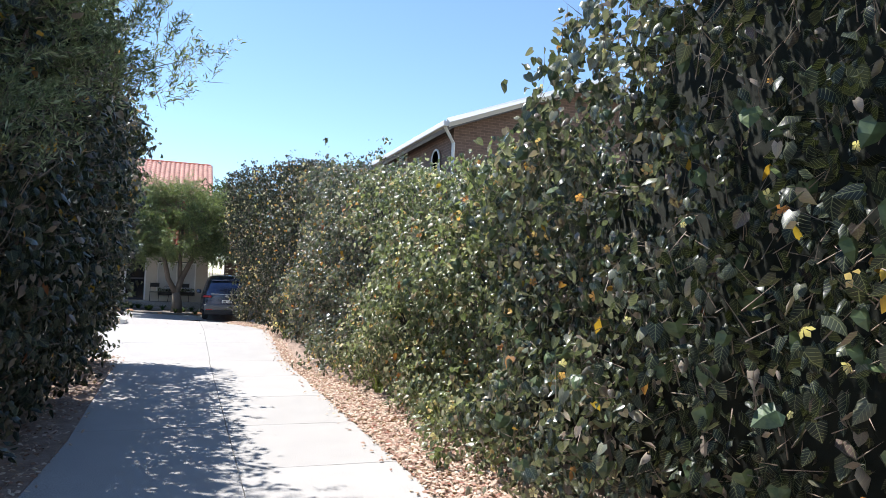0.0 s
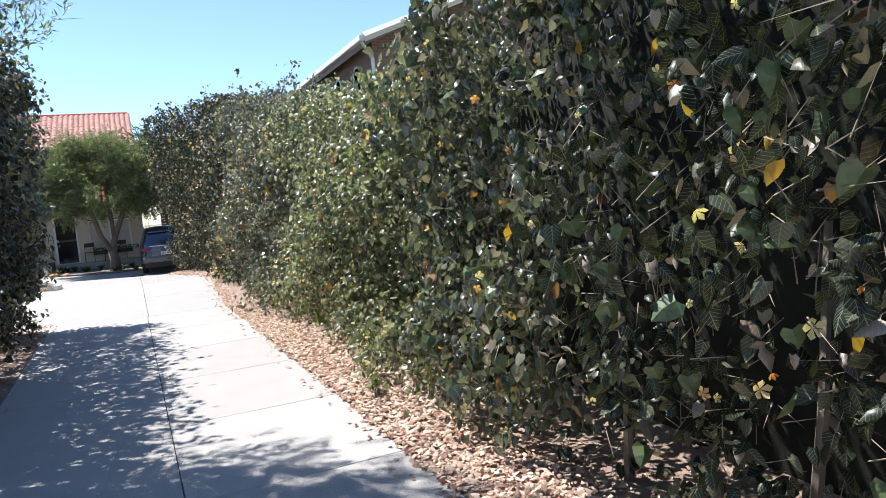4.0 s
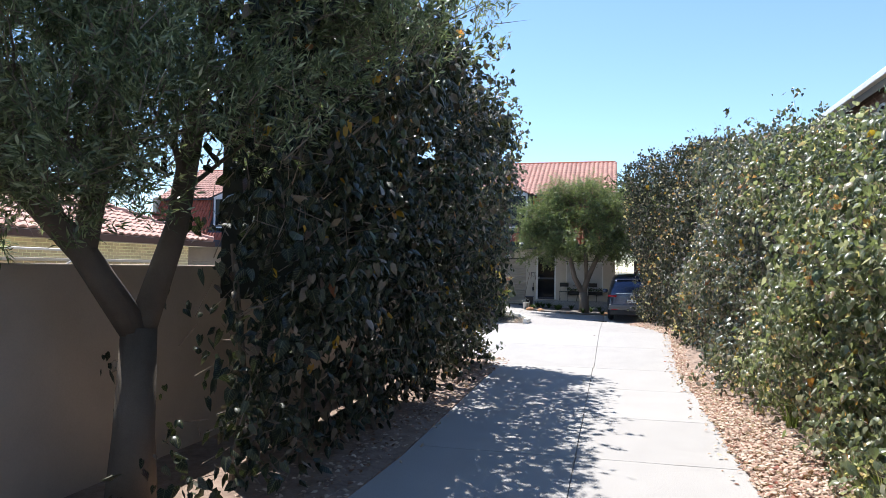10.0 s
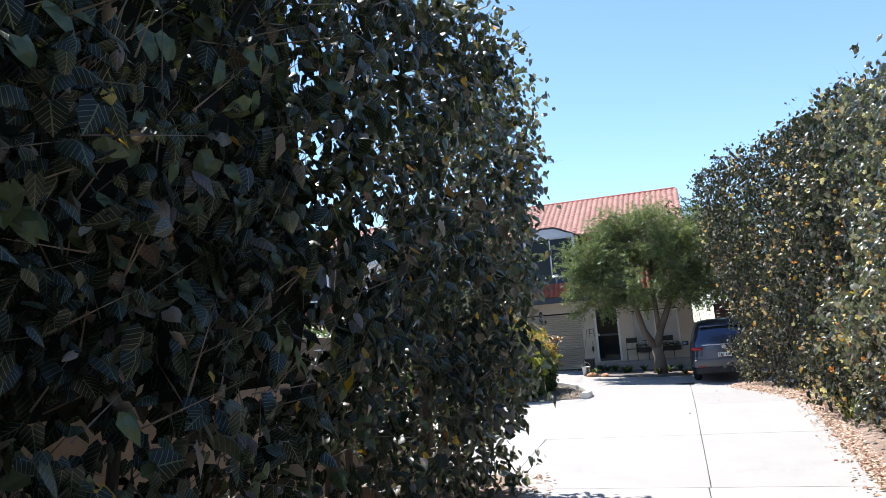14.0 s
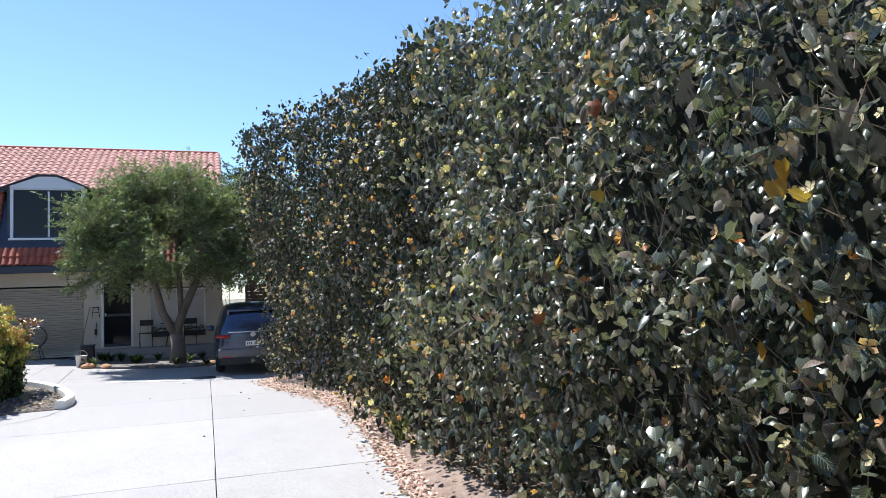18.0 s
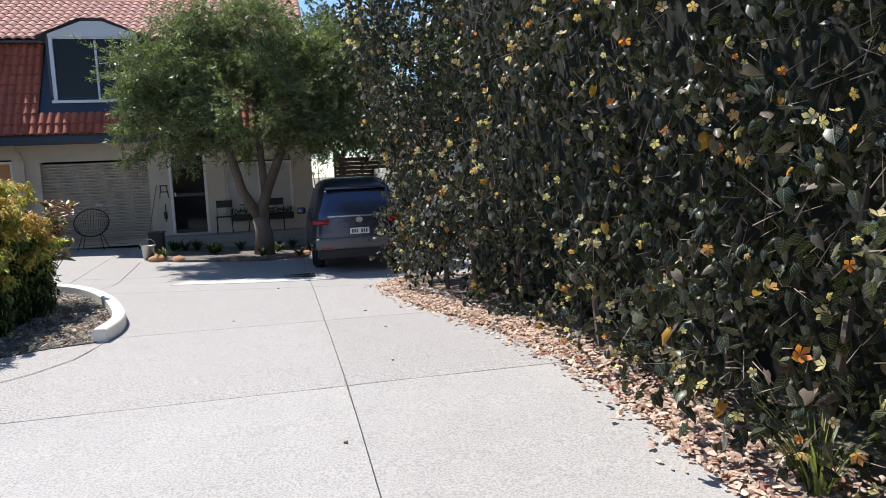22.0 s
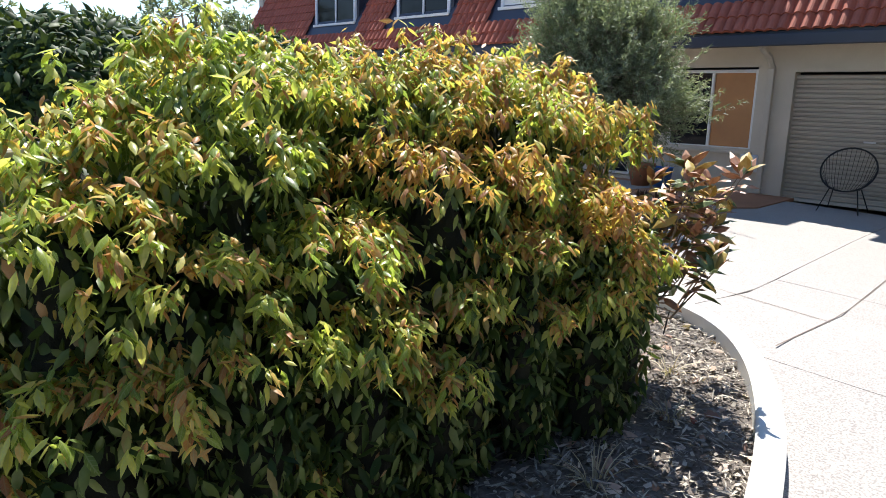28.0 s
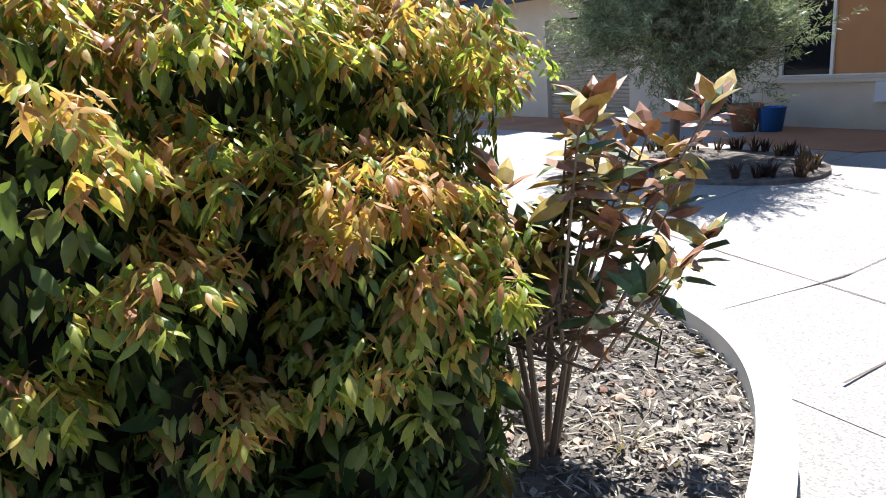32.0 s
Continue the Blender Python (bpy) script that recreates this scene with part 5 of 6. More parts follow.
    part("bottom_rail", boxes(((-hw, -0.03, -0.01), (hw, 0.02, 0.07))), M_WALL2, d)
    part("handle", boxes(((-0.09, -0.045, 0.98), (0.09, -0.016, 1.01)), bevel=0.006), M_WHITE, d)
    return d


M_DOORC = plain("cream_steel", (0.46, 0.40, 0.325), 0.5, 0, 6, 0.12, 0.05)
for a, b, z in DOORS:
    roller_door(a, b, z)
# Dark panel added behind the openings in place of unlit rooms.
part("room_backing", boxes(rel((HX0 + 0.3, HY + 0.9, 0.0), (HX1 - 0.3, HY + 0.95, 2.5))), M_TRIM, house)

# front security door with white frame
fd = thing("front_door", (-2.41, HY + 0.05, FLOOR + 0.13), "dark mesh security door in a white frame", "door")
part("door_frame", boxes(((-0.46, -0.06, 0), (-0.39, 0.1, 2.06)), ((0.39, -0.06, 0), (0.46, 0.1, 2.06)), ((-0.39, -0.06, 1.99), (0.39, 0.1, 2.06))), M_WHITE, fd)
part("door_leaf", boxes(((-0.385, -0.01, 0.01), (0.385, 0.03, 1.985))), M_GLASS, fd, "dark security mesh")
part("door_rail", boxes(((-0.385, -0.03, 0.01), (0.385, -0.012, 0.1)), ((-0.385, -0.03, 0.95), (0.385, -0.012, 1.03))), M_TRIM, fd)
part("handle", boxes(((-0.36, -0.06, 0.96), (-0.32, -0.03, 1.06)), bevel=0.005), M_WHITE, fd)
tagged(new("porch", from_bm("porch", boxes(((-3.2, 38.9, -0.12), (0.7, 39.64, FLOOR + 0.09)), bevel=0.01), M_AGG)), "low concrete porch before the front door", "porch", kind="structure")


def window(name, x0, x1, z0, z1, split, label, panes):
    w = thing(name, ((x0 + x1) / 2, HY + 0.1, FLOOR - 0.04 + z0), label, "window")
    hw, h = (x1 - x0) / 2, z1 - z0
    part("window_frame", boxes(((-hw, -0.05, 0), (-hw + 0.06, 0.05, h)), ((hw - 0.06, -0.05, 0), (hw, 0.05, h)), ((-hw + 0.06, -0.05, h - 0.06), (hw - 0.06, 0.05, h)), ((-hw + 0.06, -0.05, 0), (hw - 0.06, 0.05, 0.06)), ((split - 0.025, -0.05, 0.06), (split + 0.025, 0.05, h - 0.06))), M_WHITE, w)
    for (a, b), m, l in zip(((-hw + 0.06, split - 0.025), (split + 0.025, hw - 0.06)), panes, ("pane", "pane")):
        part(l, boxes(((a, -0.01, 0.06), (b, 0.01, h - 0.06))), m, w)
    part("window_sill", boxes(((-hw - 0.05, -0.16, -0.06), (hw + 0.05, 0.03, -0.002)), bevel=0.01), M_WALL, w)
    return w


M_BLIND = plain("tan_blind", (0.50, 0.24, 0.10), 0.7, 0, 20, 0.15, 0.2)
M_CURTAIN = plain("pale_curtain", (0.55, 0.54, 0.52), 0.8)
window("window_1", -8.14, -6.47, 0.73, 2.17, 0.0, "sliding window with a tan timber blind", (M_GLASS, M_BLIND))
window("window_2", -1.5, 0.22, 0.55, 1.95, 0.0, "sliding window with pale curtains", (M_CURTAIN, M_CURTAIN))


def downpipe(x):
    d = thing("downpipe", (x, HY - 0.06, FLOOR - 0.03), "cream painted square downpipe on the wall", "downpipe")
    part("pipe", boxes(((-0.05, -0.04, 0.0), (0.05, 0.04, 2.2)), bevel=0.01), M_WALL, d)
    part("offset", tube(bmesh.new(), [(0, 0, 2.18), (0, -0.2, 2.36), (0, -0.58, 2.5)], [0.055, 0.055, 0.055], 6), M_WALL, d)
    return d


downpipe(-6.22)


# ---- the car ----
def car():
    c = thing("car", (1.38, 34.35, zg(1.3, 36)), "dark grey SUV parked with its back to the court", "car")
    paint = plain("metallic_grey_paint", (0.075, 0.09, 0.135), 0.2, 0.75, 4, 0.05, 0)
    black = plain("black_plastic", (0.02, 0.02, 0.022), 0.6, 0, 9, 0.1, 0.2)
    red = plain("red_lens", (0.35, 0.01, 0.015), 0.15, 0, 9, 0.1, 0)
    sil = plain("silver_strip", (0.6, 0.6, 0.62), 0.25, 0.9, 9, 0.05, 0)
    L, W = 4.55, 0.9
    # cross-sections: y from the tail, half width, floor, waist, roof
    secs = [(0.0, 0.66, 0.45, 0.90, 1.00), (0.06, 0.80, 0.34, 0.98, 1.12), (0.22, 0.87, 0.28, 1.02, 1.38), (0.55, 0.90, 0.25, 1.04, 1.62), (1.3, 0.91, 0.22, 1.02, 1.68), (2.3, 0.91, 0.22, 1.0, 1.66), (2.9, 0.91, 0.22, 0.98, 1.40), (3.35, 0.90, 0.24, 0.96, 1.05), (4.2, 0.84, 0.3, 0.86, 0.92), (4.55, 0.62, 0.42, 0.66, 0.70)]
    bm = bmesh.new()
    prev = None
    for y, hw, f, ws, rf in secs:
        hw, ws, rf = hw * 1.05, ws * 1.03, rf * 1.1
        top = max(rf, ws + 0.02)
        in_ = hw * (0.74 if rf > 1.3 else 0.86)
        half = [(hw * 0.9, f), (hw, f + 0.2), (hw * 1.0, (f + ws) / 2 + 0.05), (hw * 0.96, ws), (in_ + 0.04, top - 0.1), (in_ * 0.85, top - 0.02), (in_ * 0.4, top + 0.01)]
        ring = [bm.verts.new((-a, y, b)) for a, b in half] + [bm.verts.new((a, y, b)) for a, b in half[::-1]]
        if prev:
            n = len(ring)
            for k in range(n):
                bm.faces.new((prev[k], prev[(k + 1) % n], ring[(k + 1) % n], ring[k]))
        else:
            bm.faces.new(ring)
        prev = ring
    bm.faces.new(prev[::-1])
    bmesh.ops.recalc_face_normals(bm, faces=bm.faces)
    body = part("body", bm, paint, c, smooth=True)
    md = body.modifiers.new("round", "SUBSURF")
    md.levels = md.render_levels = 2
    part("bumper", boxes(((-0.87, -0.06, 0.42), (0.87, 0.2, 0.66)), bevel=0.05), plain("grey_bumper", (0.15, 0.145, 0.14), 0.5, 0.2, 9, 0.1, 0.05), c, "grey plastic bumper", smooth=True)
    part("bumper_skirt", boxes(((-0.84, -0.055, 0.24), (0.84, 0.15, 0.44)), bevel=0.03), black, c)
    # rear window, slanted
    bm = bmesh.new()
    q = [(-0.70, 0.06, 1.12), (0.70, 0.06, 1.12), (0.60, 0.40, 1.56), (-0.60, 0.40, 1.56)]
    f = bm.faces.new([bm.verts.new(p) for p in q])
    bmesh.ops.solidify(bm, geom=[f], thickness=0.06)
    bmesh.ops.recalc_face_normals(bm, faces=bm.faces)
    part("rear_window", bm, M_GLASS, c, "dark tinted rear window")
    part("spoiler", boxes(((-0.62, 0.26, 1.60), (0.62, 0.62, 1.66)), bevel=0.02), paint, c, smooth=True)
    part("wiper", tube(bmesh.new(), [(0.0, 0.05, 1.12), (0.2, 0.08, 1.16), (0.42, 0.10, 1.18)], [0.012, 0.01, 0.008], 5), black, c)
    for s in (-1, 1):
        part("tail_light", boxes(((s * 0.74 - 0.17, -0.015, 0.93), (s * 0.74 + 0.15, 0.24, 1.02)), bevel=0.03), red, c, smooth=True)
        part("roof_rail", tube(bmesh.new(), [(s * 0.62, 0.7, 1.66), (s * 0.63, 0.85, 1.72), (s * 0.63, 1.9, 1.71), (s * 0.62, 2.1, 1.65)], [0.015] * 4, 6), sil, c)
        m = part("mirror", boxes(((s * 1.03 - 0.11, 2.72, 1.02), (s * 1.03 + 0.09, 2.86, 1.18)), bevel=0.04), paint, c, smooth=True)
        part("reflector", boxes(((s * 0.66 - 0.12, -0.068, 0.44), (s * 0.66 + 0.12, -0.05, 0.47))), red, c)
        part("exhaust", tube(bmesh.new(), [(s * 0.55, -0.03, 0.29), (s * 0.55, 0.2, 0.29)], [0.04, 0.04], 10), sil, c)
    part("chrome_strip", boxes(((-0.62, -0.012, 1.065), (0.62, 0.06, 1.095)), bevel=0.006), sil, c)
    bm = bmesh.new()
    bmesh.ops.create_cone(bm, segments=24, radius1=0.075, radius2=0.07, depth=0.015, cap_ends=True, matrix=pose(0, -0.01, 1.0, 90, 0, 0) @ Matrix.Diagonal((1, 0.8, 1, 1)))
    part("badge", bm, sil, c, "plain oval silver badge")
    pl = part("number_plate", boxes(((-0.19, -0.03, 0.72), (0.19, 0.0, 0.84)), bevel=0.006), M_WHITE, c, "white number plate with dark characters")
    for i in range(7):
        if i != 3:
            part("character_bar", boxes(((-0.155 + 0.046 * i, -0.034, 0.745), (-0.125 + 0.046 * i, -0.028, 0.815))), M_TRIM, pl)
    rub = plain("tyre_rubber", (0.02, 0.02, 0.02), 0.85, 0, 20, 0.2, 0.4)
    for s in (-1, 1):
        for y in (0.85, 3.6):
            bm = bmesh.new()
            bmesh.ops.create_cone(bm, segments=28, radius1=0.35, radius2=0.35, depth=0.22, cap_ends=True, matrix=pose(s * 0.80, y, 0.345, 0, 90, 0))
            bmesh.ops.bevel(bm, geom=[e for e in bm.edges if e.is_boundary or len(e.link_faces) == 2 and any(len(f.verts) > 4 for f in e.link_faces)], offset=0.04, segments=2, affect="EDGES")
            wl = part("tyre", bm, rub, c, smooth=True)
            bm = bmesh.new()
            bmesh.ops.create_cone(bm, segments=20, radius1=0.22, radius2=0.2, depth=0.03, cap_ends=True, matrix=pose(s * 0.91, y, 0.345, 0, 90, 0))
            part("rim", bm, sil, wl)
    return c


car()

# ---- neighbour behind the hedge ----
def brick_mat(name, c):
    m = Mat(name, 0.85)
    b = m.node("ShaderNodeTexBrick", Scale=1.0, Mortar_Size=0.008, Brick_Width=0.24, Row_Height=0.086)
    s = m.t.nodes.new("ShaderNodeSeparateXYZ")
    m.link(m.coords(), s.inputs[0])
    ad = m.t.nodes.new("ShaderNodeMath")
    m.link(s.outputs[0], ad.inputs[0])
    m.link(s.outputs[1], ad.inputs[1])
    cb = m.t.nodes.new("ShaderNodeCombineXYZ")
    m.link(ad.outputs[0], cb.inputs[0])
    m.link(s.outputs[2], cb.inputs[1])
    m.link(cb.outputs[0], b.inputs["Vector"])
    b.inputs["Color1"].default_value = (*c, 1)
    b.inputs["Color2"].default_value = (*[v * 0.65 for v in c], 1)
    b.inputs["Mortar"].default_value = (*[min(1, v * 1.5) for v in c], 1)
    m.color(m.mix(0.25, b.outputs["Color"], m.ramp(m.noise(2, 5), [(0.3, tuple(v * 0.6 for v in c)), (0.7, c)])))
    m.bump(b.outputs["Fac"], 0.4, 0.006)
    return m.m


M_BRICK = brick_mat("brown_brick", (0.24, 0.15, 0.11))
# Cream brick with its colour lightened to stand in for direct sun.
M_BLOCK = brick_mat("sun_bright_cream_brick", (0.80, 0.66, 0.42))
nb = thing("neighbour_house", (6.59, 23.3, 0), "two-storey brown brick house behind the hedge", "house")
NE = 6.34
bm = boxes(((0.35, 0.35, -0.05), (9.6, 0.6, NE)), ((0.35, 0.6, -0.05), (0.6, 16, NE)), bevel=0)
part("wall", bm, M_BRICK, nb, "brown brick wall")
bm = bmesh.new()
front, back = [[bm.verts.new(p) for p in ((0.35, y, NE + 0.003), (9.6, y, NE + 0.003), (5.0, y, NE + 1.75))] for y in (0.35, 0.6)]
bm.faces.new(front)
bm.faces.new(back[::-1])
for k in range(3):
    bm.faces.new((front[k - 1], back[k - 1], back[k], front[k]))
bmesh.ops.recalc_face_normals(bm, faces=bm.faces)
part("gable_wall", bm, M_BRICK, nb)
for s, (x0, x1) in enumerate(((-0.1, 5.0), (10.1, 5.0))):
    bm = bmesh.new()
    z0, z1 = NE - 0.05, NE + 1.85
    fs = [bm.faces.new([bm.verts.new(p) for p in ((x0, -0.3, z0), (x0, 16.3, z0), (x1, 16.3, z1), (x1, -0.3, z1))])]
    bmesh.ops.solidify(bm, geom=fs, thickness=0.1)
    part("roof", bm, M_TRIM, nb, "dark tiled roof slope")
part("gutter", boxes(((-0.22, -0.3, NE - 0.14), (-0.08, 16.3, NE + 0.02)), bevel=0.02), M_WHITE, nb, "white gutter")
bm = tube(bmesh.new(), [(-0.1, -0.32, NE - 0.04), (5.0, -0.32, NE + 1.84), (10.1, -0.32, NE - 0.04)], [0.13] * 3, 4)
part("barge_board", bm, M_WHITE, nb, "white barge board")
part("downpipe", tube(bmesh.new(), [(-0.12, -0.1, NE - 0.1), (0.28, 0.2, NE - 0.5), (0.28, 0.25, 0.0)], [0.05] * 3, 8), M_WHITE, nb)
for y in (1.4, 3.4, 6.5):
    bm = bmesh.new()
    pts = [(0.29, y, NE - 1.75), (0.29, y + 0.7, NE - 1.75)] + [(0.29, y + 0.35 + 0.35 * math.cos(a), NE - 0.75 + 0.3 * math.sin(a)) for a in np.linspace(0, math.pi, 9)]
    f = bm.faces.new([bm.verts.new(p) for p in pts])
    bmesh.ops.solidify(bm, geom=[f], thickness=0.05)
    w = part("window", bm, M_GLASS, nb, "arched window with white frame")
    part("window_frame", tube(bmesh.new(), [(0.27, y, NE - 1.75)] + [tuple(p) for p in pts[2:][::-1]] + [(0.27, y + 0.7, NE - 1.75)], [0.04] * 11, 5), M_WHITE, w)

# ---- neighbours to the left ----
ca = thing("near_house", (-2.8, 8.95, 0), "neighbouring house eave with dark fascia and tiled verge", "house")
part("fascia", boxes(((-0.04, -9, 2.7), (0.0, 0, 2.97)), ((-6, -0.04, 2.7), (-0.04, 0, 2.97)), bevel=0.004), M_TRIM, ca, "dark fascia board")
part("soffit", boxes(((-6, -9, 2.71), (-0.04, -0.04, 2.74)), bevel=0), M_WALL, ca, "cream soffit")
bm = bmesh.new()
for k in range(20):
    y = -0.1 - 0.42 * k
    tube(bm, [(-0.05, y + 0.1, 2.98), (-0.05, y - 0.36, 3.0)], [0.085, 0.07], 8)
part("verge_tiles", bm, M_TILE2, ca, "weathered verge tiles")
part("wall", boxes(((-5.8, -2.4, -0.05), (-0.7, -2.2, 2.72))), M_WALL, ca)

hh = thing("hip_roof_house", (-12.5, 15.0, 0), "cream brick house with a salmon tiled hip roof", "house")


def hip(parent, h, length, ze, zr):
    """A hipped roof of tiles, its near corner at the origin, the ridge running away along -x."""
    apex, back = (-h, h, zr), (h - length, h, zr)
    bm = bmesh.new()
    P = {k: bm.verts.new(p) for k, p in {"a": (0, 0, ze), "b": (0, 2 * h, ze), "c": (-length, 2 * h, ze), "d": (-length, 0, ze), "r": apex, "s": back}.items()}
    for f in ("abr", "bcsr", "cds", "dars"):
        bm.faces.new([P[k] for k in f])
    bmesh.ops.recalc_face_normals(bm, faces=bm.faces)
    part("roof_deck", bm, M_TILE2, parent)
    east, south = Vector((-h, 0, zr - ze)), Vector((0, h, zr - ze))
    n = round(east.length / 0.33)
    lap = east.length / n

    def keep_east(p):
        u = -p.x / h
        return h * u + 0.05 < p.y < 2 * h - h * u - 0.05

    def keep_south(p):
        u = p.y / h
        return h * u + 0.05 < -p.x < length - h * u - 0.05
    tile_field("roof_tiles", parent, (0, 0, ze + 0.01), (0, 1, 0), east, round(2 * h / 0.3), n, 0.3, lap, M_TILE2, keep_east)
    tile_field("roof_tiles", parent, (-length, 0, ze + 0.01), (1, 0, 0), south, round(length / 0.3), n, 0.3, lap, M_TILE2, keep_south)
    for a, b in (((0, 0, ze), apex), ((0, 2 * h, ze), apex), (apex, back)):
        a, b = Vector(a), Vector(b)
        m = max(1, round((b - a).length / 0.4))
        for k in range(m):
            p, q = a.lerp(b, k / m) + Vector((0, 0, 0.06)), a.lerp(b, (k + 1.12) / m) + Vector((0, 0, 0.04))
            part("ridge_tile", tube(bmesh.new(), [p, q], [0.125, 0.1], 8), M_TILE2, parent)


hip(hh, 6.24, 18.0, 2.6, 5.2)
M_GUTTER = plain("brown_gutter", (0.10, 0.05, 0.035), 0.5, 0, 9, 0.12, 0.05)
part("gutter", boxes(((-0.06, -0.1, 2.42), (0.08, 12.5, 2.6)), ((-18, -0.1, 2.42), (-0.06, 0.04, 2.6)), bevel=0.01), M_GUTTER, hh, "brown gutter")
part("soffit", boxes(((-0.6, 0.04, 2.42), (-0.06, 12.4, 2.45)), bevel=0), M_WALL, hh)
bm = bmesh.new()
for y0, y1, z0, z1 in ((0.5, 1.75, -0.05, 2.45), (1.75, 2.65, -0.05, 0.9), (1.75, 2.65, 2.2, 2.45), (2.65, 12.0, -0.05, 2.45)):
    box(bm, (-0.85, y0, z0), (-0.6, y1, z1))
box(bm, (-17.5, 0.5, -0.05), (-0.85, 0.7, 2.45))
part("wall", bm, M_BLOCK, hh, "cream brick wall")
scr = part("window", boxes(((-0.76, 1.75, 0.9), (-0.74, 2.65, 2.2))), M_GLASS, hh, "window behind a diamond security screen")
bm = bmesh.new()
for k in range(14):
    for a in (-1, 1):
        z0 = 0.9 + 0.1 * k - 0.45
        p = [(-0.7, 2.2 - 0.45 * a, max(0.9, z0)), (-0.7, 2.2 + 0.45 * a, min(2.2, z0 + 0.9))]
        if p[1][2] > p[0][2]:
            tube(bm, p, [0.007, 0.007], 4)
part("security_screen", bm, M_BLACK, scr)


# ---- round the court: small plants, pots, furniture ----
M_TERRA = plain("terracotta_paving", (0.42, 0.20, 0.11), 0.8, 0, 9, 0.25, 0.2)
M_POT = plain("terracotta_pot", (0.36, 0.14, 0.07), 0.8, 0, 12, 0.2, 0.2)
M_BLUE = plain("blue_plastic", (0.03, 0.16, 0.55), 0.4, 0, 9, 0.1, 0.05)
M_STEEL = plain("galvanised_steel", (0.55, 0.55, 0.54), 0.4, 0.7, 12, 0.15, 0.1)
M_ROCK = plain("orange_sandstone", (0.50, 0.26, 0.13), 0.9, 0, 16, 0.4, 0.7)
M_SLAT = plain("brown_slat", (0.10, 0.05, 0.035), 0.6, 0, 14, 0.25, 0.2)
M_STRAP = leaf_mat("strap_leaf", [(0.0, (0.09, 0.13, 0.035)), (0.6, (0.20, 0.25, 0.07)), (1.0, (0.40, 0.36, 0.18))], 0.5, 0.3)
M_PURPLE = leaf_mat("dark_red_leaf", [(0.0, (0.03, 0.012, 0.014)), (1.0, (0.09, 0.03, 0.03))], 0.5, 0.2)
M_PALM = leaf_mat("palm_leaf", [(0.0, (0.08, 0.14, 0.03)), (1.0, (0.30, 0.36, 0.10))], 0.4, 0.35)

tagged(new("terracotta_paving", from_bm("terracotta_paving", prism([(-15, 37.75), (-5.85, 37.75), (-5.6, 38.1), (-5.6, 39.62), (-15, 39.62)], -0.04, 0.012, zg), M_TERRA)), "terracotta paving along the house front", "paving", kind="structure")
olive_bed = tagged(new("olive_bed", from_bm("olive_bed", prism([(-6.9 + 1.45 * math.cos(a) , 36.25 + 1.0 * math.sin(a)) for a in np.linspace(0, 6.28, 25)[:-1]], -0.02, 0.03, zg), M_MULCH)), "dark mulched bed under the olive tree", "garden bed", kind="structure")
tree_bed = tagged(new("tree_bed", from_bm("tree_bed", prism([(-3.0, 36.6), (-2.3, 36.2), (-0.6, 36.1), (0.45, 36.7), (0.5, 38.6), (-3.0, 38.6)], -0.02, 0.05, zg), M_MULCH)), "dark planted bed under the feathery tree", "garden bed", kind="structure")


def tuft(name, at, label, mat, n, length, seed, lean=0.5, width=0.045):
    """Strap leaves bending out from one root."""
    t = thing(name, at, label, "plant")
    rng = random.Random(seed)
    bm = bmesh.new()
    for _ in range(n):
        a, l, b = rng.uniform(0, 6.28), length * rng.uniform(0.6, 1.15), lean * rng.uniform(0.5, 1.4)
        d, s = Vector((math.cos(a), math.sin(a), 0)), Vector((-math.sin(a), math.cos(a), 0))
        prev = None
        for k in range(5):
            u = k / 4
            c = d * (0.04 + l * b * u ** 1.6) + Vector((0, 0, l * (u - 0.45 * b * u ** 2.4)))
            wd = width * (1 - 0.92 * u ** 2) / 2
            cur = (bm.verts.new(c - s * wd), bm.verts.new(c + s * wd))
            if prev:
                bm.faces.new((prev[0], prev[1], cur[1], cur[0]))
            prev = cur
    ob = part("leaves", bm, mat, t)
    tagged(ob, kind="stuff")
    return t


rt = random.Random(5)
for y in (12.3, 15.2, 16.4, 17.8, 19.4, 23.2):
    x = float(interp(R_FACE, y)) - 0.15
    tuft("strap_grass", (x, y, zg(x, y) + 0.015), "clump of strappy grass at the foot of the hedge", M_STRAP, 46, 0.55, int(y * 10), 0.55, 0.014)
M_STRAW = leaf_mat("dry_straw", [(0.0, (0.34, 0.26, 0.17)), (0.6, (0.55, 0.45, 0.31)), (1.0, (0.7, 0.62, 0.46))], 0.8, 0.2, 0.2)
for x, y, l, n in ((-2.75, 29.35, 0.2, 26), (-2.85, 30.2, 0.16, 22), (-3.15, 30.75, 0.17, 18), (-2.5, 28.75, 0.1, 14)):
    tagged(tuft("straw_tuft", (x, y, zg(x, y) + 0.012), "dry straw-coloured grass tuft in the mulch", M_STRAW, n, l, int(-x * 100), 1.1, 0.008), group="dry tufts in the bed")
for k in range(26):
    a = 2.5 + 3.6 * k / 25 - 3.4
    x, y = -6.9 + 1.25 * math.cos(a) + rt.uniform(-0.12, 0.12), 36.3 + 0.85 * math.sin(a) + rt.uniform(-0.1, 0.1)
    tagged(tuft("dark_edging_plant", (x, y, zg(x, y) + 0.03), "small dark red leafy plant edging the bed", M_PURPLE, 16, 0.2, k, 0.4, 0.03), group="edging plants")
for k in range(16):
    x, y = rt.uniform(-2.7, 0.3), rt.uniform(36.5, 38.3)
    tagged(tuft("low_plant", (x, y, zg(x, y) + 0.05), "low dark green plant under the tree", M_BOX, 26, 0.3, 40 + k, 0.7, 0.05), group="low plants under the tree")
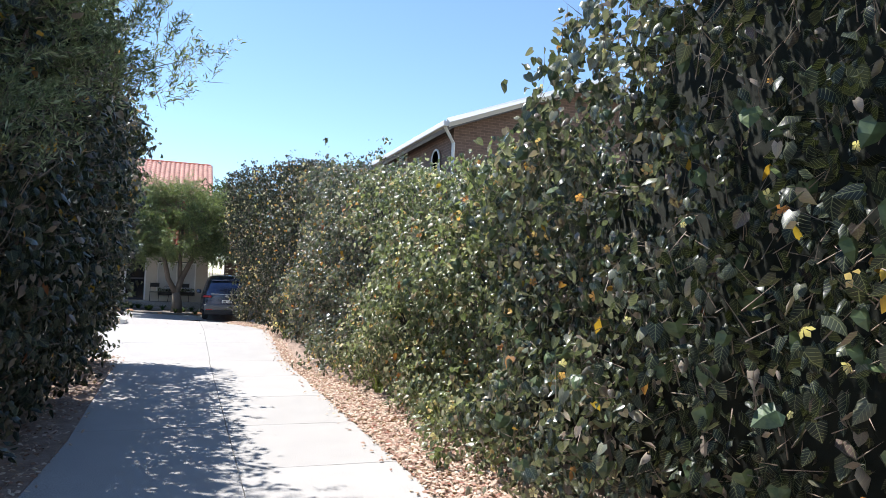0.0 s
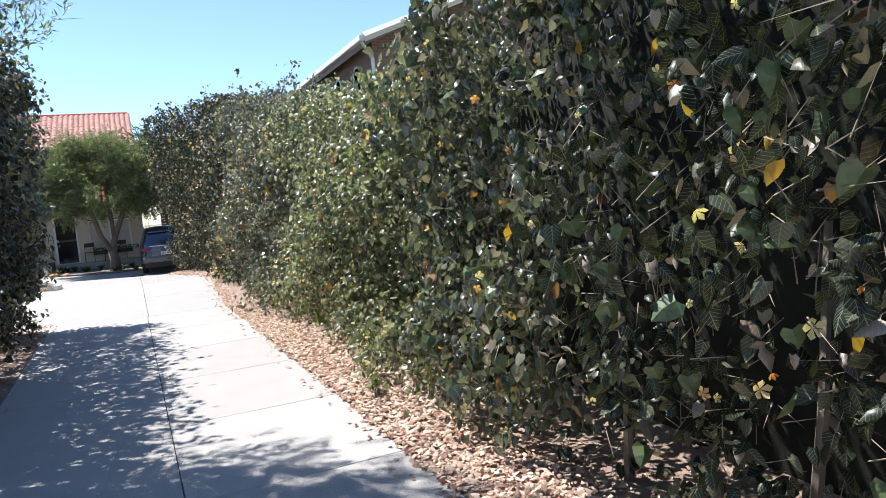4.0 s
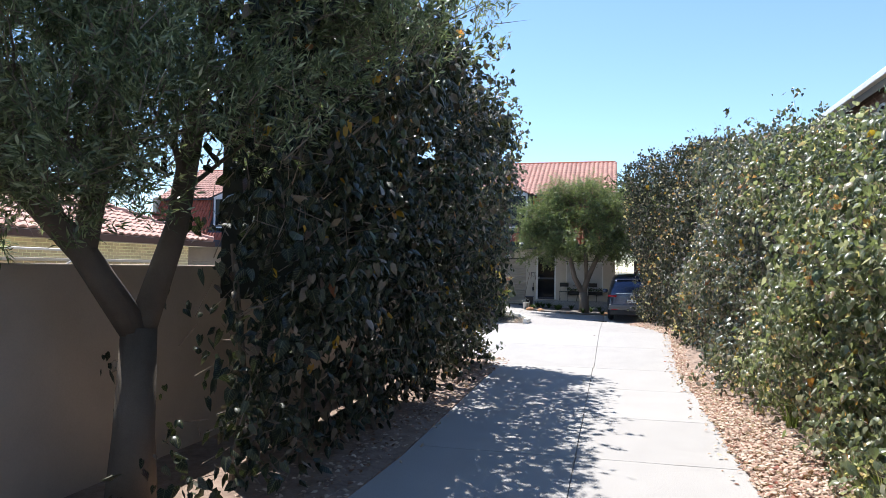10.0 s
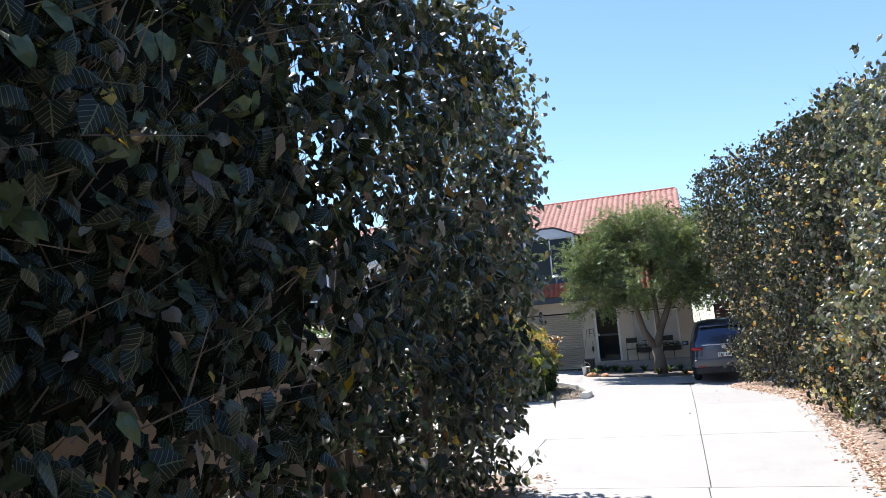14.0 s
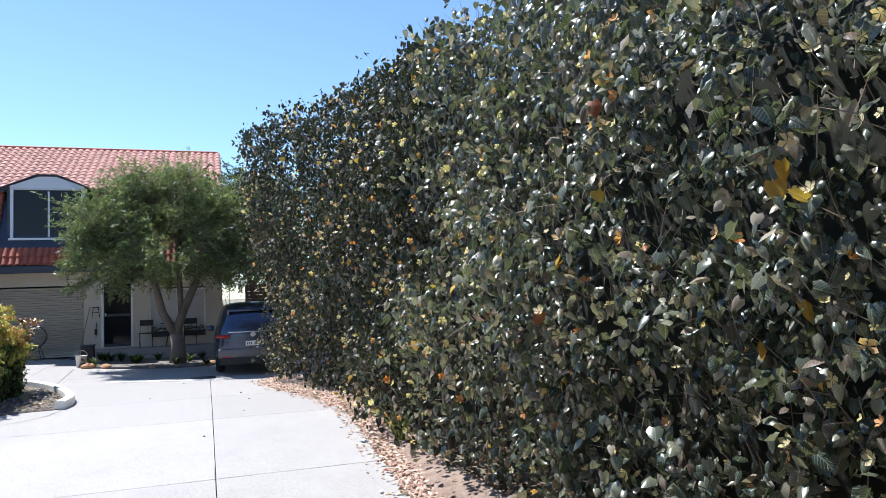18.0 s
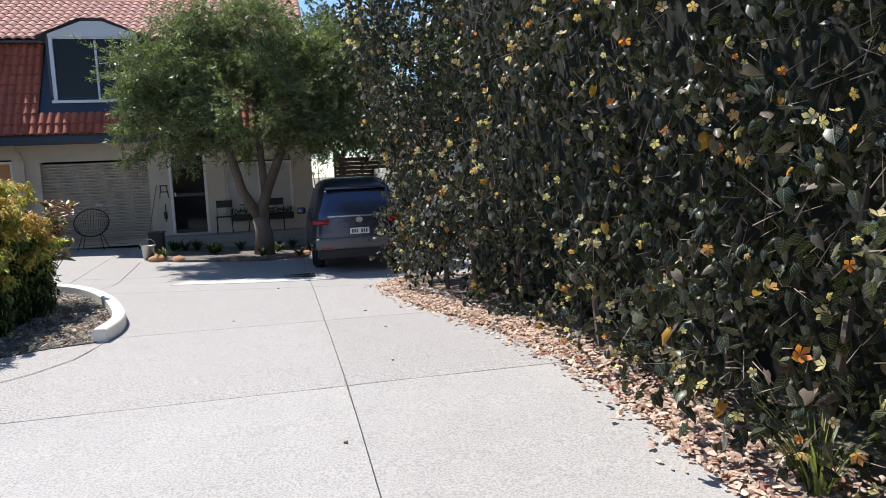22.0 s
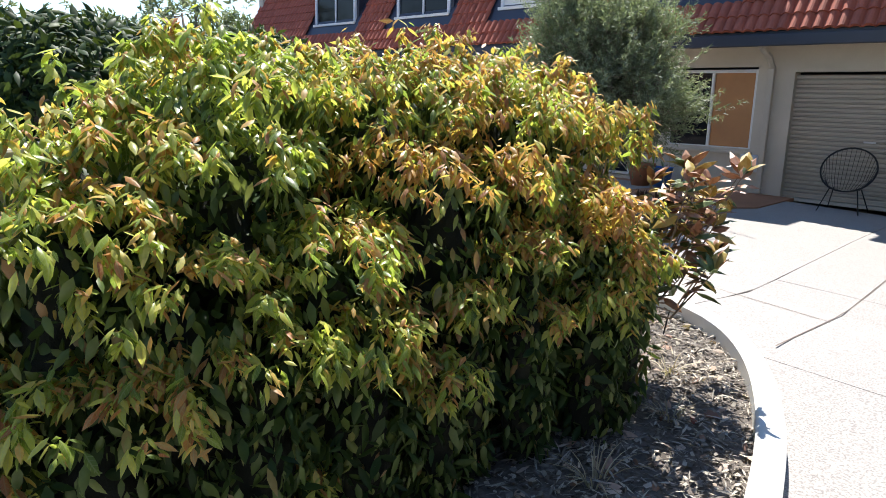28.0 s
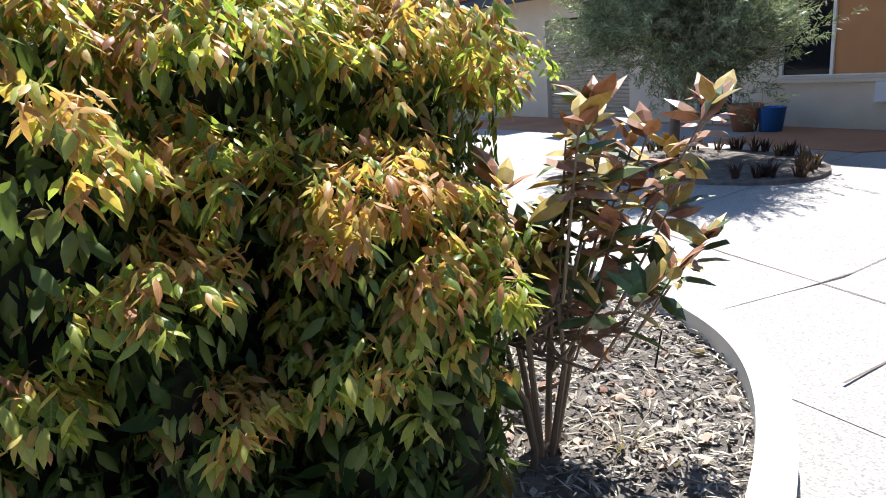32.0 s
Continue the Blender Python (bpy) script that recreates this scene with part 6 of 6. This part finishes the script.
for at, l, n, s in (((1.25, 41.2, -0.04), 1.7, 30, 3), ((1.1, 42.6, -0.04), 2.4, 34, 4), ((1.9, 43.2, -0.04), 1.9, 30, 6), ((1.2, 40.3, -0.04), 0.9, 26, 8)):
    tuft("palm_plant", at, "spiky bright green palm beside the house", M_PALM, n, l, s, 0.5, 0.06)


def copper_shrub():
    """Open shrub: bare forked stems, big copper and green leaves at the ends."""
    s = thing("copper_shrub", (-3.33, 30.5, zg(-3.33, 30.5) + 0.02), "open shrub with large copper and green leaves on bare stems", "shrub")
    rng = random.Random(9)
    ends, ways = [], []
    for k in range(30):
        a, l = rng.uniform(0, 6.28), rng.uniform(0.1, 0.55)
        h = rng.uniform(0.5, 1.34) - 0.3 * max(0, l - 0.4)
        tip = Vector((l * math.cos(a) * 0.75 + 0.2 * h, l * math.sin(a) * 0.9 + 0.2 * h, h))
        mid = tip * 0.5 + Vector((rng.uniform(-0.05, 0.05), rng.uniform(-0.05, 0.05), 0.05))
        fa = 1.05 * (k % 6)
        fork = Vector((0.13 * math.cos(fa), 0.13 * math.sin(fa), 0.4 + 0.06 * (k % 3)))
        part("stem", tube(bmesh.new(), [(0.03 * math.cos(fa), 0.03 * math.sin(fa), -0.04), tuple(fork), tuple(mid), tuple(tip)], [0.014, 0.011, 0.007, 0.003], 6), M_TWIG, s)
        for _ in range(17):
            u = rng.uniform(0.0, 0.6) ** 1.5
            ends.append(tip * (1 - u) + mid * u)
            b = rng.uniform(0, 6.28)
            ways.append(Vector((math.cos(b), math.sin(b), rng.uniform(0.1, 2.0) if u < 0.12 else rng.uniform(-0.6, 0.6))))
    me = [mesh_of("leaf", *leaf_shape("laurel"), m) for m in (M_CU1, M_CU2, M_CU3)]
    for e, w in zip(ends, ways):
        y = w.normalized()
        z = (Vector((0, 0, 1)) - y * y.z - 0.4 * Vector((w.x, w.y, 0)) + Vector([rng.gauss(0, 0.3) for _ in range(3)]))
        x = y.cross(z).normalized()
        z = x.cross(y)
        ob = new("leaf", me[rng.choice((0, 0, 1, 1, 2) if e.z > 0.85 else (0, 1, 2, 2))])
        ob.parent = s
        k = rng.uniform(0.085, 0.165)
        ob.matrix_local = Matrix.Translation(e) @ Matrix((x, y, z)).transposed().to_4x4() @ Matrix.Diagonal((k * 1.25, k, k, 1))
    return s


def one_leaf(name, a, b):
    m = Mat(name, 0.45)
    o = m.t.nodes.new("ShaderNodeObjectInfo")
    c = m.ramp(o.outputs["Random"], [(0.0, a), (1.0, b)])
    m.color(m.mix(0.4, c, m.ramp(m.noise(25, 3), [(0.35, tuple(v * 0.5 for v in a)), (0.65, b)])))
    return m.m


M_CU1 = one_leaf("copper_large_leaf", (0.30, 0.12, 0.06), (0.44, 0.24, 0.13))
M_CU2 = one_leaf("golden_large_leaf", (0.42, 0.28, 0.07), (0.50, 0.38, 0.10))
M_CU3 = one_leaf("green_large_leaf", (0.06, 0.10, 0.03), (0.15, 0.20, 0.05))
copper_shrub()
part("trunk", tube(bmesh.new(), [(0.72, 0.98, -0.12), (0.735, 1.0, 0.12), (0.72, 0.98, 0.32), (0.6, 0.85, 0.6)], [0.019, 0.015, 0.012, 0.008], 8), M_TWIG, bush_ob)
stk = new("stick", from_bm("stick", tube(bmesh.new(), [(-3.53, 31.35, 0.16), (-3.5, 31.37, 0.4)], [0.006, 0.004], 6), M_BLACK))
tagged(stk, "thin dark stick standing in the mulch", "stick")

# single leaves on the near faces
p, o = face_r(1400, dmean=0.02)
sel = [i for i in range(len(p)) if 6.0 < p[i, 1] < 14.0 and 0.4 < p[i, 2] < 3.6][:290]
strays(hedge_r, "heart", p[sel], o[sel], 0.11, one_leaf("hedge_single_leaf", (0.05, 0.085, 0.04), (0.14, 0.18, 0.07)), "leaf", 0.75, 0.5, 8)
p, o = face_l(4000, 0.02)
sel = [i for i in range(len(p)) if 11.5 < p[i, 1] < 17.0 and 0.5 < p[i, 2] < 3.2][:250]
# Single leaves here use a slightly darker copy, tinted for the shade.
strays(hedge_l, "heart", p[sel], o[sel], 0.11, one_leaf("hedge_shade_leaf", (0.05, 0.085, 0.04), (0.12, 0.15, 0.06)), "leaf", 0.75, 0.5, 9)
sel = [i for i in range(0, len(bush_pos), 3) if bush_pos[i, 0] > -4.0][:280]
strays(bush_ob, "laurel", bush_pos[sel], bush_out[sel] + np.array([0.2, 0, 0.6]), 0.075, one_leaf("laurel_single_leaf", (0.20, 0.28, 0.05), (0.50, 0.46, 0.12)), "leaf", 0.5, 0.5, 10)


def wire_chair():
    c = thing("wire_chair", (-4.66, 38.95, zg(-4.7, 38.95)), "round black wire lounge chair before the garage", "chair")
    ring = [(0.4 * math.cos(a), 0.12 + 0.16 * math.sin(a), 0.66 + 0.33 * math.sin(a)) for a in np.linspace(0, 2 * math.pi, 29)]
    part("rim", tube(bmesh.new(), ring, [0.014] * 29, 6), M_BLACK, c)
    bm = bmesh.new()
    for k in range(18):
        a = math.pi * (k + 0.5) / 18
        x = 0.4 * math.cos(a)
        s = math.sin(a)
        tube(bm, [(x, 0.12 + 0.16 * s, 0.66 + 0.33 * s), (x * 0.8, 0.12, 0.5), (x * 0.55, 0.02, 0.36), (x, 0.12 - 0.16 * s, 0.66 - 0.33 * s)], [0.004] * 4, 4)
    part("cord_seat", bm, M_BLACK, c, "black cord seat")
    for sx in (-1, 1):
        for sy in (-1, 1):
            part("leg", tube(bmesh.new(), [(sx * 0.2, 0.1 + sy * 0.1, 0.36), (sx * 0.3, 0.1 + sy * 0.26, 0.0)], [0.01, 0.01], 6), M_BLACK, c)
    return c


wire_chair()


def lathe(prof, sides=20):
    bm = bmesh.new()
    rings = [[bm.verts.new((r * math.cos(2 * math.pi * k / sides), r * math.sin(2 * math.pi * k / sides), z)) for k in range(sides)] for r, z in prof]
    for a, b in zip(rings, rings[1:]):
        for k in range(sides):
            bm.faces.new((a[k], a[(k + 1) % sides], b[(k + 1) % sides], b[k]))
    bm.faces.new(rings[0][::-1])
    bmesh.ops.recalc_face_normals(bm, faces=bm.faces)
    return bm


def bucket():
    b = thing("bucket", (-3.0, 36.75, zg(-3.0, 36.75)), "galvanised metal bucket on the concrete", "bucket")
    part("pail", lathe([(0.11, 0.0), (0.15, 0.3), (0.158, 0.305), (0.145, 0.3), (0.105, 0.02), (0.02, 0.02)]), M_STEEL, b, smooth=True)
    part("handle", tube(bmesh.new(), [(0.155 * math.cos(a), 0, 0.3 + 0.15 * math.sin(a)) for a in np.linspace(0, math.pi, 11)], [0.005] * 11, 5), M_STEEL, b)
    return b


bucket()
bn = thing("garden_bin", (-2.95, 37.6, zg(-2.95, 37.6)), "dark square garden bin beside the bed", "bin")
part("bin_body", boxes(((-0.16, -0.14, 0), (0.16, 0.14, 0.5)), bevel=0.02), M_BLACK, bn)
part("rim", boxes(((-0.18, -0.16, 0.5), (0.18, 0.16, 0.53)), bevel=0.008), M_TRIM, bn)
rk = thing("broom", (-3.3, 39.2, zg(-3.2, 39.2)), "long-handled broom leaning on the garage wall", "broom")
part("broom_handle", tube(bmesh.new(), [(-0.1, -0.25, 0.1), (0.12, 0.38, 1.55)], [0.013, 0.013], 6), M_TWIG, rk)
part("broom_head", boxes(((-0.3, -0.32, 0.0), (0.1, -0.2, 0.1)), bevel=0.01), M_TRIM, rk)


def rock(x, y, r, seed, z=None):
    rng = random.Random(seed)
    bm = bmesh.new()
    bmesh.ops.create_icosphere(bm, subdivisions=3, radius=r)
    for v in bm.verts:
        n = noise.noise(v.co * (2.2 / r * 0.35) + Vector((seed, 0, 0)))
        v.co *= 1 + 0.35 * n
        v.co.z = max(v.co.z * 0.62, -r * 0.3)
        v.co.x *= 1.3
    ob = new("rock", from_bm("rock", bm, M_ROCK, False))
    ob.matrix_world = Matrix.Translation((x, y, zg(x, y) + r * 0.28)) @ pose(0, 0, 0, 0, 0, rng.uniform(0, 360))
    return tagged(ob, "rough orange sandstone rock edging the bed", "rock", group="rocks round the bed")


for k, (x, y, r) in enumerate(((-2.75, 36.5, 0.17), (-2.35, 36.35, 0.13), (-2.95, 36.95, 0.12), (0.2, 36.75, 0.15), (0.4, 37.1, 0.1), (-1.2, 36.2, 0.09))):
    rock(x, y, r, k + 1)


def bistro(x, y, kind):
    c = thing("garden_chair" if kind else "garden_table", (x, y, FLOOR + 0.09), "slim dark metal garden chair on the porch" if kind else "small round dark metal garden table", "chair" if kind else "table")
    if kind:
        part("seat", boxes(((-0.2, -0.2, 0.42), (0.2, 0.2, 0.445)), bevel=0.008), M_BLACK, c)
        part("backrest", boxes(((-0.19, 0.19, 0.66), (0.19, 0.205, 0.84)), bevel=0.005), M_BLACK, c)
        for sx in (-1, 1):
            part("leg", tube(bmesh.new(), [(sx * 0.19, 0.2, 0.85), (sx * 0.19, 0.17, 0.43), (sx * 0.19, -0.2, 0.0)], [0.009] * 3, 5), M_BLACK, c)
            part("leg", tube(bmesh.new(), [(sx * 0.18, -0.19, 0.43), (sx * 0.18, 0.2, 0.0)], [0.009] * 2, 5), M_BLACK, c)
    else:
        part("tabletop", lathe([(0.01, 0.70), (0.29, 0.70), (0.3, 0.71), (0.29, 0.722), (0.01, 0.724)], 24), M_BLACK, c)
        for k in range(3):
            a = k * 2.1
            part("leg", tube(bmesh.new(), [(0.05 * math.cos(a), 0.05 * math.sin(a), 0.7), (0.24 * math.cos(a), 0.24 * math.sin(a), 0.0)], [0.01] * 2, 5), M_BLACK, c)
    return c


bistro(-1.55, 39.25, True)
bistro(-0.25, 39.25, True)
bistro(-0.85, 39.3, False)


def planter(x0, x1, z):
    p = thing("window_planter", ((x0 + x1) / 2, HY - 0.13, FLOOR + z), "dark window box with small plants under the window", "planter")
    h = (x1 - x0) / 2
    part("trough", boxes(((-h, -0.1, 0), (h, 0.12, 0.16)), bevel=0.01), M_BLACK, p)
    rng = np.random.default_rng(int(abs(x0) * 100))
    q = np.stack([rng.uniform(-h, h, 160), rng.uniform(-0.08, 0.08, 160), 0.16 + rng.random(160) * 0.14], 1)
    scatter("foliage", "laurel", q, rng.normal(0, 1, q.shape), 0.07, M_BOX, p, "", 0.0, 0.5, 3)


planter(-1.4, -0.7, 0.38)
planter(-0.45, 0.2, 0.38)


def wall_art():
    a = thing("wall_ornament", (-3.02, HY - 0.03, FLOOR + 1.22), "black iron ornament fixed to the wall", "ornament")
    part("frame", tube(bmesh.new(), [(-0.1, 0, 0.16), (0.1, 0, 0.16)], [0.012, 0.012], 5), M_BLACK, a)
    for s in (-1, 1):
        part("leg", tube(bmesh.new(), [(s * 0.07, 0, 0.16), (s * 0.11, 0, -0.16)], [0.01, 0.01], 5), M_BLACK, a)
    part("bar", tube(bmesh.new(), [(-0.09, 0, 0.0), (0.09, 0, 0.0)], [0.008, 0.008], 5), M_BLACK, a)
    b = thing("wall_hook", (-3.02, HY - 0.03, FLOOR + 0.45), "long black iron hook hung on the wall", "ornament")
    part("bar", tube(bmesh.new(), [(0, 0, 0.0), (0.01, 0, 0.45)], [0.012, 0.012], 5), M_BLACK, b)
    part("blade", boxes(((-0.04, -0.01, 0.08), (0.04, 0.01, 0.26)), bevel=0.008), M_BLACK, b)


wall_art()

# second doorway, meter box, pots
sd = thing("screen_door", (-9.28, HY + 0.05, FLOOR + 0.02), "diamond mesh security screen door in a white frame", "door")
part("door_frame", boxes(((-0.41, -0.05, 0), (-0.35, 0.1, 2.1)), ((0.35, -0.05, 0), (0.41, 0.1, 2.1)), ((-0.35, -0.05, 2.03), (0.35, 0.1, 2.1)), ((-0.35, -0.05, 0.0), (0.35, 0.1, 0.07))), M_WHITE, sd)
part("door_leaf", boxes(((-0.345, 0.03, 0.075), (0.345, 0.06, 2.025))), M_GLASS, sd)
bm = bmesh.new()
for k in range(-8, 24):
    for s in (-1, 1):
        z0 = 0.08 + 0.085 * k
        pts = [(-0.345 * s, 0.015, z0), (0.345 * s, 0.015, z0 + 0.6)]
        if z0 >= 0.07 and z0 + 0.6 < 2.03:
            tube(bm, pts, [0.006, 0.006], 4)
part("mesh_grille", bm, M_WALL, sd)
mb = thing("meter_box", (-6.42, HY - 0.08, FLOOR + 0.34), "grey plastic meter box on the house wall", "meter box")
part("box_body", boxes(((-0.16, -0.05, 0), (0.16, 0.08, 0.3)), bevel=0.015), M_FRAME, mb)
part("lid", boxes(((-0.14, -0.065, 0.02), (0.14, -0.05, 0.28)), bevel=0.006), M_FRAME, mb)
pot = thing("plant_pot", (-8.2, 38.95, zg(-8.2, 38.95)), "terracotta pot with a dry plant by the door", "pot")
part("pot_body", lathe([(0.17, 0.0), (0.25, 0.34), (0.27, 0.36), (0.27, 0.42), (0.24, 0.42), (0.22, 0.34), (0.02, 0.33)]), M_POT, pot, smooth=True)
bk = thing("blue_tub", (-7.85, 39.1, zg(-7.85, 39.1)), "bright blue plastic tub beside the pot", "tub")
part("tub_body", lathe([(0.16, 0.0), (0.21, 0.36), (0.225, 0.365), (0.2, 0.36), (0.15, 0.03), (0.02, 0.03)]), M_BLUE, bk, smooth=True)

# ---- beyond the car ----
sf = thing("slat_fence", (2.4, 45.2, -0.04), "brown horizontal slat fence at the end of the side drive", "fence")
for k in range(13):
    part("slat", boxes(((-0.6, 0, 0.5 + 0.145 * k), (1.3, 0.025, 0.64 + 0.145 * k)), bevel=0.003), M_SLAT, sf)
for x in (-0.6, 0.35, 1.3):
    part("post", boxes(((x - 0.04, 0.03, 0), (x + 0.04, 0.1, 2.4))), M_TRIM, sf)
ww = thing("white_side_wall", (3.2, 38.2, -0.04), "white rendered side wall with a capped pier", "wall")
part("wall_body", boxes(((-0.05, 0.3, 0), (0.15, 8, 1.95)), bevel=0.01), M_WHITE, ww)
part("pier", boxes(((-0.16, -0.1, 0), (0.24, 0.3, 2.05)), bevel=0.012), M_WALL, ww)
part("pier_cap", boxes(((-0.2, -0.14, 2.05), (0.28, 0.34, 2.12)), bevel=0.012), M_WHITE, ww)
sh = thing("white_outbuilding", (4.6, 44.0, -0.04), "white walled building behind the side wall", "building")
part("wall", boxes(((-1.0, 0, 0), (4, 4, 3.2))), M_WHITE, sh)
part("roof", boxes(((-1.2, -0.2, 3.2), (4.2, 4.2, 3.3)), bevel=0.01), M_TRIM, sh)

BT = [([(0, 0, -0.05), (0.1, 0.05, 1.2), (0.0, 0.1, 2.4)], [0.2, 0.16, 0.13]), ([(0, 0.1, 2.3), (-0.6, 0.2, 3.6), (-0.9, 0.2, 5.0)], [0.11, 0.08, 0.04]), ([(0, 0.1, 2.3), (0.6, 0.0, 3.6), (0.9, 0.0, 5.0)], [0.11, 0.08, 0.04])]
BL = [(-0.9, 0.2, 4.9), (0.9, 0, 4.9), (-0.5, 0.2, 3.4), (0.5, 0.1, 3.4)]
tree("side_tree", (3.4, 40.5, -0.04), "dense dark tree hanging over the side drive", BT, BL, [((-0.3, -0.6, 4.4), (3.0, 2.7, 2.3), 95)], "laurel", 0.1, 30, M_BOX, -0.3, 45, sub=24, reach=0.5)
tree("rear_tree", (2.2, 47.5, -0.04), "green tree behind the slat fence", BT, BL, [((0, 0, 4.6), (2.6, 2.2, 2.0), 60)], "laurel", 0.13, 18, M_FEATHER, 0.3, 46, sub=18, reach=0.5)
for k, (x, y, h) in enumerate(((-33, 22, 6.4), (-36, 31, 7.2), (-30, 40, 6.0), (-27, 52, 8.5))):
    tree("distant_tree", (x, y, -0.05), "distant grey-green tree beyond the roofs", BT, BL, [((0, 0, h * 0.62), (3.6, 4.0, h * 0.36), 50)], "laurel", 0.24, 16, M_OLIVE, 0.2, 60 + k, sub=16, reach=0.6)

# ---- left end of the court ----
M_VINE = leaf_mat("vine_leaf", [(0.0, (0.06, 0.11, 0.03)), (0.5, (0.16, 0.23, 0.07)), (1.0, (0.36, 0.40, 0.20))], 0.4, 0.3)


def vine():
    v = thing("climbing_vine", (-9.6, 30.2, 0.1), "sprawling climber with pale green heart-shaped leaves", "vine")
    rng = np.random.default_rng(91)
    n = 9000
    d = rng.normal(0, 1, (n, 3))
    d /= np.linalg.norm(d, axis=1, keepdims=True)
    k = 1 + 0.18 * np.sin(5 * d[:, 0:1] + 4 * d[:, 2:]) + 0.12 * np.sin(9 * d[:, 1:2])
    p = np.array([0, 0, 1.1]) + d * np.array([1.7, 1.8, 1.1]) * k * rng.uniform(0.75, 1.05, (n, 1))
    ok = p[:, 2] > 0.05
    scatter("foliage", "heart", p[ok], d[ok] + np.array([0, 0, 0.5]), 0.12, M_VINE, v, "", 0.5, 0.5, 92)
    for k in range(8):
        a = k * 0.8
        part("stem", tube(bmesh.new(), [(0.2 * math.cos(a), 0.2 * math.sin(a), -0.1), (0.7 * math.cos(a), 0.7 * math.sin(a), 0.8), (1.0 * math.cos(a), 1.0 * math.sin(a), 1.7)], [0.02, 0.015, 0.008], 5), M_TWIG, v)


vine()
lw = thing("garden_wall", (-16, 33.5, -0.02), "cream rendered wall beyond the climbing vine", "wall")
part("wall_body", boxes(((-6, 0, 0), (4.2, 0.2, 1.75)), bevel=0.01), M_WALL, lw)
cp = thing("carport", (-21.5, 35.2, -0.02), "open carport with a dark flat roof edge", "carport")
part("roof", boxes(((-4, -2.5, 2.75), (3.6, 3.0, 3.05)), bevel=0.01), M_TRIM, cp)
for x, y in ((-3.8, -2.3), (3.4, -2.3), (-3.8, 2.8), (3.4, 2.8)):
    part("post", boxes(((x - 0.06, y - 0.06, 0), (x + 0.06, y + 0.06, 2.75))), M_WALL2, cp)
eb = tagged(new("edging_kerb", from_bm("edging_kerb", prism([(-14, 27.1), (-7.4, 27.5), (-7.4, 27.65), (-14, 27.3)], -0.03, 0.1, zg), M_WALL)), "low concrete kerb of the shaded bed", "kerb", kind="structure")
tagged(new("shaded_bed", from_bm("shaded_bed", prism([(-14, 27.3), (-7.4, 27.65), (-7.4, 33), (-14, 33.4)], -0.03, 0.03, zg), M_MULCH)), "shaded mulch bed behind the low kerb", "garden bed", kind="structure")

# ---- yard beside the hip roofed house ----
# The sun misses this face; its sunlit look is in the brick colour.
yw = thing("yard_wall", (-9.0, 12.0, -0.05), "cream brick wall of the neighbouring yard, colour brightened for sun", "wall")
part("wall_body", boxes(((-0.2, -5.0, 0), (0.0, 7.5, 1.9)), bevel=0.01), M_BLOCK, yw)
part("coping", boxes(((-0.23, -5.0, 1.9), (0.03, 7.5, 1.96)), bevel=0.01), M_WALL, yw)
po = thing("patio_roof", (-11.0, 13.92, -0.05), "flat patio roof with a white gutter on a brick pier", "patio roof")
part("gutter", boxes(((-0.1, -6, 2.24), (0.02, 0.0, 2.41)), bevel=0.02), M_WHITE, po, "white gutter")
part("roof", boxes(((-4, -6, 2.3), (-0.1, 0.0, 2.36)), bevel=0.01), M_WALL, po)
part("pier", boxes(((-0.4, -0.4, 0), (-0.05, -0.02, 2.24)), bevel=0.01), M_BLOCK, po, "cream brick pier")
part("post", boxes(((-0.12, -1.12, 0), (-0.04, -1.0, 2.24)), bevel=0.006), M_WALL, po)
aw = thing("folding_clothesline", (-8.98, 14.6, -0.05), "white folding clothes line fixed to the yard wall", "clothes line")
for y in (0, 2.2):
    part("arm", tube(bmesh.new(), [(0, y, 1.7), (0.75, y, 2.08)], [0.02, 0.02], 5), M_WHITE, aw)
for k in range(6):
    part("rail", tube(bmesh.new(), [(0.05 + 0.14 * k, -0.2, 2.1), (0.05 + 0.14 * k, 2.4, 2.1)], [0.014, 0.014], 5), M_WHITE, aw)
gt = thing("side_gate", (-3.35, 7.4, -0.02), "pale grey metal gate with a black latch", "gate")
part("gate_panel", boxes(((-0.06, 0.0, 0.05), (-0.02, 1.2, 1.6)), bevel=0.006), M_FRAME, gt)
part("latch", boxes(((-0.02, 1.02, 1.3), (0.03, 1.16, 1.33)), bevel=0.005), M_BLACK, gt)
sg = thing("wall_sign", (-3.29, 9.25, 1.68), "small plain metal name sign on the boundary wall", "sign")
part("plate", boxes(((0, -0.14, 0), (0.008, 0.12, 0.045)), bevel=0.003), M_SLAT, sg)
part("bird_shape", lathe([(0.005, 0.0), (0.03, 0.012), (0.02, 0.02)], 10), M_BLACK, sg)

# pebbles and bits lying on the concrete
rng = random.Random(77)
for k in range(22):
    x, y = rng.uniform(-3.5, 1.8), rng.uniform(21.5, 36)
    if -3.9 < x < -1.8 and y > 27.2:
        continue
    bm = bmesh.new()
    bmesh.ops.create_icosphere(bm, subdivisions=1, radius=rng.uniform(0.008, 0.02))
    for v in bm.verts:
        v.co.z *= 0.6
        v.co.x *= rng.uniform(0.8, 1.5)
    ob = new("pebble", from_bm("pebble", bm, M_SOIL))
    ob.location = (x, y, zg(x, y) + 0.006)
    tagged(ob, "small dark pebble lying on the concrete", "pebble", group="pebbles on the concrete")
